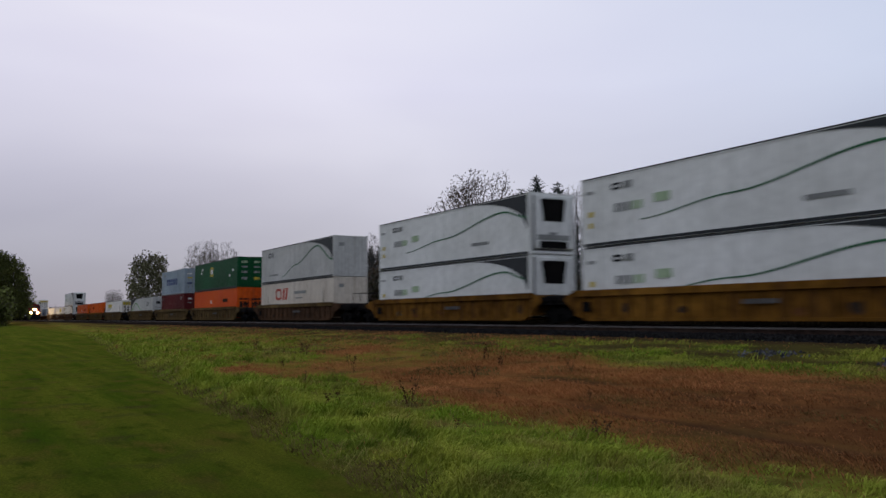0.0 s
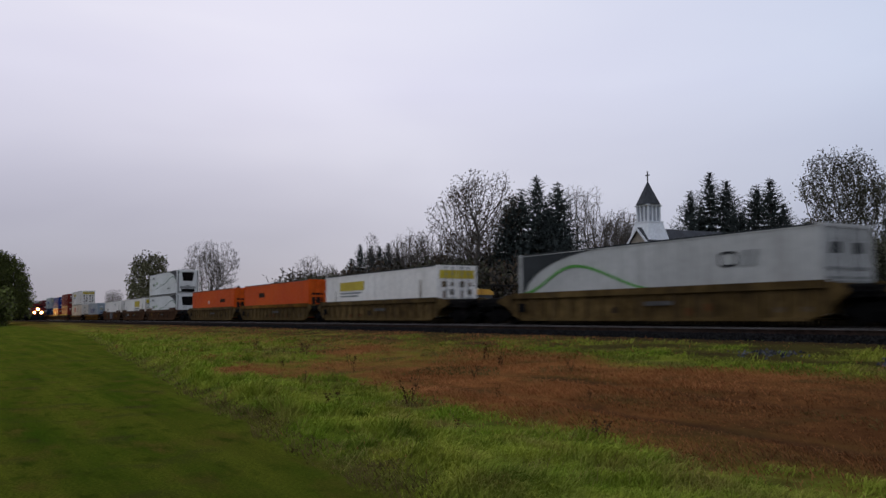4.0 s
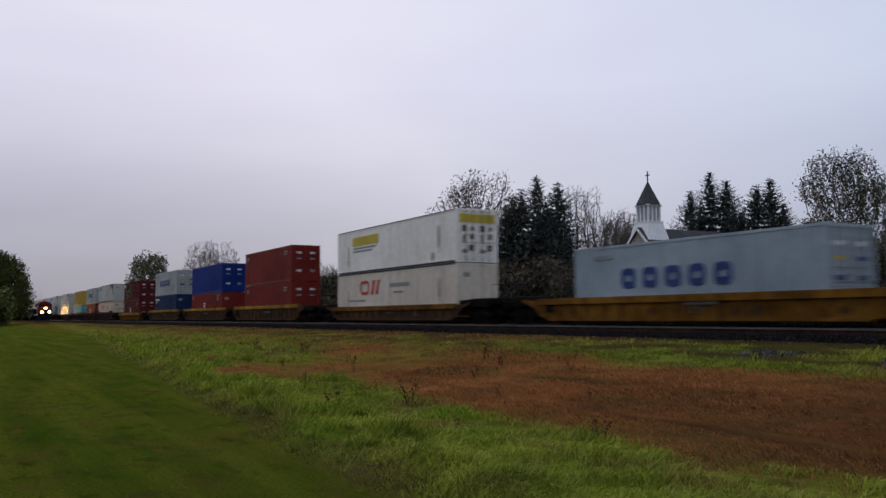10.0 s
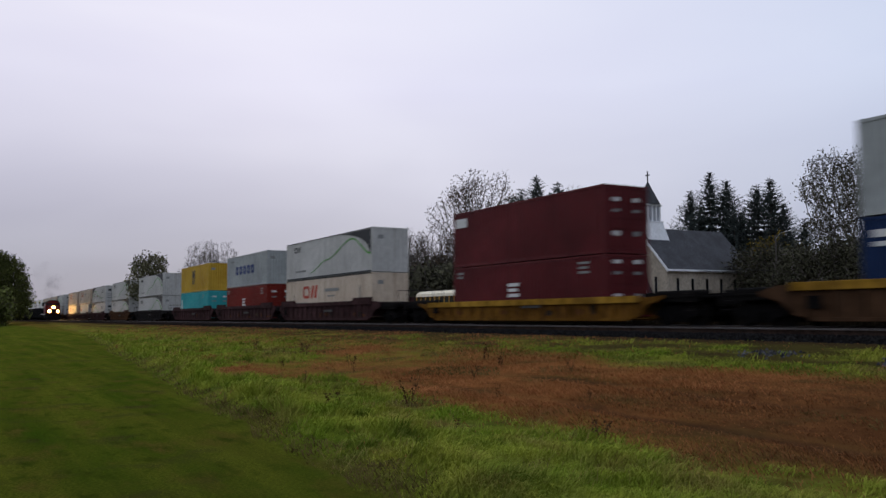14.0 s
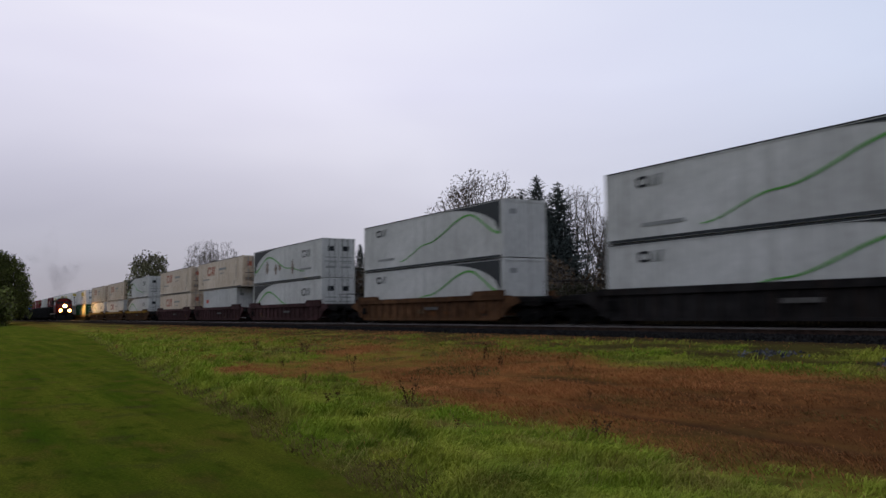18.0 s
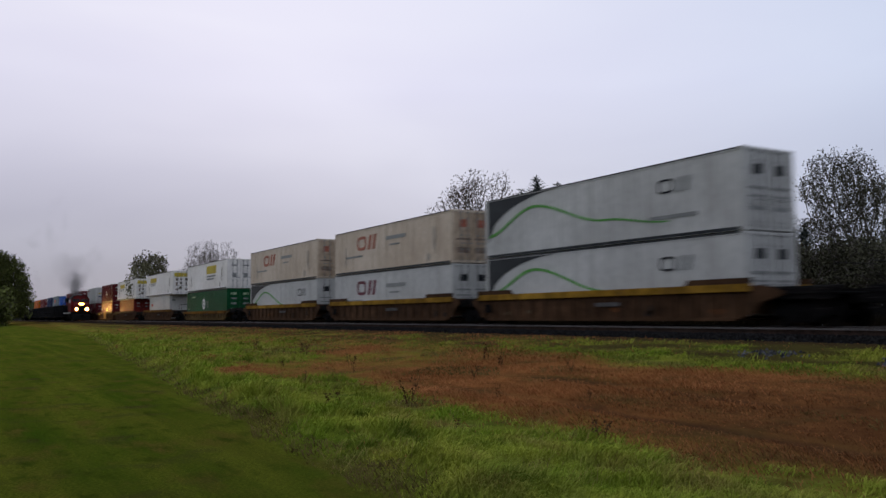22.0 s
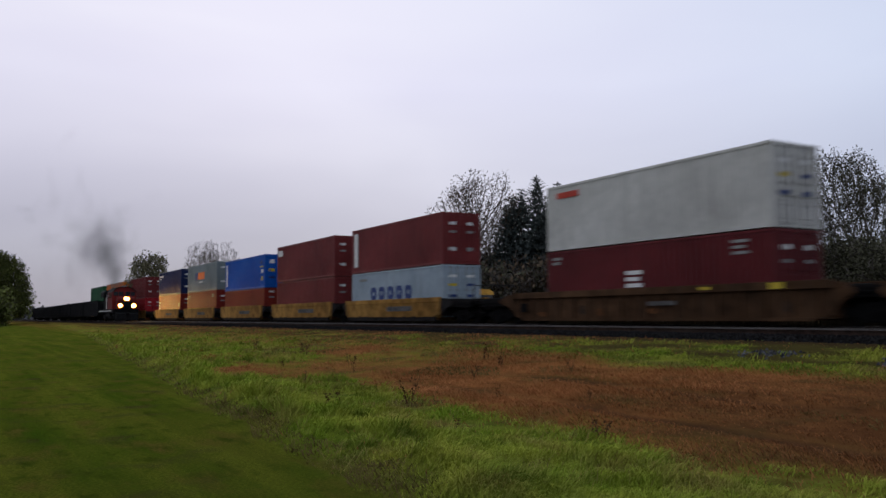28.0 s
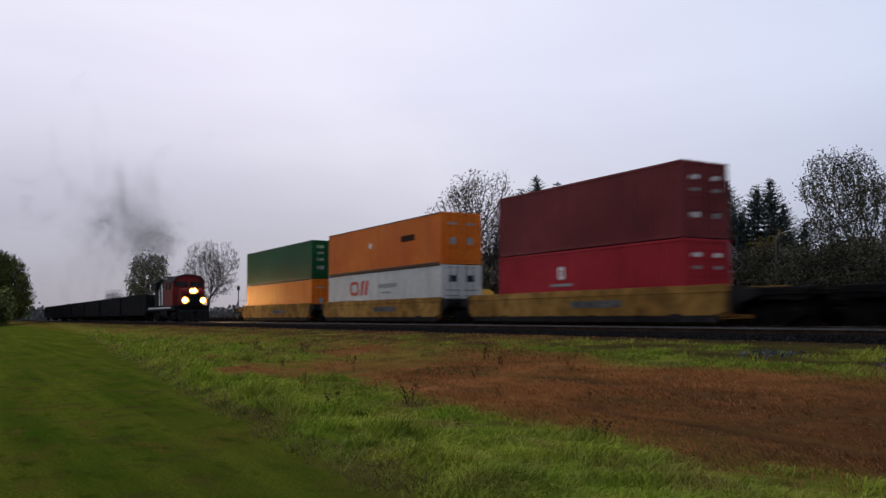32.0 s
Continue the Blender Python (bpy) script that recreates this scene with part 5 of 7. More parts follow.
def loco():
    r = thing("locomotive", "red and black diesel locomotive with lit headlamps and white stripes", "locomotive")
    fr = bmesh.new()
    bm_box(fr, -14.4, -0.4, -1.5, 1.5, 1.15, 1.55, 0.03)
    bm_box(fr, -14.5, -0.2, -1.54, 1.54, 1.50, 1.60)
    part("underframe", fr, M_LOCO_BLACK, r)
    sl = bmesh.new()
    bm_box(sl, -14.3, -3.4, -1.56, -1.50, 1.34, 1.46)
    part("sill_stripe", sl, M_DECAL_WHITE, r, "white painted sill stripe")
    nose = bmesh.new()
    bm_prism(nose, [(-2.6, 1.6), (-0.75, 1.6), (-0.65, 2.95), (-0.95, 3.2), (-2.6, 3.3)], -1.12, 1.12)
    bmesh.ops.bevel(nose, geom=nose.edges[:], offset=0.10, segments=2, affect="EDGES")
    part("nose", nose, M_LOCO_RED, r, "red short nose")
    cab = bmesh.new()
    bm_prism(cab, [(-1.55, 1.6), (-1.55, 2.5), (1.55, 2.5), (1.55, 1.6)], -6.4, -2.5, "x")
    bm_prism(cab, [(-1.56, 2.4), (-1.56, 3.9), (-1.1, 4.42), (-0.5, 4.6), (0.5, 4.6), (1.1, 4.42), (1.56, 3.9), (1.56, 2.4)], -6.4, -2.5, "x")
    part("cab", cab, M_LOCO_RED, r, "red driver's cab")
    rf_ = bmesh.new()
    bm_prism(rf_, [(-1.59, 3.9), (-1.12, 4.45), (-0.5, 4.64), (0.5, 4.64), (1.12, 4.45), (1.59, 3.9), (1.5, 3.9), (1.05, 4.38), (0.5, 4.57), (-0.5, 4.57), (-1.05, 4.38), (-1.5, 3.9)], -6.5, -2.35, "x")
    part("cab_roof", rf_, M_LOCO_BLACK, r, "black rounded cab roof")
    nf = bmesh.new()
    bm_box(nf, -0.72, -0.60, -0.72, 0.72, 1.62, 2.70, 0.03)
    part("nose_door", nf, M_LOCO_BLACK, r, "black nose front panel")
    for s in (-1, 1):
        for y0, y1 in ((0.12, 0.72), (0.8, 1.38)):
            wd = bmesh.new()
            bm_box(wd, -2.53, -2.47, s * y0 if s > 0 else -y1, s * y1 if s > 0 else -y0, 3.42, 3.95, 0.02)
            part("windscreen", wd, M_GLASS, r)
        for x in (-5.6, -4.1):
            sw = bmesh.new()
            bm_box(sw, x, x + 0.9, s * 1.545 - 0.02, s * 1.545 + 0.02, 3.15, 3.8)
            part("side_window", sw, M_GLASS, r)
    hood = bmesh.new()
    bm_prism(hood, [(-0.95, 1.6), (-0.95, 4.0), (-0.7, 4.3), (0.7, 4.3), (0.95, 4.0), (0.95, 1.6)], -13.9, -6.4, "x")
    bm_prism(hood, [(-1.4, 3.4), (-1.4, 4.1), (-1.1, 4.35), (1.1, 4.30), (1.4, 4.05), (1.4, 3.5)], -13.8, -11.2, "x")
    bm_prism(hood, [(-1.3, 3.5), (-1.3, 4.2), (-1.0, 4.4), (1.0, 4.4), (1.3, 4.2), (1.3, 3.7)], -8.4, -6.42, "x")
    for x in (-13.0, -11.8):
        bm_cyl(hood, (x, 0, 4.3), (x, 0, 4.5), 0.58, n=14)
    bm_box(hood, -10.4, -9.4, -0.4, 0.4, 4.25, 4.75, 0.03)
    part("long_hood", hood, M_LOCO_BLACK, r, "black engine hood")
    for k in range(4):
        st = bmesh.new()
        x = -7.4 - k * 1.35
        bm_prism(st, [(x, 1.7), (x + 0.62, 1.7), (x + 0.22, 3.9), (x - 0.40, 3.9)], -0.992, -0.94)
        part("stripe", st, M_DECAL_WHITE, r, "white slanting stripe")
    for k in range(4):
        dr = bmesh.new()
        x = -13.5 + k * 1.6
        bm_box(dr, x, x + 1.3, -0.975, -0.955, 1.75, 3.2)
        part("hood_door", dr, M_LOCO_BLACK, r)
    tank = bmesh.new()
    bm_prism(tank, [(-1.3, 0.75), (-1.0, 0.35), (1.0, 0.35), (1.3, 0.75), (1.3, 1.15), (-1.3, 1.15)], -9.3, -6.0, "x")
    part("fuel_tank", tank, M_LOCO_BLACK, r)
    plow = bmesh.new()
    bm_prism(plow, [(-0.55, 0.25), (0.05, 0.15), (0.0, 0.95), (-0.4, 1.15)], -1.4, 1.4)
    part("snow_plough", plow, M_LOCO_BLACK, r)
    cpl = bmesh.new()
    bm_box(cpl, -0.3, 0.55, -0.14, 0.14, 0.75, 1.05, 0.03)
    part("coupler", cpl, M_BLACK, r)
    for s in (-1, 1):
        hr = bmesh.new()
        for k in range(7):
            x = -14.2 + k * 1.2
            bm_cyl(hr, (x, s * 1.5, 1.58), (x, s * 1.5, 2.6), 0.02, n=5)
        bm_cyl(hr, (-14.2, s * 1.5, 2.6), (-7.0, s * 1.5, 2.6), 0.02, n=5)
        bm_cyl(hr, (-0.35, s * 0.4, 1.58), (-0.35, s * 0.4, 2.6), 0.02, n=5)
        bm_cyl(hr, (-0.35, s * 1.4, 1.58), (-0.35, s * 1.4, 2.6), 0.02, n=5)
        bm_cyl(hr, (-0.35, s * 0.4, 2.6), (-0.35, s * 1.4, 2.6), 0.02, n=5)
        part("handrail", hr, M_LOCO_BLACK, r)
        stp = bmesh.new()
        for z in (0.4, 0.8, 1.2):
            bm_box(stp, -1.1, -0.5, s * 1.5 - 0.15, s * 1.5 + 0.02, z, z + 0.05)
        bm_box(stp, -1.14, -1.1, s * 1.5 - 0.15, s * 1.5 + 0.02, 0.35, 1.55)
        bm_box(stp, -0.5, -0.46, s * 1.5 - 0.15, s * 1.5 + 0.02, 0.35, 1.55)
        part("step", stp, M_LOCO_BLACK, r)
        for nm, x, y, z, rad in (("ditch_light", -0.30, s * 0.86, 2.06, 0.16), ("headlight", -0.62, s * 0.13, 2.98, 0.12)):
            hs = bmesh.new()
            bm_cyl(hs, (x - 0.2, y, z), (x - 0.022, y, z), rad + 0.08, rad + 0.19, n=18)
            # open hood added to narrow the lamp's spill
            bm_cyl(hs, (x - 0.02, y, z), (x + 0.28, y, z), rad + 0.19, n=18, caps=False)
            case = part(nm, hs, M_LOCO_BLACK, r, "lit amber-white lamp in a black case")
            ln = bmesh.new()
            bm_cyl(ln, (x - 0.01, y, z), (x + 0.015, y, z), rad, n=14)
            rf = bmesh.new()
            bm_cyl(rf, (x - 0.02, y, z), (x - 0.012, y, z), rad + 0.17, n=18)
            part("lamp_halo", rf, M_LAMP_HALO, case, "amber glowing disc added for the lamp's halo")
            part("lamp_lens", ln, M_DITCH if nm == "ditch_light" else M_LAMP, case, "glowing lens")
    bh = bmesh.new()
    bm_cyl(bh, (-4.0, 0.3, 4.75), (-3.4, 0.3, 4.75), 0.05, 0.12, 8)
    bm_cyl(bh, (-4.0, -0.1, 4.75), (-3.5, -0.1, 4.75), 0.05, 0.12, 8)
    bm_box(bh, -4.1, -3.9, -0.2, 0.4, 4.55, 4.78)
    part("horn", bh, M_FITTING, r)
    for xc in (-3.3, -11.4):
        tk = bmesh.new()
        for s in (-1, 1):
            bm_prism(tk, [(-1.7, 0.45), (-1.4, 0.3), (1.4, 0.3), (1.7, 0.45), (1.7, 0.75), (0.9, 0.95), (-0.9, 0.95), (-1.7, 0.75)], s * 1.1 - 0.07, s * 1.1 + 0.07)
            for d in (-1.15, 1.15):
                bm_cyl(tk, (d, s * 1.02, 0.5), (d, s * 1.22, 0.5), 0.17, n=10)
        t_ = part("truck", tk, M_BLACK, r, "black two-axle truck")
        t_.location = (xc, 0, 0)
        for s in (-1, 1):
            for d in (-1.15, 1.15):
                wh = part("wheel", shared("wheel", wheel_mesh), None, t_)
                wh.matrix_basis = pose(d, s * 0.76, 0.46, 0, 0, 0 if s < 0 else 180) @ Matrix.Diagonal((1.1, 1, 1.1, 1))
    return r


def gondola():
    r = thing("gondola_wagon", "black open gondola wagon with ribbed steel sides and dark load", "rail wagon", "gondolas behind the locomotive")
    bd = bmesh.new()
    for s in (-1, 1):
        bm_prism(bd, [(-8.0, 1.0), (-7.5, 0.72), (7.5, 0.72), (8.0, 1.0), (8.0, 2.95), (-8.0, 2.95)], s * 1.5 - 0.03, s * 1.5 + 0.03)
        bm_box(bd, -8.02, 8.02, s * 1.5 - 0.08, s * 1.5 + 0.08, 2.92, 3.05, 0.01)
    for sx in (-1, 1):
        bm_box(bd, sx * 8.0 - 0.04, sx * 8.0 + 0.04, -1.47, 1.47, 1.0, 2.95)
    bm_box(bd, -8.0, 8.0, -1.47, 1.47, 0.95, 1.05)
    bm_box(bd, -8.4, 8.4, -0.3, 0.3, 0.72, 1.0)
    part("body", bd, M_GOND, r)
    rb = bmesh.new()
    bm_box(rb, -0.06, 0.06, -1.60, -1.53, 0.8, 2.92, 0.01)
    rib = mesh_of(rb, "rib", M_GOND)
    for k in range(12):
        part("rib", rib, M_GOND, r).location = (-7.4 + k * 1.345, 0, 0)
    ld, prev = bmesh.new(), None
    for i in range(17):
        cur = [ld.verts.new((-7.9 + i * 0.9875, y, 2.72 + 0.25 * (1 - (y / 1.45) ** 2) + 0.08 * noise.noise((i * 0.7, y, 2)))) for y in (-1.45, -0.7, 0, 0.7, 1.45)]
        if prev:
            for k in range(4):
                ld.faces.new((prev[k], cur[k], cur[k + 1], prev[k + 1]))
        prev = cur
    part("load", ld, M_COAL, r, "heaped dark load")
    for sx in (-1, 1):
        truck(r, sx * 6.3)
        cp = bmesh.new()
        bm_box(cp, min(sx * 8.3, sx * 8.7), max(sx * 8.3, sx * 8.7), -0.12, 0.12, 0.72, 0.98, 0.02)
        part("coupler", cp, M_BLACK, r)
    return r


engine = loco()
gon = gondola()
SECOND = [(engine, 0.0)] + [((gon if k == 0 else copy_thing(gon, Matrix())), -23.6 - 17.4 * k) for k in range(7)]


# ---- trees ----
M_BARK = surface("grey_brown_bark", (0.105, 0.090, 0.078), 0.9, 0, 6.0, 0.3, 0.8, (0.03, 0.03, 0.025), 0.4, True, 0.5, 8.0)
M_TWIG = surface("bare_twigs", (0.092, 0.078, 0.068), 0.9, 0, 4.0, 0.25, 0.6)
M_SPRUCE = surface("spruce_needles", (0.067, 0.078, 0.073), 0.9, 0, 1.5, 0.35, 0.25, by_object=0.15, by_island=0.3, spec=0.0)
M_LEAF = {}
for key, rgb in (("olive", (0.150, 0.145, 0.082)), ("green", (0.125, 0.140, 0.045)), ("dull", (0.066, 0.064, 0.040)), ("yellow", (0.17, 0.125, 0.02)), ("brown", (0.088, 0.064, 0.042))):
    M_LEAF[key] = surface("leaves_" + key, rgb, 0.7, 0, 1.2, 0.3, 0.2, by_island=0.4, spec=0.03)


class Tubes:
    """Tapered limbs gathered into one mesh."""

    def __init__(self):
        self.v, self.f = [], []

    def add(self, pts, radii, n):
        k0 = len(self.v)
        for i, p in enumerate(pts):
            d = (pts[min(i + 1, len(pts) - 1)] - pts[max(i - 1, 0)]).normalized()
            a = d.orthogonal().normalized()
            b = d.cross(a)
            for k in range(n):
                t = 6.2832 * k / n
                self.v.append(tuple(p + (a * math.cos(t) + b * math.sin(t)) * radii[i]))
        for i in range(len(pts) - 1):
            for k in range(n):
                q = k0 + i * n
                self.f.append((q + k, q + (k + 1) % n, q + n + (k + 1) % n, q + n + k))


def grow(rnd, tubes, tips, p, d, length, r, level, top, droop, open_=1.0):
    steps = 4 if level < 2 else 3
    pts, rad = [p.copy()], [r]
    for i in range(steps):
        d = (d + Vector((rnd.gauss(0, 1), rnd.gauss(0, 1), rnd.gauss(0, 1) * 0.6 + droop)) * (0.10 + 0.05 * level)).normalized()
        p = p + d * length / steps
        pts.append(p.copy())
        rad.append(max(0.016, r * (1 - 0.5 * (i + 1) / steps)))
    tubes.add(pts, rad, 6 if level == 0 else (4 if level < 3 else 3))
    if level >= top:
        tips.append((p, d, length))
        return
    kids = rnd.choice((3, 4)) if level else rnd.choice((5, 6))
    for k in range(kids):
        i = min(steps, max(1, round((0.35 + 0.65 * (k + 1) / kids) * steps)))
        base, bd = pts[i], (pts[i] - pts[i - 1]).normalized()
        side = bd.orthogonal().normalized()
        side.rotate(Matrix.Rotation(k * 2.4 + rnd.uniform(-0.5, 0.5), 3, bd))
        lean = (rnd.uniform(0.35, 0.85) if level else rnd.uniform(0.4, 0.8)) * open_
        grow(rnd, tubes, tips, base, (bd * (1 - lean * 0.55) + side * lean).normalized(), length * rnd.uniform(0.58, 0.78), rad[i] * rnd.uniform(0.55, 0.7), level + 1, top, droop, open_)


def leaf_mesh(rnd, tips, per_tip, size, spread, material, name):
    vs, fs = [], []
    for p, d, ln in tips:
        for _ in range(per_tip):
            c = p - d * ln * rnd.uniform(0, 1.0) + Vector((rnd.gauss(0, 1), rnd.gauss(0, 1), rnd.gauss(0, 1))) * spread
            a = Vector((rnd.gauss(0, 1), rnd.gauss(0, 1), rnd.gauss(0, 1))).normalized()
            b = a.orthogonal().normalized()
            s = size * rnd.uniform(0.6, 1.4)
            k = len(vs)
            vs += [tuple(c + a * s), tuple(c + b * s * 0.55), tuple(c - a * s), tuple(c - b * s * 0.55)]
            fs.append((k, k + 1, k + 2, k + 3))
    return raw_mesh(name, vs, fs, material)


class Skeleton:
    """Limbs that grow towards scattered points of a crown's space until all of it is reached."""

    def __init__(self, seed, stems, fork, crown, points, step=0.34, reach=3.0, near=0.46, up=0.02):
        rg = np.random.default_rng(seed)
        pts = []
        for cx, cy, cz, rx, rz, share in crown:
            d = rg.normal(size=(int(points * share), 3))
            d /= np.linalg.norm(d, axis=1)[:, None]
            pts.append(np.array((cx, cy, cz)) + d * (rg.random(len(d)) ** 0.42)[:, None] * np.array((rx, rx, rz)))
        pts = np.concatenate(pts)
        pts = pts[pts[:, 2] > 0.8]
        node, par = [], []
        for sx, sy, lx, ly in stems:
            p, last = np.array((sx, sy, -0.3)), -1
            while p[2] < fork:
                node.append(p.copy())
                par.append(last)
                last = len(node) - 1
                p = p + np.array((lx + rg.normal() * 0.07, ly + rg.normal() * 0.07, 1.0)) * step
        best = np.full(len(pts), 1e9)
        owner = np.zeros(len(pts), int)

        def meet(first):
            nonlocal best, owner
            arr = np.array(node[first:])
            for a in range(0, len(arr), 400):
                dd = np.linalg.norm(pts[:, None] - arr[None, a:a + 400], axis=2)
                j = dd.argmin(1)
                dm = dd[np.arange(len(pts)), j]
                win = dm < best
                best[win], owner[win] = dm[win], j[win] + first + a

        meet(0)
        for turn in range(150):
            if len(pts) < 8:
                break
            lim = reach if best.min() < reach else best.min() + 0.5
            on = best < lim
            pull = np.zeros((len(node), 3))
            vec = (pts[on] - np.array(node)[owner[on]]) / best[on][:, None]
            np.add.at(pull, owner[on], vec)
            first = len(node)
            for i in np.unique(owner[on]):
                d = pull[i] / (np.linalg.norm(pull[i]) + 1e-6) + rg.normal(size=3) * 0.22 + np.array((0, 0, up))
                node.append(node[i] + d / np.linalg.norm(d) * step)
                par.append(i)
            meet(first)
            keep = best > near
            pts, best, owner = pts[keep], best[keep], owner[keep]
        self.node, self.par = np.array(node), par
        self.rg = rg

    def tubes(self, tip, power=2.35):
        """Tapered tubes along the limbs, and the thin ends as (place, direction)."""
        n = len(self.node)
        rad, kids = np.zeros(n), [[] for _ in range(n)]
        for i in range(n - 1, -1, -1):
            rad[i] = max(rad[i], tip ** power) ** (1 / power) if rad[i] == 0 else rad[i] ** (1 / power)
            if self.par[i] >= 0:
                rad[self.par[i]] += rad[i] ** power
                kids[self.par[i]].append(i)
        tb, ends = Tubes(), []
        starts = [i for i in range(n) if self.par[i] < 0]
        while starts:
            i = starts.pop()
            chain = [self.par[i], i] if self.par[i] >= 0 else [i]
            while kids[i]:
                ks = sorted(kids[i], key=lambda q: -rad[q])
                starts += ks[1:]
                i = ks[0]
                chain.append(i)
            if len(chain) < 2:
                continue
            rr = [rad[c] for c in chain]
            if self.par[chain[1]] == chain[0]:
                rr[0] = min(rr[0], rr[1] * 1.15)
            tb.add([Vector(self.node[c]) for c in chain], rr, 7 if max(rr) > 0.09 else (4 if max(rr) > 0.035 else 3))
        for i in range(n):
            if rad[i] < tip * 2.6 and self.par[i] >= 0:
                ends.append((Vector(self.node[i]), Vector(self.node[i] - self.node[self.par[i]]).normalized()))
        return tb, ends


def lobes(seed, cx, cy, cz, rx, rz, count, size=0.42):
    """The space of an uneven crown: many clumps on the rim of an ellipsoid and a thin core."""
    rnd = random.Random(seed * 13 + 5)
    out = [(cx, cy, cz, rx * 0.6, rz * 0.7, 0.22)]
    for k in range(count):
        v = 1 - 1.85 * (k + 0.5) / count
        a, h = k * 2.4 + rnd.uniform(-0.5, 0.5), math.sqrt(max(0, 1 - v * v))
        q = rnd.uniform(0.50, 0.82)
        r = size * rnd.uniform(0.6, 1.2)
        out.append((cx + rx * q * h * math.cos(a), cy + rx * q * h * math.sin(a), cz + rz * q * v, rx * r, rx * r * rnd.uniform(0.8, 1.25), 1.0 / count))
    return tuple(out)


def crowned_tree(label, seed, stems, fork, crown, points, leaf=None, per_end=0.0, size=0.09, spread=0.22, twigs=2.0, tip=0.013, twig=(0.3, 0.8), tall=0.0):
    """A broad tree of that height: trunk and limbs, fine twigs, and leaves at the twig ends."""
    sk = Skeleton(seed, stems, fork, crown, points)
    tb, ends = sk.tubes(tip)
    rnd = random.Random(seed)
    vs, fs, lv, lf = [], [], [], []
    for p, d in ends:
        for _ in range(int(twigs + rnd.random())):
            q = (d * 0.7 + Vector((rnd.gauss(0, 0.6), rnd.gauss(0, 0.6), rnd.gauss(0.12, 0.5)))).normalized()
            ln, o = rnd.uniform(*twig), q.orthogonal().normalized() * tip * 0.75
            k, o2 = len(vs), q.cross(o)
            bend = Vector((rnd.gauss(0, 0.06), rnd.gauss(0, 0.06), 0.05))
            vs += [tuple(p + o), tuple(p - o * 0.5 + o2 * 0.87), tuple(p - o * 0.5 - o2 * 0.87), tuple(p + q * ln + bend)]
            fs += [(k, k + 1, k + 3), (k + 1, k + 2, k + 3), (k + 2, k, k + 3)]
            for _ in range(int(per_end + rnd.random())):
                c = p + q * ln * rnd.uniform(0.3, 1.05) + Vector((rnd.gauss(0, 1), rnd.gauss(0, 1), rnd.gauss(0, 1))) * spread
                a = Vector((rnd.gauss(0, 1), rnd.gauss(0, 1), rnd.gauss(-0.4, 0.8))).normalized()
                b, s, k2 = a.orthogonal().normalized(), size * rnd.uniform(0.6, 1.35), len(lv)
                lv += [tuple(c + a * s), tuple(c + b * s * 0.6), tuple(c - a * s), tuple(c - b * s * 0.6)]
                lf.append((k2, k2 + 1, k2 + 2, k2 + 3))
    k = tall / max(v[2] for v in vs)
    tb.v, vs, lv = ([(x, y, z * k) for x, y, z in q] for q in (tb.v, vs, lv))
    root = thing("tree", label, "tree")
    part("trunk", raw_mesh("trunk", tb.v, tb.f, M_BARK, True), None, root)
    tagged(part("twig", raw_mesh("twig", vs, fs, M_TWIG), None, root), kind="stuff")
    if lf:
        part("crown", raw_mesh("crown", lv, lf, M_LEAF[leaf]), None, root)
    return root


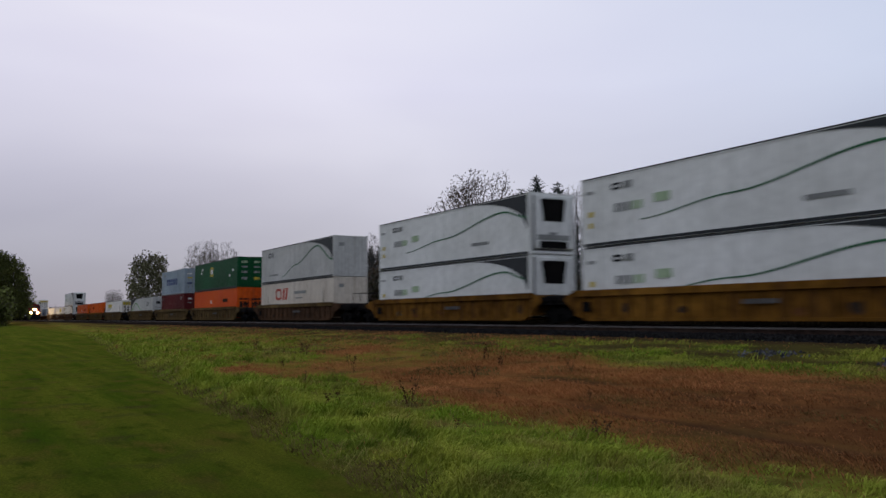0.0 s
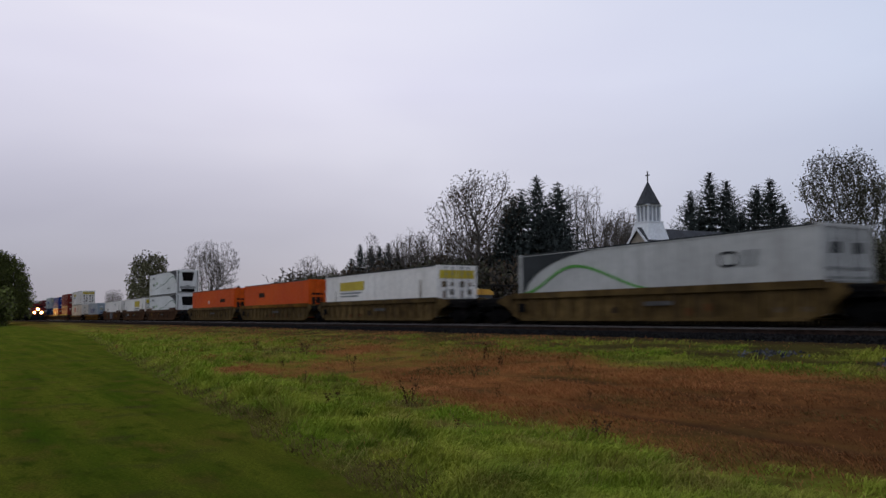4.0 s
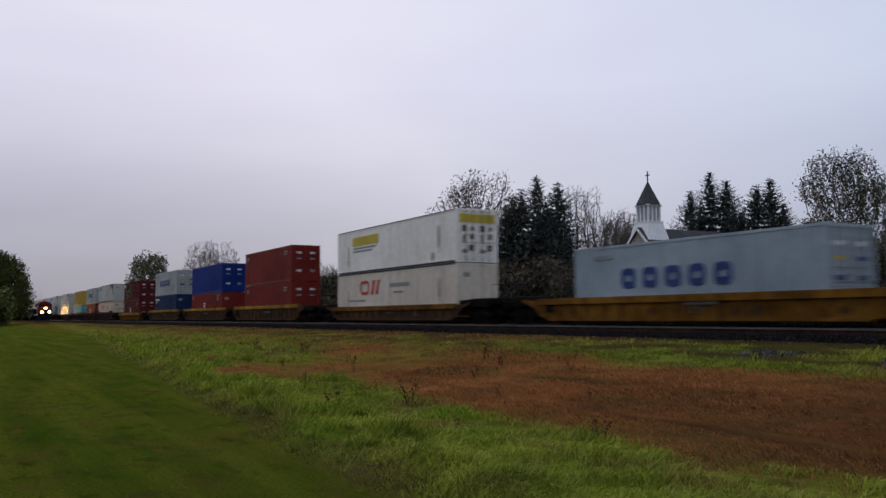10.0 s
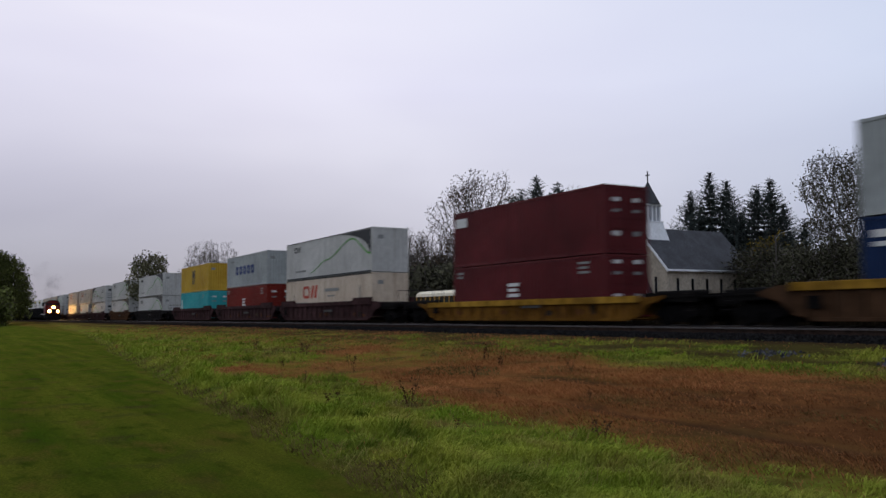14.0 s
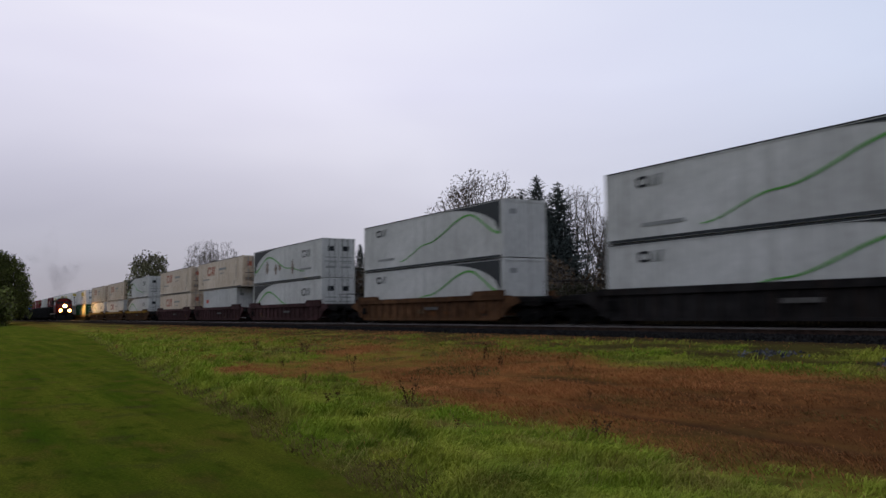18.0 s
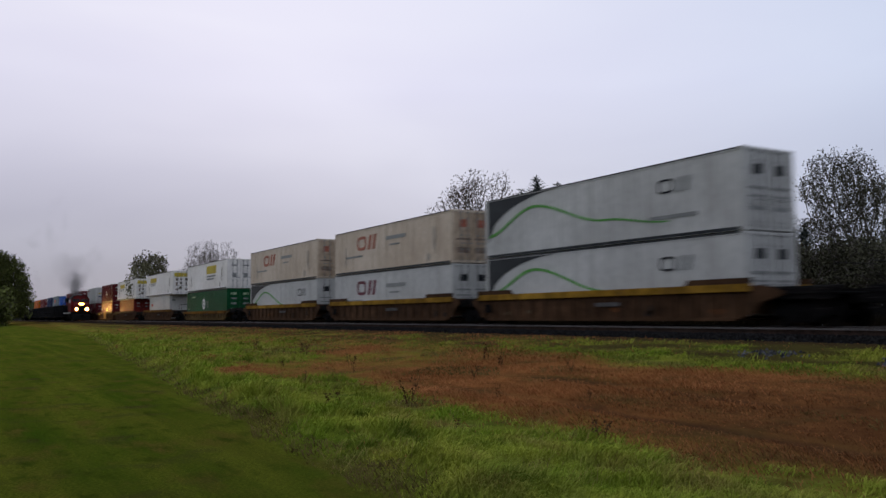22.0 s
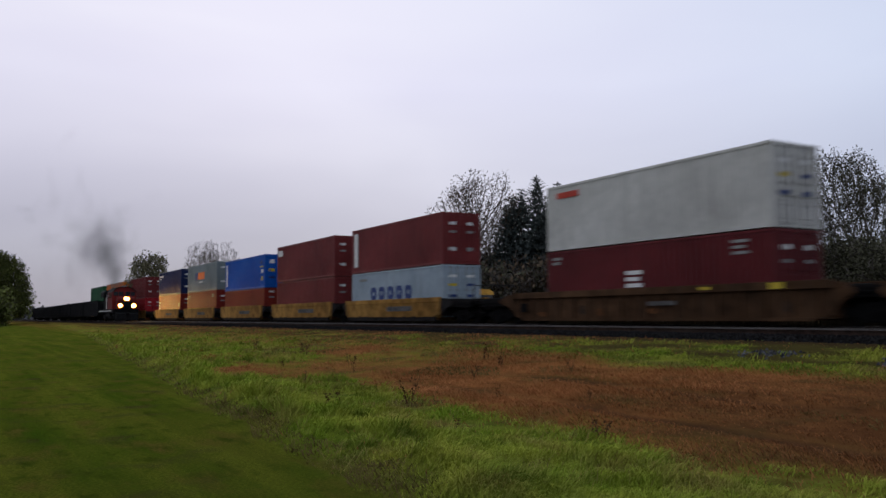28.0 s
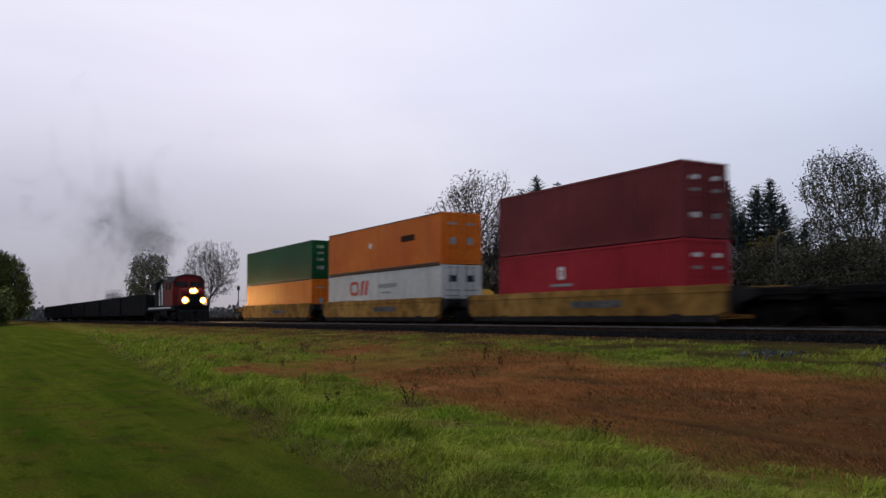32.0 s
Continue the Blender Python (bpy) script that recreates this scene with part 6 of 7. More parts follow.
def spruce(seed, height, radius):
    """A spruce: whorls of boughs that rise near the top, droop further down and sweep up at their tips, hung with sprays."""
    rnd = random.Random(seed)
    vs, fs = [], []

    def spray(a, b, wide, drop):
        """A narrow hanging spray of needles from a to b."""
        k, d = len(vs), b - a
        o = Vector((-d.y, d.x, 0)).normalized() * wide
        m = a + d * 0.5 + Vector((0, 0, -drop))
        vs.extend((tuple(a), tuple(m + o), tuple(b), tuple(m - o)))
        fs.append((k, k + 1, k + 2, k + 3))

    z, turn = height * 0.985, 0.0
    while z > height * 0.05:
        u = 1 - z / height
        reach = radius * (0.03 + 0.97 * min(1.0, u / 0.85) ** 0.95) * rnd.uniform(0.86, 1.08)
        count = 6 if u < 0.1 else (9 if u < 0.4 else 12)
        turn += 0.6
        for b in range(count):
            az = turn + 6.283 * b / count + rnd.uniform(-0.3, 0.3)
            d = Vector((math.cos(az), math.sin(az), 0))
            sd = Vector((-d.y, d.x, 0))
            ln = reach * rnd.choice((0.75, 0.88, 0.95, 1.0, 1.12)) + 0.10
            slope = 0.42 - 2.0 * min(u, 0.5) + rnd.uniform(-0.12, 0.12)
            zb = z + rnd.uniform(-0.16, 0.16)
            seg = max(3, int(ln / 0.24))
            old = Vector((0, 0, zb))
            for i in range(1, seg + 1):
                t_ = i / seg
                c = d * ln * t_ + Vector((0, 0, zb + ln * (slope * 0.55 * t_ + (0.30 * min(1, u * 4)) * t_ ** 3)))
                spray(old, c + (c - old) * 0.5, 0.06 + 0.05 * (1 - t_), 0.03)
                wd = (0.16 + 0.62 * (1 - t_) * min(1.0, ln / 2.6)) * rnd.uniform(0.7, 1.25)
                for s in (-1, 1):
                    tip = c + sd * s * wd * 0.75 + d * wd * 0.62 + Vector((0, 0, -wd * rnd.uniform(0.05, 0.5)))
                    spray(c, tip, 0.04 + 0.09 * wd, 0.04 + 0.06 * wd)
                if rnd.random() < 0.75 * min(1.0, u * 3):
                    spray(c, c + d * 0.10 + sd * rnd.uniform(-0.15, 0.15) + Vector((0, 0, -rnd.uniform(0.18, 0.5))), 0.09, 0.0)
                old = c
        for q in range(int(24 * min(1, reach / 1.2))):
            az, rr = rnd.uniform(0, 6.283), reach * rnd.uniform(0.03, 0.5)
            c = Vector((math.cos(az) * rr, math.sin(az) * rr, z + rnd.uniform(-0.5, 0.1)))
            spray(c, c + Vector((rnd.gauss(0, 0.3), rnd.gauss(0, 0.3), -0.32)), 0.16, 0.05)
        z -= (0.34 + 0.24 * min(1.0, 3.0 * u)) * rnd.uniform(0.85, 1.15)
    spray(Vector((0, 0, height * 0.94)), Vector((0.02, 0, height * 1.015)), 0.05, 0)
    root = thing("spruce_tree", "tall dark green spruce with drooping boughs behind the tracks", "tree", "spruces behind the tracks")
    tb = Tubes()
    tb.add([Vector((0, 0, -0.3)), Vector((0, 0, height * 0.5)), Vector((0, 0, height))], [0.24, 0.14, 0.02], 7)
    part("trunk", raw_mesh("trunk", tb.v, tb.f, M_BARK, True), None, root)
    part("crown", raw_mesh("crown", vs, fs, M_SPRUCE), None, root)
    return root


def shrub(seed, height, leaf, label, leaves=7, size=0.11, spread=0.16):
    rnd = random.Random(seed)
    tubes, tips = Tubes(), []
    for s in range(7):
        a = s * 0.9 + rnd.uniform(-0.3, 0.3)
        grow(rnd, tubes, tips, Vector((0.3 * math.cos(a), 0.3 * math.sin(a), -0.1)), Vector((0.5 * math.cos(a), 0.5 * math.sin(a), 1)).normalized(), 1.2, 0.05, 1, 4, 0.05)
    k = height / max(v[2] for v in tubes.v)
    root = thing("shrub", label, "shrub", "brush beside the tracks")
    part("stem", raw_mesh("stem", [(x * k, y * k, z * k) for x, y, z in tubes.v], tubes.f, M_TWIG), None, root)
    part("crown", leaf_mesh(rnd, [(p * k, d, ln * k) for p, d, ln in tips], leaves, size, spread, M_LEAF[leaf], "crown"), None, root)
    return root


def place_copies(proto, spots, base):
    """Sets proto at the first spot and copies at the others; a spot is (x, y, height, turn)."""
    for k, (x, y, h, turn) in enumerate(spots):
        m = pose(x, y, ground_z(x, y), 0, 0, turn) @ Matrix.Diagonal((h / base * (1 + 0.08 * math.sin(turn)), h / base * (1 + 0.08 * math.sin(turn)), h / base, 1))
        if k == 0:
            last = proto
            proto.matrix_basis = m
        else:
            copy_thing(proto, m)


# the spruces, in four growths
place_copies(spruce(1, 18, 7.3), [(-84.0, 61.4, 17.8, 10), (-87.4, 94.8, 21.7, 200), (-114.0, 51.4, 11.5, 80), (-80.6, 99.5, 20.1, 310), (-88.9, 61.3, 16.0, 140), (-117.3, 56.1, 11.6, 70)], 18)
place_copies(spruce(2, 18, 7.8), [(-84.0, 64.6, 17.2, 40), (-87.1, 97.9, 21.3, 120), (-116.0, 54.1, 11.9, 20), (-83.3, 99.8, 20.2, 260), (-78.1, 98.9, 16.7, 80), (-86.6, 67.8, 13.2, 100)], 18)
place_copies(spruce(3, 17, 7.0), [(-82.6, 58.1, 15.7, 70), (-87.3, 90.8, 19.8, 10), (-111.3, 54.7, 12.3, 250), (-91.1, 96.9, 18.2, 150), (-86.5, 64.6, 15.9, 20), (-74.5, 98.5, 14.5, 45)], 17)
place_copies(spruce(4, 16, 7.1), [(-82.8, 56.1, 13.9, 300), (-86.9, 100.7, 18.3, 60), (-115.4, 50.6, 10.7, 190), (-83.7, 95.5, 18.0, 30), (-80.5, 61.0, 14.4, 90), (-65.3, 82.2, 11.3, 15), (-113.4, 57.2, 12.4, 33)], 16)

# the tall thinly leaved tree and its bare neighbours
place_copies(crowned_tree("tall half-bare tree with sparse brown leaves", 15, ((-0.4, -0.5, -0.10, -0.05), (0.4, 0.6, 0.06, 0.16)), 4.2,
                          lobes(15, -0.5, -0.8, 11.2, 6.3, 5.9, 22, 0.30), 3400, "brown", 1.3, 0.10, 0.10, 1.2, 0.019, (0.2, 0.6), tall=18.1), [(-84.5, 53.6, 18.1, 0)], 18.1)
place_copies(crowned_tree("bare slender tree with fine grey twigs", 23, ((-0.3, 0.1, -0.05, 0.0), (0.4, 0.2, 0.05, 0.05), (0.0, -0.4, 0.0, -0.07)), 5.0,
                          lobes(23, 0, 0, 10.2, 2.1, 5.8, 9, 0.5), 900, "brown", 0.2, 0.07, 0.1, 1.6, 0.018, (0.3, 0.9), tall=15.8),
             [(-87.1, 70.4, 18.0, 0), (-87.7, 72.9, 16.0, 80), (-91.0, 72.0, 16.6, 160), (-110.5, 51.8, 11.6, 220), (-90.0, 74.5, 14.0, 30)], 15.8)
place_copies(crowned_tree("bushy bare tree with a few brown leaves", 31, ((-0.5, 0, -0.12, 0.0), (0.5, 0.2, 0.12, 0.06), (0.1, -0.5, 0.0, -0.15)), 1.8,
                          lobes(31, 0, 0, 7.4, 3.6, 4.8, 12, 0.42), 1700, "brown", 0.5, 0.08, 0.12, 1.6, 0.017, (0.25, 0.75), tall=12.2),
             [(-83.0, 72.2, 14.0, 0), (-83.2, 75.0, 12.5, 90), (-98.6, 53.2, 11.0, 200), (-104.9, 54.0, 11.0, 140), (-100.8, 57.5, 12.0, 300), (-80.0, 70.0, 11.0, 50), (-107.5, 57.0, 10.4, 250), (-78.5, 71.5, 10.6, 10), (-96.0, 57.5, 11.0, 100), (-141.9, 54.0, 10.4, 20), (-93.5, 55.0, 10.4, 170), (-90.5, 56.5, 10.8, 215), (-101.5, 53.5, 10.2, 330), (-95.0, 60.5, 12.0, 60), (-85.5, 77.0, 13.0, 120), (-81.0, 75.5, 11.8, 275), (-88.0, 76.5, 13.4, 5)], 12.2)
place_copies(crowned_tree("round-crowned tree with fine twigs and few leaves", 47, ((0, 0, 0.0, 0.02),), 2.4,
                          lobes(47, 0.1, 0.3, 7.6, 4.9, 5.2, 18, 0.36), 3600, "dull", 0.9, 0.075, 0.12, 2.6, 0.018, (0.25, 0.7), tall=12.8), [(-130.8, 33.5, 12.8, 0), (-131.6, 53.4, 9.6, 100), (-237.3, 36.1, 8.5, 30)], 12.8)
place_copies(crowned_tree("small tree with olive brown leaves", 52, ((0, 0, 0.0, 0.0), (0.2, 0.3, 0.05, 0.10)), 1.6,
                          lobes(52, -0.2, -0.3, 5.3, 3.6, 5.1, 16, 0.32), 1900, "olive", 3.6, 0.17, 0.2, 1.8, 0.014, (0.25, 0.7), tall=10.6), [(-135.5, 26.4, 10.7, 0)], 10.6)
# the large leafy tree beyond the church, a yellowing one and the trees at the edge of the lawn
place_copies(crowned_tree("large broad tree with thinning dull brown-green leaves", 61, ((0, 0, 0.0, 0.0), (0.5, 0.3, 0.14, 0.08)), 4.0,
                          lobes(61, -0.3, -0.5, 12.0, 5.9, 7.0, 20, 0.36), 3600, "dull", 3.0, 0.112, 0.20, 1.6, 0.018, (0.25, 0.7), tall=19.3), [(-58.9, 86.9, 19.3, 0)], 19.3)
place_copies(crowned_tree("small tree with yellowing autumn leaves", 63, ((0, 0, 0.0, 0.0), (0.4, 0.2, 0.1, 0.0)), 1.6,
                          lobes(63, 0, 0, 6.2, 3.2, 4.8, 11, 0.4), 1000, "yellow", 2.2, 0.14, 0.22, 1.6, 0.014, tall=11.0), [(-70.5, 87.0, 11.3, 0), (-66.5, 84.0, 8.0, 100)], 11.0)
place_copies(crowned_tree("leafy dark green tree at the edge of the lawn", 71, ((0, 0, 0.0, 0.0), (0.6, 0.4, 0.16, 0.1), (-0.5, 0.5, -0.15, 0.1)), 1.5,
                          lobes(71, 0, 0, 8.2, 6.8, 7.4, 22, 0.36) + ((0, 0, 4.0, 5.6, 4.0, 0.35),), 2700, "green", 5.0, 0.20, 0.28, 1.8, 0.016, tall=15.7), [(-197.5, 7.6, 15.8, 0), (-206, 0.5, 15.0, 120), (-190, -6.0, 15.5, 240)], 15.7)

# brush under the trees
brush = shrub(5, 3.2, "dull", "dense dark brush behind the tracks", 9, 0.13)
brown_brush = shrub(6, 3.2, "brown", "tangled brown brush behind the tracks", 3, 0.10)
rnd_b = random.Random(3)
spots, spots_b = [], []
for row, (dist, n) in enumerate(((47, 34), (53, 30), (59, 28))):
    for k in range(n):
        x = -56 - k * 3.0 + rnd_b.uniform(-1, 1)
        y = dist + rnd_b.uniform(-2, 2) + (9 if x > -78 else 0)
        if 37 < math.degrees(math.atan2(-x, y)) < 50.5 or math.degrees(math.atan2(-x, y)) > 70.5:
            continue
        if abs(x + 68.4) < 9 and y < 45:
            continue
        (spots_b if rnd_b.random() < 0.45 else spots).append((x, y, rnd_b.uniform(3.0, 5.6) + row * 0.8, rnd_b.uniform(0, 360)))
for k in range(16):
    spots.append((-52 - k * 2.6 + rnd_b.uniform(-1, 1), 90 + rnd_b.uniform(-3, 8), rnd_b.uniform(4.5, 8.0), rnd_b.uniform(0, 360)))
place_copies(brush, spots, 3.2)
place_copies(shrub(9, 8.6, "dull", "tall dark hedge bush beyond the church", 30, 0.14, 0.42), [(-57.5, 74.4, 8.2, 202), (-60.2, 79.9, 7.9, 34), (-55.6, 75.8, 8.4, 148), (-54.7, 76.4, 8.0, 274), (-57.2, 82.0, 8.2, 88), (-52.9, 77.7, 8.1, 13), (-59.7, 90.0, 9.2, 139), (-51.0, 78.9, 7.9, 148), (-57.6, 91.4, 9.3, 190), (-49.2, 80.1, 9.3, 172), (-55.5, 92.6, 8.4, 127), (-47.4, 81.2, 8.1, 143)], 8.6)
place_copies(brown_brush, spots_b, 3.2)
leafy = shrub(8, 3.0, "green", "green bush at the edge of the lawn", 9, 0.14)
place_copies(leafy, [(-186, 5.4, 5.0, 0), (-200, 7.0, 4.8, 90), (-182, 1.6, 6.0, 300), (-178, 3.6, 4.6, 30), (-184, -4.4, 6.0, 10)], 3.0)

# far woods on the horizon; the furthest have haze mixed into their grey
M_WOODS = surface("bare_woods_haze_tint", (0.13, 0.128, 0.132), 1.0, 0, 0.05, 0.25, 0.02, by_island=0.25, spec=0.0)


def woods(name, seed, count, spot, flakes, material, label):
    """Many small trees as loose clumps of leaf and twig patches, in one mesh."""
    rnd, vs, fs = random.Random(seed), [], []
    for _ in range(count):
        x, y, h, s_ = spot(rnd)
        z0 = 0.6
        for q in range(flakes):
            u = rnd.random()
            r = s_ * math.sin(math.pi * (0.15 + 0.8 * u)) * math.sqrt(rnd.random())
            a = rnd.uniform(0, 6.283)
            c = Vector((x + r * math.cos(a), y + r * math.sin(a), z0 + h * (0.1 + 0.9 * u) * rnd.uniform(0.9, 1.05)))
            n_ = Vector((rnd.gauss(0, 0.6), rnd.gauss(0, 0.6), rnd.gauss(0, 1))).normalized() * s_ * rnd.uniform(0.10, 0.32)
            o_ = n_.orthogonal() * rnd.uniform(0.4, 0.9)
            k = len(vs)
            vs += [tuple(c + n_), tuple(c + o_), tuple(c - n_), tuple(c - o_)]
            fs.append((k, k + 1, k + 2, k + 3))
    tagged(new(name, raw_mesh(name, vs, fs, material)), label, "woods", kind="stuff")


def misty_spot(rnd):
    x = -rnd.uniform(430, 720)
    y = rnd.uniform(16, 0.34 * -x)
    return x, y, rnd.uniform(2.5, 9.5) * (0.75 + 0.35 * noise.noise((x * 0.01, y * 0.03, 1.0))), rnd.uniform(1.5, 3.4)


def low_spot(rnd):
    x = rnd.uniform(-900, -150)
    y = 110 + rnd.uniform(0, 60) + max(0, (-x - 300)) * 0.10
    if x < -330 and rnd.random() < 0.5:
        y = rnd.uniform(32, 60) - x * 0.03
    return x, y, rnd.uniform(1.5, 7.5) * (0.6 + 0.4 * math.sin(x * 0.07) ** 2), rnd.uniform(1.0, 2.4)


woods("distant_woods", 19, 1700, misty_spot, 26, M_WOODS, "bare woods far down the line, haze mixed into their grey")
woods("far_woods", 9, 2600, low_spot, 20, M_LEAF["dull"], "low grey-green woods along the horizon")


# ---- church behind the tracks ----
M_STUCCO = surface("beige_stone_wall", (0.385, 0.335, 0.265), 0.9, 0, 4.0, 0.2, 0.6, (0.20, 0.17, 0.13), 0.35, False, 0.4, 9.0)
M_SLATE = surface("dark_shingle_roof", (0.045, 0.047, 0.055), 0.85, 0, 7.0, 0.3, 0.8, (0.03, 0.03, 0.032), 0.4, False, 0.4, 14.0)
M_TRIM = surface("white_painted_wood", (0.74, 0.75, 0.76), 0.6, 0, 5.0, 0.08, 1.0, (0.5, 0.5, 0.48), 0.3)
M_PANE = surface("dark_window_glass", (0.018, 0.02, 0.024), 0.12, 0, 3.0, 0.05, spec=0.6)
CX0, CX1, CY0, CY1, CZ, EAVE, APEX = -70.3, -62.5, 61.5, 73.4, 0.7, 6.40, 10.55
CXM = (CX0 + CX1) / 2


def church():
    r = thing("church", "small beige church with dark roof and white belfry", "church", m=pose(0, 0, 0))
    b = bmesh.new()
    bm_prism(b, [(CX0, CZ), (CX1, CZ), (CX1, EAVE), (CXM, APEX - 0.15), (CX0, EAVE)], CY0, CY0 + 0.3)
    part("front_wall", b, M_STUCCO, r, "beige gabled front wall")
    b = bmesh.new()
    bm_prism(b, [(CX0, CZ), (CX1, CZ), (CX1, EAVE), (CXM, APEX - 0.15), (CX0, EAVE)], CY1 - 0.3, CY1)
    part("rear_wall", b, M_STUCCO, r)
    for x0, x1 in ((CX0, CX0 + 0.3), (CX1 - 0.3, CX1)):
        b = bmesh.new()
        bm_box(b, x0, x1, CY0 + 0.3, CY1 - 0.3, CZ, EAVE)
        part("side_wall", b, M_STUCCO, r)
    slope = (APEX - EAVE) / (CX1 - CXM)
    for s in (-1, 1):
        b = bmesh.new()
        xe = CXM + s * (CX1 - CXM + 0.35)
        ze = APEX - slope * (CX1 - CXM + 0.35)
        bm_prism(b, [(CXM, APEX), (xe, ze), (xe, ze - 0.16), (CXM, APEX - 0.2)], CY0 - 0.25, CY1 + 0.25)
        part("roof", b, M_SLATE, r, "dark shingled roof slope")
        b = bmesh.new()
        bm_prism(b, [(CXM, APEX + 0.03), (xe + s * 0.03, ze), (xe + s * 0.03, ze - 0.30), (CXM, APEX - 0.30)], CY0 - 0.33, CY0 - 0.255)
        part("rake_board", b, M_TRIM, r, "white gable trim board")
        b = bmesh.new()
        bm_box(b, min(xe, xe + s * 0.12), max(xe, xe + s * 0.12), CY0 - 0.25, CY1 + 0.25, ze - 0.22, ze - 0.02)
        part("eave_gutter", b, M_TRIM, r, "white eaves board")
    # narrow side windows and tall front windows
    for k in range(5):
        y = CY0 + 1.4 + k * 2.05
        fr = bmesh.new()
        for z0, z1, y0, y1 in ((2.2, 5.2, y - 0.24, y - 0.20), (2.2, 5.2, y + 0.20, y + 0.24), (5.12, 5.2, y - 0.20, y + 0.20), (2.12, 2.2, y - 0.28, y + 0.28)):
            bm_box(fr, CX1 - 0.02, CX1 + 0.06, y0, y1, z0, z1)
        w = part("window", fr, M_STUCCO, r, "narrow dark church window")
        gl = bmesh.new()
        bm_box(gl, CX1 - 0.01, CX1 + 0.012, y - 0.20, y + 0.20, 2.2, 5.12)
        part("pane", gl, M_PANE, w)
    for x, z0, z1, hw in ((CXM + 0.55, 4.0, 7.4, 0.17), (CXM - 2.2, 3.2, 5.4, 0.2), (CXM + 2.35, 2.8, 5.4, 0.2)):
        fr = bmesh.new()
        for x0, x1, za, zb in ((x - hw - 0.08, x - hw, z0, z1), (x + hw, x + hw + 0.08, z0, z1), (x - hw, x + hw, z1 - 0.08, z1)):
            bm_box(fr, x0, x1, CY0 - 0.05, CY0 + 0.02, za, zb)
        w = part("window", fr, M_STUCCO, r, "narrow dark church window")
        gl = bmesh.new()
        bm_box(gl, x - hw, x + hw, CY0 - 0.012, CY0 + 0.01, z0, z1 - 0.08)
        part("pane", gl, M_PANE, w)
    rw = bmesh.new()
    bm_cyl(rw, (CXM + 0.15, CY0 + 0.01, 8.3), (CXM + 0.15, CY0 - 0.03, 8.3), 0.42, n=20)
    part("round_window", rw, M_SLATE, r, "dark round gable window")
    # porch
    xm = CXM + 0.65
    pb = bmesh.new()
    bm_prism(pb, [(xm - 1.2, CZ), (xm + 1.2, CZ), (xm + 1.2, 3.7), (xm, 5.75), (xm - 1.2, 3.7)], CY0 - 0.7, CY0 - 0.002)
    porch = part("porch", pb, M_TRIM, r, "shallow gabled entrance porch")
    for s in (-1, 1):
        b = bmesh.new()
        bm_prism(b, [(xm, 5.9), (xm + s * 1.42, 3.45), (xm + s * 1.42, 3.30), (xm, 5.72)], CY0 - 0.8, CY0 - 0.02)
        part("porch_roof", b, M_SLATE, porch)
        b = bmesh.new()
        bm_prism(b, [(xm, 6.0), (xm + s * 1.50, 3.40), (xm + s * 1.50, 2.98), (xm, 5.45)], CY0 - 0.88, CY0 - 0.804)
        part("porch_trim", b, M_TRIM, porch, "white porch trim board")
    b = bmesh.new()
    bm_box(b, xm - 0.65, xm + 0.65, CY0 - 0.76, CY0 - 0.70, CZ, 3.0, 0.01)
    part("door", b, M_TRIM, porch, "white double door")
    # belfry
    tx, ty = CXM - 0.2, CY0 + 1.6
    b = bmesh.new()
    low, high = [(-1.62, -1.62), (1.62, -1.62), (1.62, 1.62), (-1.62, 1.62)], [(-1.02, -1.02), (1.02, -1.02), (1.02, 1.02), (-1.02, 1.02)]
    va = [b.verts.new((tx + x, ty + y, 8.55)) for x, y in low]
    vb = [b.verts.new((tx + x, ty + y, 9.55)) for x, y in [(q[0] * 0.86, q[1] * 0.86) for q in low]]
    vc = [b.verts.new((tx + x, ty + y, 11.10)) for x, y in high]
    for p, q in ((va, vb), (vb, vc)):
        for k in range(4):
            b.faces.new((p[k], p[(k + 1) % 4], q[(k + 1) % 4], q[k]))
    b.faces.new(vc), b.faces.new(va[::-1])
    tower = part("tower_base", b, M_TRIM, r, "white flared belfry base")
    b = bmesh.new()
    bm_box(b, tx - 1.08, tx + 1.08, ty - 1.08, ty + 1.08, 11.07, 11.21)
    part("ledge", b, M_TRIM, tower)
    core = bmesh.new()
    bm_box(core, tx - 0.76, tx + 0.76, ty - 0.76, ty + 0.76, 11.21, 12.80)
    bel = part("belfry", core, surface("grey_louvre_boards", (0.36, 0.37, 0.40), 0.8, 0, 6.0, 0.15), r, "grey louvred belfry with white posts")
    for x in (-1, -0.33, 0.33, 1):
        for side in range(4):
            if side in (1, 3) and abs(x) == 1:
                continue
            b = bmesh.new()
            px, py = ((tx + x * 0.80, ty - 0.80), (tx + 0.80, ty + x * 0.80), (tx + x * 0.80, ty + 0.80), (tx - 0.80, ty + x * 0.80))[side]
            bm_box(b, px - 0.09, px + 0.09, py - 0.09, py + 0.09, 11.21, 12.80)
            part("post", b, M_TRIM, bel, "white belfry post")
    b = bmesh.new()
    bm_box(b, tx - 1.02, tx + 1.02, ty - 1.02, ty + 1.02, 12.80, 12.97, 0.03)
    part("cornice", b, M_TRIM, r)
    b = bmesh.new()
    bmesh.ops.create_cone(b, cap_ends=True, segments=8, radius1=1.36, radius2=0.04, depth=2.5, matrix=Matrix.Translation((tx, ty, 14.22)) @ Matrix.Rotation(radians(22.5), 4, "Z"))
    part("spire", b, M_SLATE, r, "dark pointed spire")
    b = bmesh.new()
    bm_box(b, tx - 0.045, tx + 0.045, ty - 0.045, ty + 0.045, 15.35, 16.60)
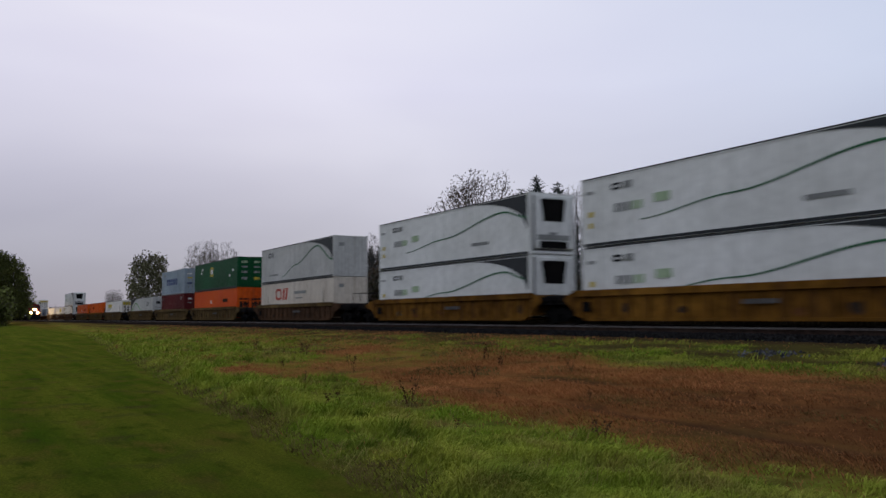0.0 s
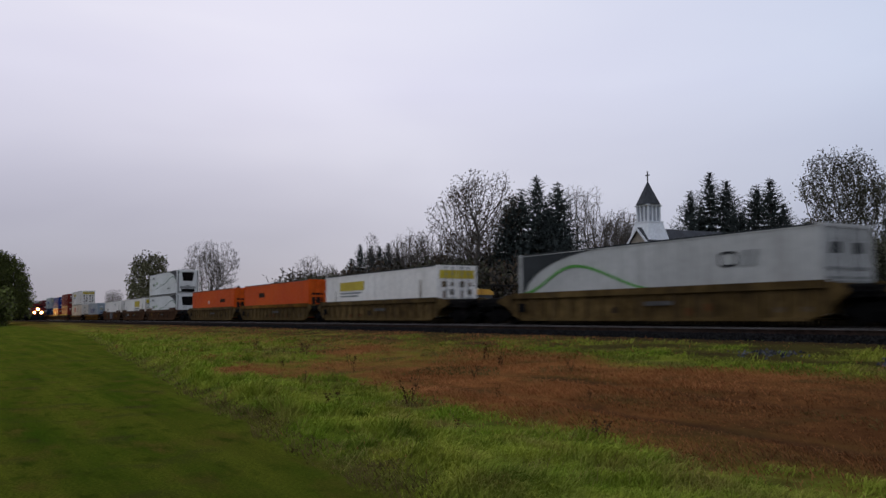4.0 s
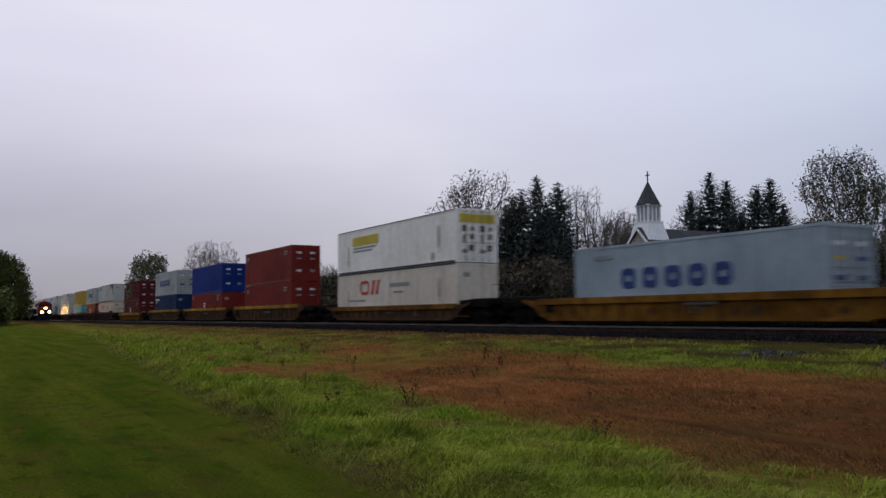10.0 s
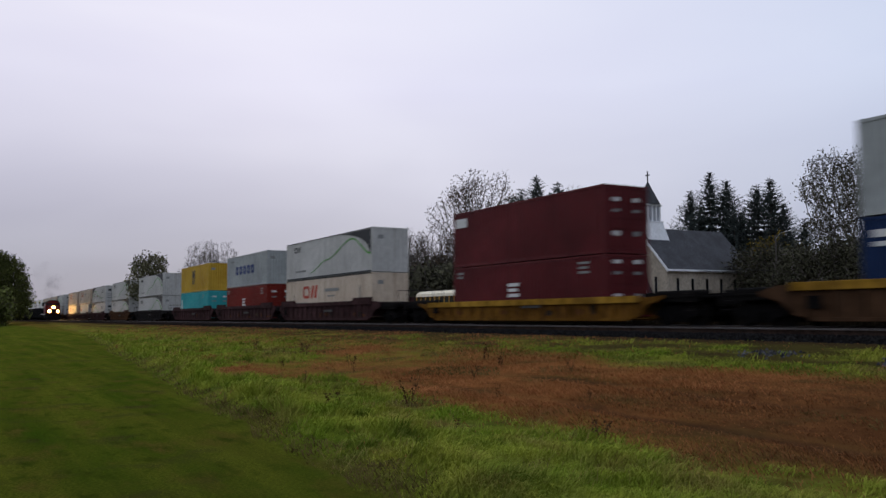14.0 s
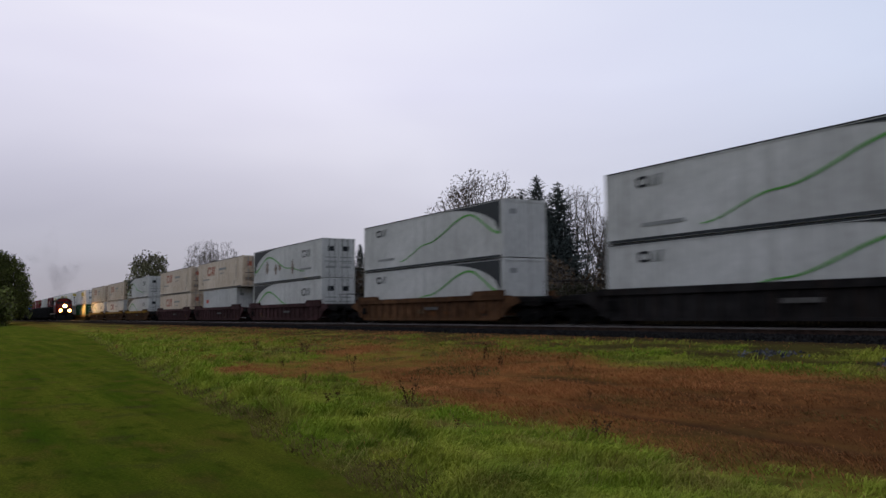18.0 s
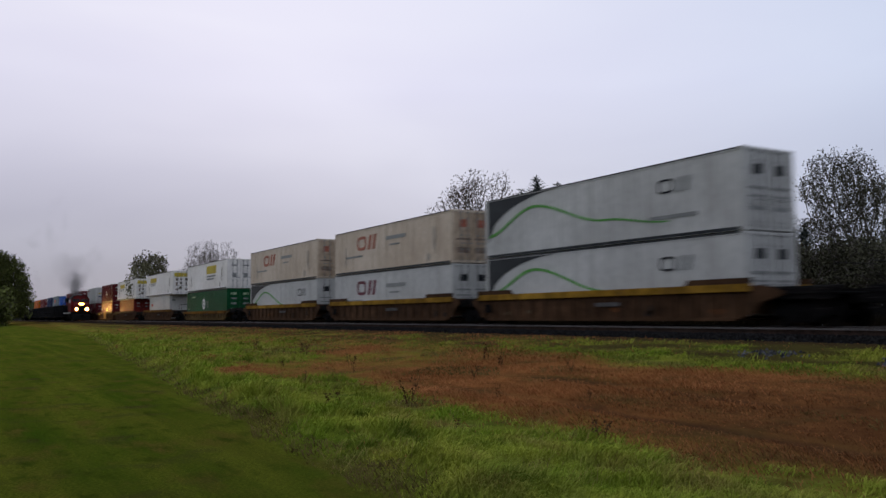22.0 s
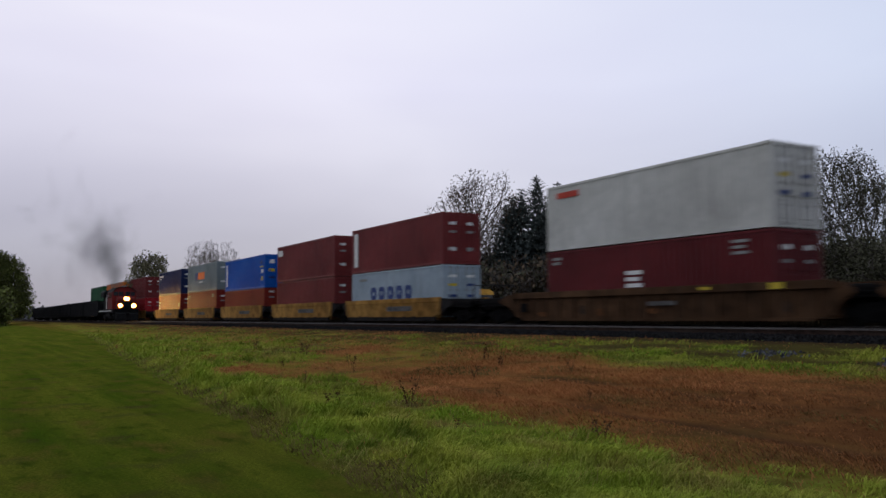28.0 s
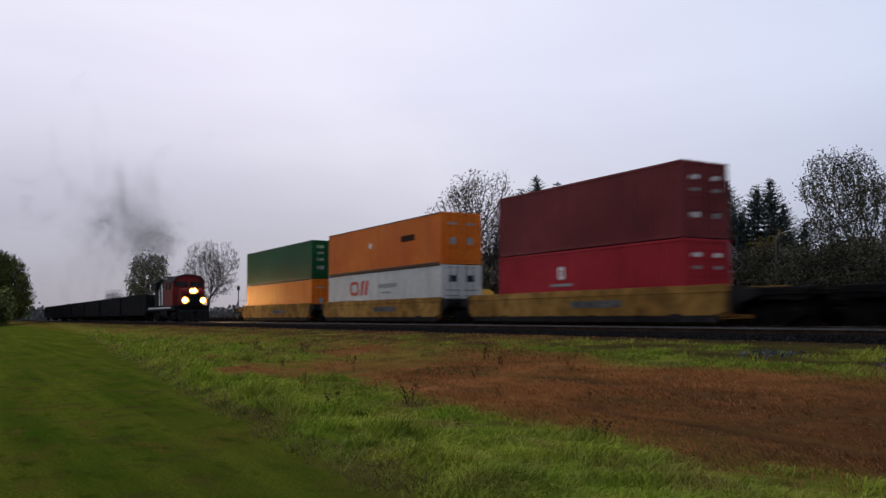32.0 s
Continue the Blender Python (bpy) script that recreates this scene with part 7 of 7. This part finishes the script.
    bm_box(b, tx - 0.30, tx + 0.30, ty - 0.045, ty + 0.045, 16.11, 16.20)
    part("cross", b, M_BLACK, r, "dark metal cross")
    return r


church()


# ---- street lamp and parked bus ----
def street_lamp(x, y, h):
    r = thing("street_lamp", "grey street lamp with a curved arm", "street lamp", m=pose(x, y, ground_z(x, y)))
    b = bmesh.new()
    bm_cyl(b, (0, 0, -0.2), (0, 0, h), 0.10, 0.07, 8)
    part("pole", b, M_BARK, r, "weathered wooden pole")
    tb = Tubes()
    tb.add([Vector((0, 0, h - 0.5)), Vector((0.5, 0.1, h + 0.1)), Vector((1.3, 0.3, h + 0.25)), Vector((2.2, 0.5, h + 0.22))], [0.04, 0.04, 0.035, 0.03], 6)
    part("arm", raw_mesh("arm", tb.v, tb.f, M_FITTING), None, r)
    b = bmesh.new()
    bm_prism(b, [(2.0, h + 0.16), (2.75, h + 0.14), (2.7, h + 0.30), (2.1, h + 0.32)], 0.42, 0.66)
    part("lamp_head", b, M_FITTING, r)
    return r


street_lamp(-57.2, 71.1, 8.6)


def marker_post(x, y, h):
    r = thing("marker_post", "thin dark marker post beside the far track", "post", m=pose(x, y, ground_z(x, y)))
    b = bmesh.new()
    bm_cyl(b, (0, 0, -0.2), (0, 0, h), 0.07, 0.06, 8)
    part("pole", b, M_BARK, r)
    b = bmesh.new()
    bm_box(b, -0.02, 0.02, -0.16, 0.16, h - 0.55, h - 0.08, 0.008)
    part("plate", b, M_BLACK, r, "small dark plate")


marker_post(-97.5, 28.6, 4.4)


def bus(x, y):
    r = thing("school_bus", "parked yellow bus with a cream roof behind the tracks", "bus", m=pose(x, y, ground_z(x, y)))
    yellow = surface("bus_yellow_paint", (0.55, 0.30, 0.03), 0.45, 0, 3.0, 0.1, 0.6, (0.2, 0.1, 0.03), 0.3)
    cream = surface("cream_roof_paint", (0.80, 0.74, 0.58), 0.5, 0, 3.0, 0.08, 0.6, (0.4, 0.33, 0.2), 0.3)
    b = bmesh.new()
    bm_prism(b, [(-1.2, 0.55), (-1.22, 1.75), (1.22, 1.75), (1.2, 0.55)], -5.5, 4.6, "x")
    body = part("body", b, yellow, r)
    b = bmesh.new()
    bm_prism(b, [(4.604, 0.6), (5.9, 0.65), (5.85, 1.45), (4.604, 1.75)], -1.0, 1.0)
    part("bonnet", b, yellow, r)
    b = bmesh.new()
    bm_prism(b, [(-1.19, 1.754), (-1.16, 2.62), (1.16, 2.62), (1.19, 1.754)], -5.45, 4.55, "x")
    part("window_band", b, M_PANE, r, "dark window band")
    for k in range(12):
        b = bmesh.new()
        xk = -5.4 + k * 0.9
        bm_box(b, xk - 0.05, xk + 0.05, -1.215, -1.12, 1.75, 2.62)
        part("window_post", b, yellow, r)
    b = bmesh.new()
    bm_prism(b, [(-1.2, 2.624), (-1.16, 2.9), (-0.8, 3.12), (0, 3.2), (0.8, 3.12), (1.16, 2.9), (1.2, 2.624)], -5.5, 4.0, "x")
    part("roof", b, cream, r, "cream painted roof")
    b = bmesh.new()
    bm_prism(b, [(-1.2, 2.624), (-1.16, 2.88), (-0.8, 3.08), (0, 3.15), (0.8, 3.08), (1.16, 2.88), (1.2, 2.624)], 4.004, 4.7, "x")
    part("roof_cap", b, yellow, r, "yellow front roof cap")
    for px in (-3.6, 3.4):
        for s in (-1, 1):
            b = bmesh.new()
            bm_cyl(b, (px, s * 0.95, 0.48), (px, s * 1.23, 0.48), 0.48, n=16)
            part("wheel", b, M_GASKET, r)
    return r


bus(-68.4, 40.5)


# ---- grass ----
def blades(name, count, sampler, seed, material, label, category, heading=0.6):
    """Many bent grass blades in one mesh. sampler(rnd) gives x, y, height, width, lean."""
    rnd = random.Random(seed)
    vs, fs = [], []
    made = 0
    while made < count:
        s = sampler(rnd)
        made += 1
        if s is None:
            continue
        x, y, h, w, lean = s
        z, a = ground_z(x, y) - 0.01, rnd.uniform(0, 6.283)
        la = rnd.gauss(heading, 1.3)
        lx, ly = math.cos(la) * lean * h, math.sin(la) * lean * h
        cx, cy = math.cos(a) * w / 2, math.sin(a) * w / 2
        k = len(vs)
        vs += [(x - cx, y - cy, z), (x + cx, y + cy, z), (x + cx * 0.7 + lx * 0.35, y + cy * 0.7 + ly * 0.35, z + h * 0.6), (x - cx * 0.7 + lx * 0.35, y - cy * 0.7 + ly * 0.35, z + h * 0.6), (x + lx, y + ly, z + h * (1 - 0.25 * lean))]
        fs += [(k, k + 1, k + 2, k + 3), (k + 3, k + 2, k + 4)]
    return tagged(new(name, raw_mesh(name, vs, fs, material)), label, category, kind="stuff")


M_DEAD = surface("dead_red_growth", (0.335, 0.142, 0.054), 0.95, 0, 0.6, 0.2, 0.25, (0.22, 0.110, 0.044), 0.8, False, by_island=0.12, spec=0.0)
# darker copy of the dead growth; lens falloff is put into its colour
M_DEAD_DIM = surface("dimmed_dead_growth", (0.165, 0.072, 0.031), 0.95, 0, 0.6, 0.25, 0.25, (0.13, 0.068, 0.030), 0.8, False, by_island=0.12, spec=0.0)


def grown(name, build, gain, island):
    """A blade material that takes its colour from the ground it grows on."""
    m = surface(name, (0.1, 0.1, 0.02), 0.9, 0, 1.0, 0.0, by_island=island, spec=0.0)
    nt = m.node_tree
    hsv = next(n for n in nt.nodes if n.bl_idname == "ShaderNodeHueSaturation")
    nt.links.new(build(nt, gain), hsv.inputs["Color"])
    return m


M_GRASS, M_LAWN = grown("tall_grass", meadow_colour, 1.22, 0.18), grown("lawn_grass", lawn_colour, 0.97, 0.15)
M_STRAW = surface("dry_straw", (0.27, 0.235, 0.07), 0.9, 0, 1.0, 0.25, by_island=0.3, spec=0.0)


def polar(rnd, near, far, power=1.0):
    """A spot in the sector before the camera, denser near it."""
    d = near * (far / near) ** (rnd.random() ** power)
    a = radians(rnd.uniform(29, 89))
    return -math.sin(a) * d, math.cos(a) * d, d


def tall(rnd):
    x, y, d = polar(rnd, 4.2, 75)
    e = past_lawn(x, y)
    if e < -0.1 or y > 17.0:
        return None
    clump = noise.noise((x * 0.9, y * 0.9, 2.2)) + 0.5 * noise.noise((x * 2.6, y * 2.6, 8.0))
    b = brown_share(x, y)
    patch = noise.noise((x * 0.22, y * 0.6, 17.0)) > 0.30 and x < -9
    if b > 0.35 and not (patch and rnd.random() < 0.35) or rnd.random() < b or e > 1.5 and clump < -0.30 + rnd.uniform(-0.3, 0.3):
        return None
    if y > 9 and rnd.random() < 0.35 or y > 16.4 or rnd.random() > 0.25 + e * 1.6 or rut_lines(x, y) > (0.1 if y < 12 else 0.62):
        return None
    tuft = noise.noise((x * 1.5, y * 1.9, 51.0))
    if tuft < -0.25 and rnd.random() < 0.5:
        return None
    h = rnd.uniform(0.05, 0.15) * (1 + 1.5 * max(-0.35, tuft)) * (0.45 if b > 0.35 else 1.0) * (1 + 1.1 * max(-0.6, clump)) * (0.35 + 0.65 * smooth(0.0, 0.4, e)) * (1.6 if 0.35 < e < 1.3 else 1.0) * (0.65 if y > 11 else 1.0)
    return x, y, h, 0.003 + 0.0008 * d, rnd.uniform(0.5, 1.8)


def mown(rnd):
    x, y, d = polar(rnd, 4.4, 60)
    if past_lawn(x, y) > 0.15 + rnd.uniform(-0.2, 0.2):
        return None
    return x, y, rnd.uniform(0.012, 0.03), 0.003 + 0.0007 * d, rnd.uniform(0.6, 1.8)


def dead(rnd, dimmed=False):
    x, y, d = polar(rnd, 7.0, 85)
    if y > 17 or past_lawn(x, y) < 0.2 or rnd.random() > brown_share(x, y) + 0.02:
        return None
    for rut in (8.05, 9.85):
        if abs(y - rut) < 0.22 and rnd.random() < 0.8:
            return None
    if (rnd.random() < 0.85 * damp_share(x, y)) != dimmed:
        return None
    c = noise.noise((x * 0.5, y * 0.8, 4.4))
    return x, y, rnd.uniform(0.03, 0.095) * (1 + 0.9 * max(-0.5, c)), 0.0025 + 0.0007 * d, rnd.uniform(0.8, 2.2)


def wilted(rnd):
    """The same growth in a darker tone, where the falloff is painted."""
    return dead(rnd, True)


def straw(rnd):
    x, y, d = polar(rnd, 4.5, 60)
    if past_lawn(x, y) < 0 or y > 11 or brown_share(x, y) > 0.3 or noise.noise((x * 0.7, y * 0.7, 6.0)) < 0.05:
        return None
    return x, y, rnd.uniform(0.12, 0.26), 0.002 + 0.0006 * d, rnd.uniform(0.4, 1.6)


blades("tall_grass", 380000, tall, 21, M_GRASS, "uneven knee-high green grass in tufts", "grass")
blades("lawn_grass", 130000, mown, 22, M_LAWN, "short mown green lawn grass", "grass")
blades("dead_growth", 260000, dead, 23, M_DEAD, "low dead reddish-brown growth covering the field", "dead grass", 3.7)
blades("withered_growth", 180000, wilted, 28, M_DEAD_DIM, "dead growth at the right of the field, coloured darker for lens falloff", "dead grass", 3.7)
blades("dry_straw", 9000, straw, 24, M_STRAW, "dry yellowish straw among the grass", "dry grass")



def thatch(rnd):
    """Matted brown clippings along the edge of the lawn, and dark tussocks in the field."""
    x, y, d = polar(rnd, 4.5, 70)
    e = past_lawn(x, y)
    n = noise.noise((x * 0.8, y * 0.8, 14.0))
    for px, py, pr in ((-16.3, 9.9, 1.3), (-14.2, 10.8, 0.8), (-28.0, 10.6, 2.2), (-36.6, 8.5, 1.6), (-31.0, 12.5, 1.5), (-20.5, 12.0, 1.0), (-12.0, 6.3, 0.6)):
        if math.hypot((x - px) / 1.4, y - py) < pr * (0.7 + 0.5 * n) and rnd.random() < 0.9:
            return x, y, rnd.uniform(0.04, 0.11), 0.003 + 0.0007 * d, rnd.uniform(0.8, 2.2)
    if -0.08 < e < 0.30 and x > -75 and rnd.random() < 0.55:
        lump = 1 + 1.3 * max(-0.6, noise.noise((x * 1.4, y * 1.4, 33.0)))
        return x, y, rnd.uniform(0.05, 0.12) * lump, 0.003 + 0.0008 * d, rnd.uniform(0.8, 2.0)
    if y > 16.5 or not (0.0 < e < 0.35 and n > 0.0 or e > 1.2 and rnd.random() < 0.35 and noise.noise((x * 0.45, y * 0.9, 31.0)) > 0.42):
        return None
    return x, y, rnd.uniform(0.03, 0.09), 0.003 + 0.0007 * d, rnd.uniform(1.0, 2.6)


M_THATCH = surface("matted_thatch", (0.145, 0.112, 0.040), 0.95, 0, 1.0, 0.3, by_island=0.25, spec=0.0)
blades("thatch", 230000, thatch, 26, M_THATCH, "matted dark brown clippings and tussocks in the grass", "dead grass", 3.7)


def verge(rnd):
    """Patchy olive growth between the field and the stones."""
    x, y, d = polar(rnd, 12.5, 110, 0.8)
    c = noise.noise((x * 0.6, y * 0.8, 41.0)) + 0.4 * noise.noise((x * 2.0, y * 2.0, 5.0))
    if not 12.2 < y < 17.3 or rut_lines(x, y) > 0.35 and rnd.random() < 0.8 or y > 15.8 and rnd.random() < 0.55 or c < rnd.uniform(-0.45, 0.1):
        return None
    return x, y, rnd.uniform(0.025, 0.075) * (1 + 0.9 * max(-0.5, c)) * (0.6 if y > 15.5 else 1.0), 0.003 + 0.0009 * d, rnd.uniform(1.2, 3.0)


M_VERGE = surface("olive_verge_grass", (0.145, 0.155, 0.032), 0.9, 0, 0.8, 0.45, 0.35, (0.130, 0.085, 0.034), 0.8, False, by_island=0.15, spec=0.0)
blades("verge_grass", 200000, verge, 27, M_VERGE, "patchy olive grass beside the crushed stone", "grass", 3.7)


# weeds added to fill the view under the wagons; shade is in their colour
def bank(rnd):
    x, y = 12 - 240 * rnd.random() ** 1.6, rnd.uniform(27.4, 30.5)
    return x, y, rnd.uniform(0.4, 0.9), rnd.uniform(0.03, 0.07), rnd.uniform(0.2, 0.8)


M_BANK = surface("bank_weeds_shade_tone", (0.028, 0.021, 0.013), 0.95, 0, 0.6, 0.3, by_island=0.4, spec=0.0)
blades("bank_weeds", 42000, bank, 25, M_BANK, "added dead weeds along the far bank, coloured dark for the shade under the wagons", "weeds")

# dark weeds standing in the grass
M_WEED = surface("dark_dead_weed", (0.085, 0.046, 0.024), 0.9, 0, 5.0, 0.3, by_island=0.3, spec=0.0)


def weed(seed, h):
    rnd = random.Random(seed)
    tb = Tubes()
    vs, fs = [], []
    for s in range(rnd.choice((4, 6))):
        a = rnd.uniform(0, 6.28)
        d = Vector((math.cos(a) * 0.28, math.sin(a) * 0.28, 1)).normalized()
        p = Vector((rnd.uniform(-0.06, 0.06), rnd.uniform(-0.06, 0.06), -0.02))
        L_ = h * rnd.uniform(0.6, 1.0)
        pts = [p, p + d * L_ * 0.5, p + d * L_ + Vector((rnd.uniform(-.05, .05), rnd.uniform(-.05, .05), 0))]
        tb.add(pts, [0.006, 0.005, 0.003], 4)
        for q in range(16):
            u = rnd.uniform(0.3, 1.0)
            c = p + d * L_ * u + Vector((rnd.gauss(0, 0.03), rnd.gauss(0, 0.03), rnd.gauss(0, 0.02)))
            k, s_ = len(vs), rnd.uniform(0.012, 0.03)
            n_ = Vector((rnd.gauss(0, 1), rnd.gauss(0, 1), rnd.gauss(0, 1))).normalized()
            o_ = n_.orthogonal().normalized()
            vs += [tuple(c + n_ * s_), tuple(c + o_ * s_ * 0.6), tuple(c - n_ * s_), tuple(c - o_ * s_ * 0.6)]
            fs.append((k, k + 1, k + 2, k + 3))
    r = thing("weed", "dark dead weed stalks standing in the grass", "weed", "weeds in the field")
    part("stalk", raw_mesh("stalk", tb.v, tb.f, M_WEED), None, r)
    part("seed_head", raw_mesh("seed_head", vs, fs, M_WEED), None, r)["kind"] = "stuff"
    return r


place_copies(weed(1, 0.55), [(-11.7, 6.1, 0.52, 0), (-17.0, 6.4, 0.36, 100), (-14.5, 9.0, 0.34, 40), (-13.2, 10.4, 0.34, 200), (-11.5, 7.6, 0.3, 300)], 0.55)
place_copies(weed(2, 0.5), [(-16.0, 10.6, 0.38, 0), (-19.0, 8.4, 0.34, 80), (-10.2, 8.4, 0.26, 150), (-9.4, 5.6, 0.25, 210), (-23.0, 8.0, 0.35, 20), (-15.6, 5.1, 0.25, 60)], 0.5)
place_copies(weed(3, 0.4), [(-21.0, 9.2, 0.4, 0), (-26.0, 9.8, 0.5, 60), (-30.0, 9.5, 0.5, 120), (-7.6, 6.4, 0.3, 20), (-12.8, 5.3, 0.35, 220), (-18.0, 11.5, 0.45, 270)], 0.4)


# ---- exhaust smoke: puffs of fine soot that hang behind the locomotive ----
M_SOOT = surface("soot_particles", (0.24, 0.235, 0.24), 1.0, 0, 1.0, 0.2, spec=0.0)


def puff_mesh(seed, count, flake):
    """A streak of soot flakes, slim enough to lie inside the engine hood before it is blown out."""
    rnd = random.Random(seed)
    vs, fs = [], []
    while len(fs) < count:
        c = Vector((rnd.gauss(0, 1), rnd.gauss(0, 1), rnd.gauss(0, 1)))
        if c.length > 2.0:
            continue
        c = Vector((c.x * 1.7, c.y * 0.42, c.z * 0.6))
        n_ = Vector((rnd.gauss(0, 1), rnd.gauss(0, 1), rnd.gauss(0, 1))).normalized() * flake
        o_ = n_.orthogonal()
        k = len(vs)
        vs += [tuple(c + n_), tuple(c + o_), tuple(c - n_)]
        fs.append((k, k + 1, k + 2))
    return raw_mesh("smoke_puff", vs, fs, M_SOOT)


PUFFS = []     # (thing, time at which it leaves the stack, drift numbers)
rnd_s = random.Random(77)
meshes_s = [puff_mesh(k, 1000, 0.0155) for k in range(5)]
for k in range(370):
    born = rnd_s.choice((rnd_s.uniform(9.0, 20.5), rnd_s.uniform(20.0, 21.6), rnd_s.uniform(21.0, 24.5), rnd_s.uniform(22.0, 25.0), rnd_s.uniform(24.0, 31.0), rnd_s.uniform(25.0, 30.0), rnd_s.uniform(25.5, 30.5)))
    ob = new("smoke_puff", meshes_s[k % 5])
    tagged(ob, "thin dark exhaust smoke drifting over the locomotive", "smoke", "exhaust smoke", "stuff")
    PUFFS.append((ob, born, rnd_s.gauss(0, 1), rnd_s.gauss(0, 1), rnd_s.gauss(0, 1)))


def second_x(t):
    return -266.8 + 2.2 * t + 0.1095 * t * t + 0.08 * max(0.0, t - 28.0) ** 2


def motions():
    """The container train runs at a steady speed; the second train gathers speed behind it."""
    for ob, x, z in TRAIN:
        walk(ob, [(t, pose(x + STACK_SPEED * t, FAR_Y, RAIL_Z + z)) for t in (0.0, 16.0, 32.0)])
    steps = [2.0 * k for k in range(17)]
    for ob, dx in SECOND:
        walk(ob, [(t, pose(second_x(t) + dx, NEAR_Y, RAIL_Z)) for t in steps])
    for ob, born, u, v, w in PUFFS:
        rows = []
        for t in [born * k / 5 for k in range(6)] + [born + q for q in (0.4, 0.9, 1.6, 2.5, 4.0, 6.0, 9.0, 13.0, 18.0, 24.0) if born + q < 31.9] + [32.0]:
            age = max(0.0, t - born)
            x0, speed = second_x(min(t, born)) - 10.1, 2.2 + 0.219 * born
            x = x0 + (speed - 4.3) * 0.9 * (1 - math.exp(-age / 0.9)) + 4.3 * age + u * 0.95 * age ** 0.95
            rise = RAIL_Z + 3.2 + 6.6 * (1 - math.exp(-age / 1.5)) + 0.42 * age + w * 0.50 * age ** 0.95
            rows.append((t, pose(x, NEAR_Y + v * 0.5 * age ** 0.8, rise, 14 * v * min(age, 4.0), 16 * w * min(age, 4.0), 22 * u * min(age, 4.0))))
        walk(ob, rows)


motions()
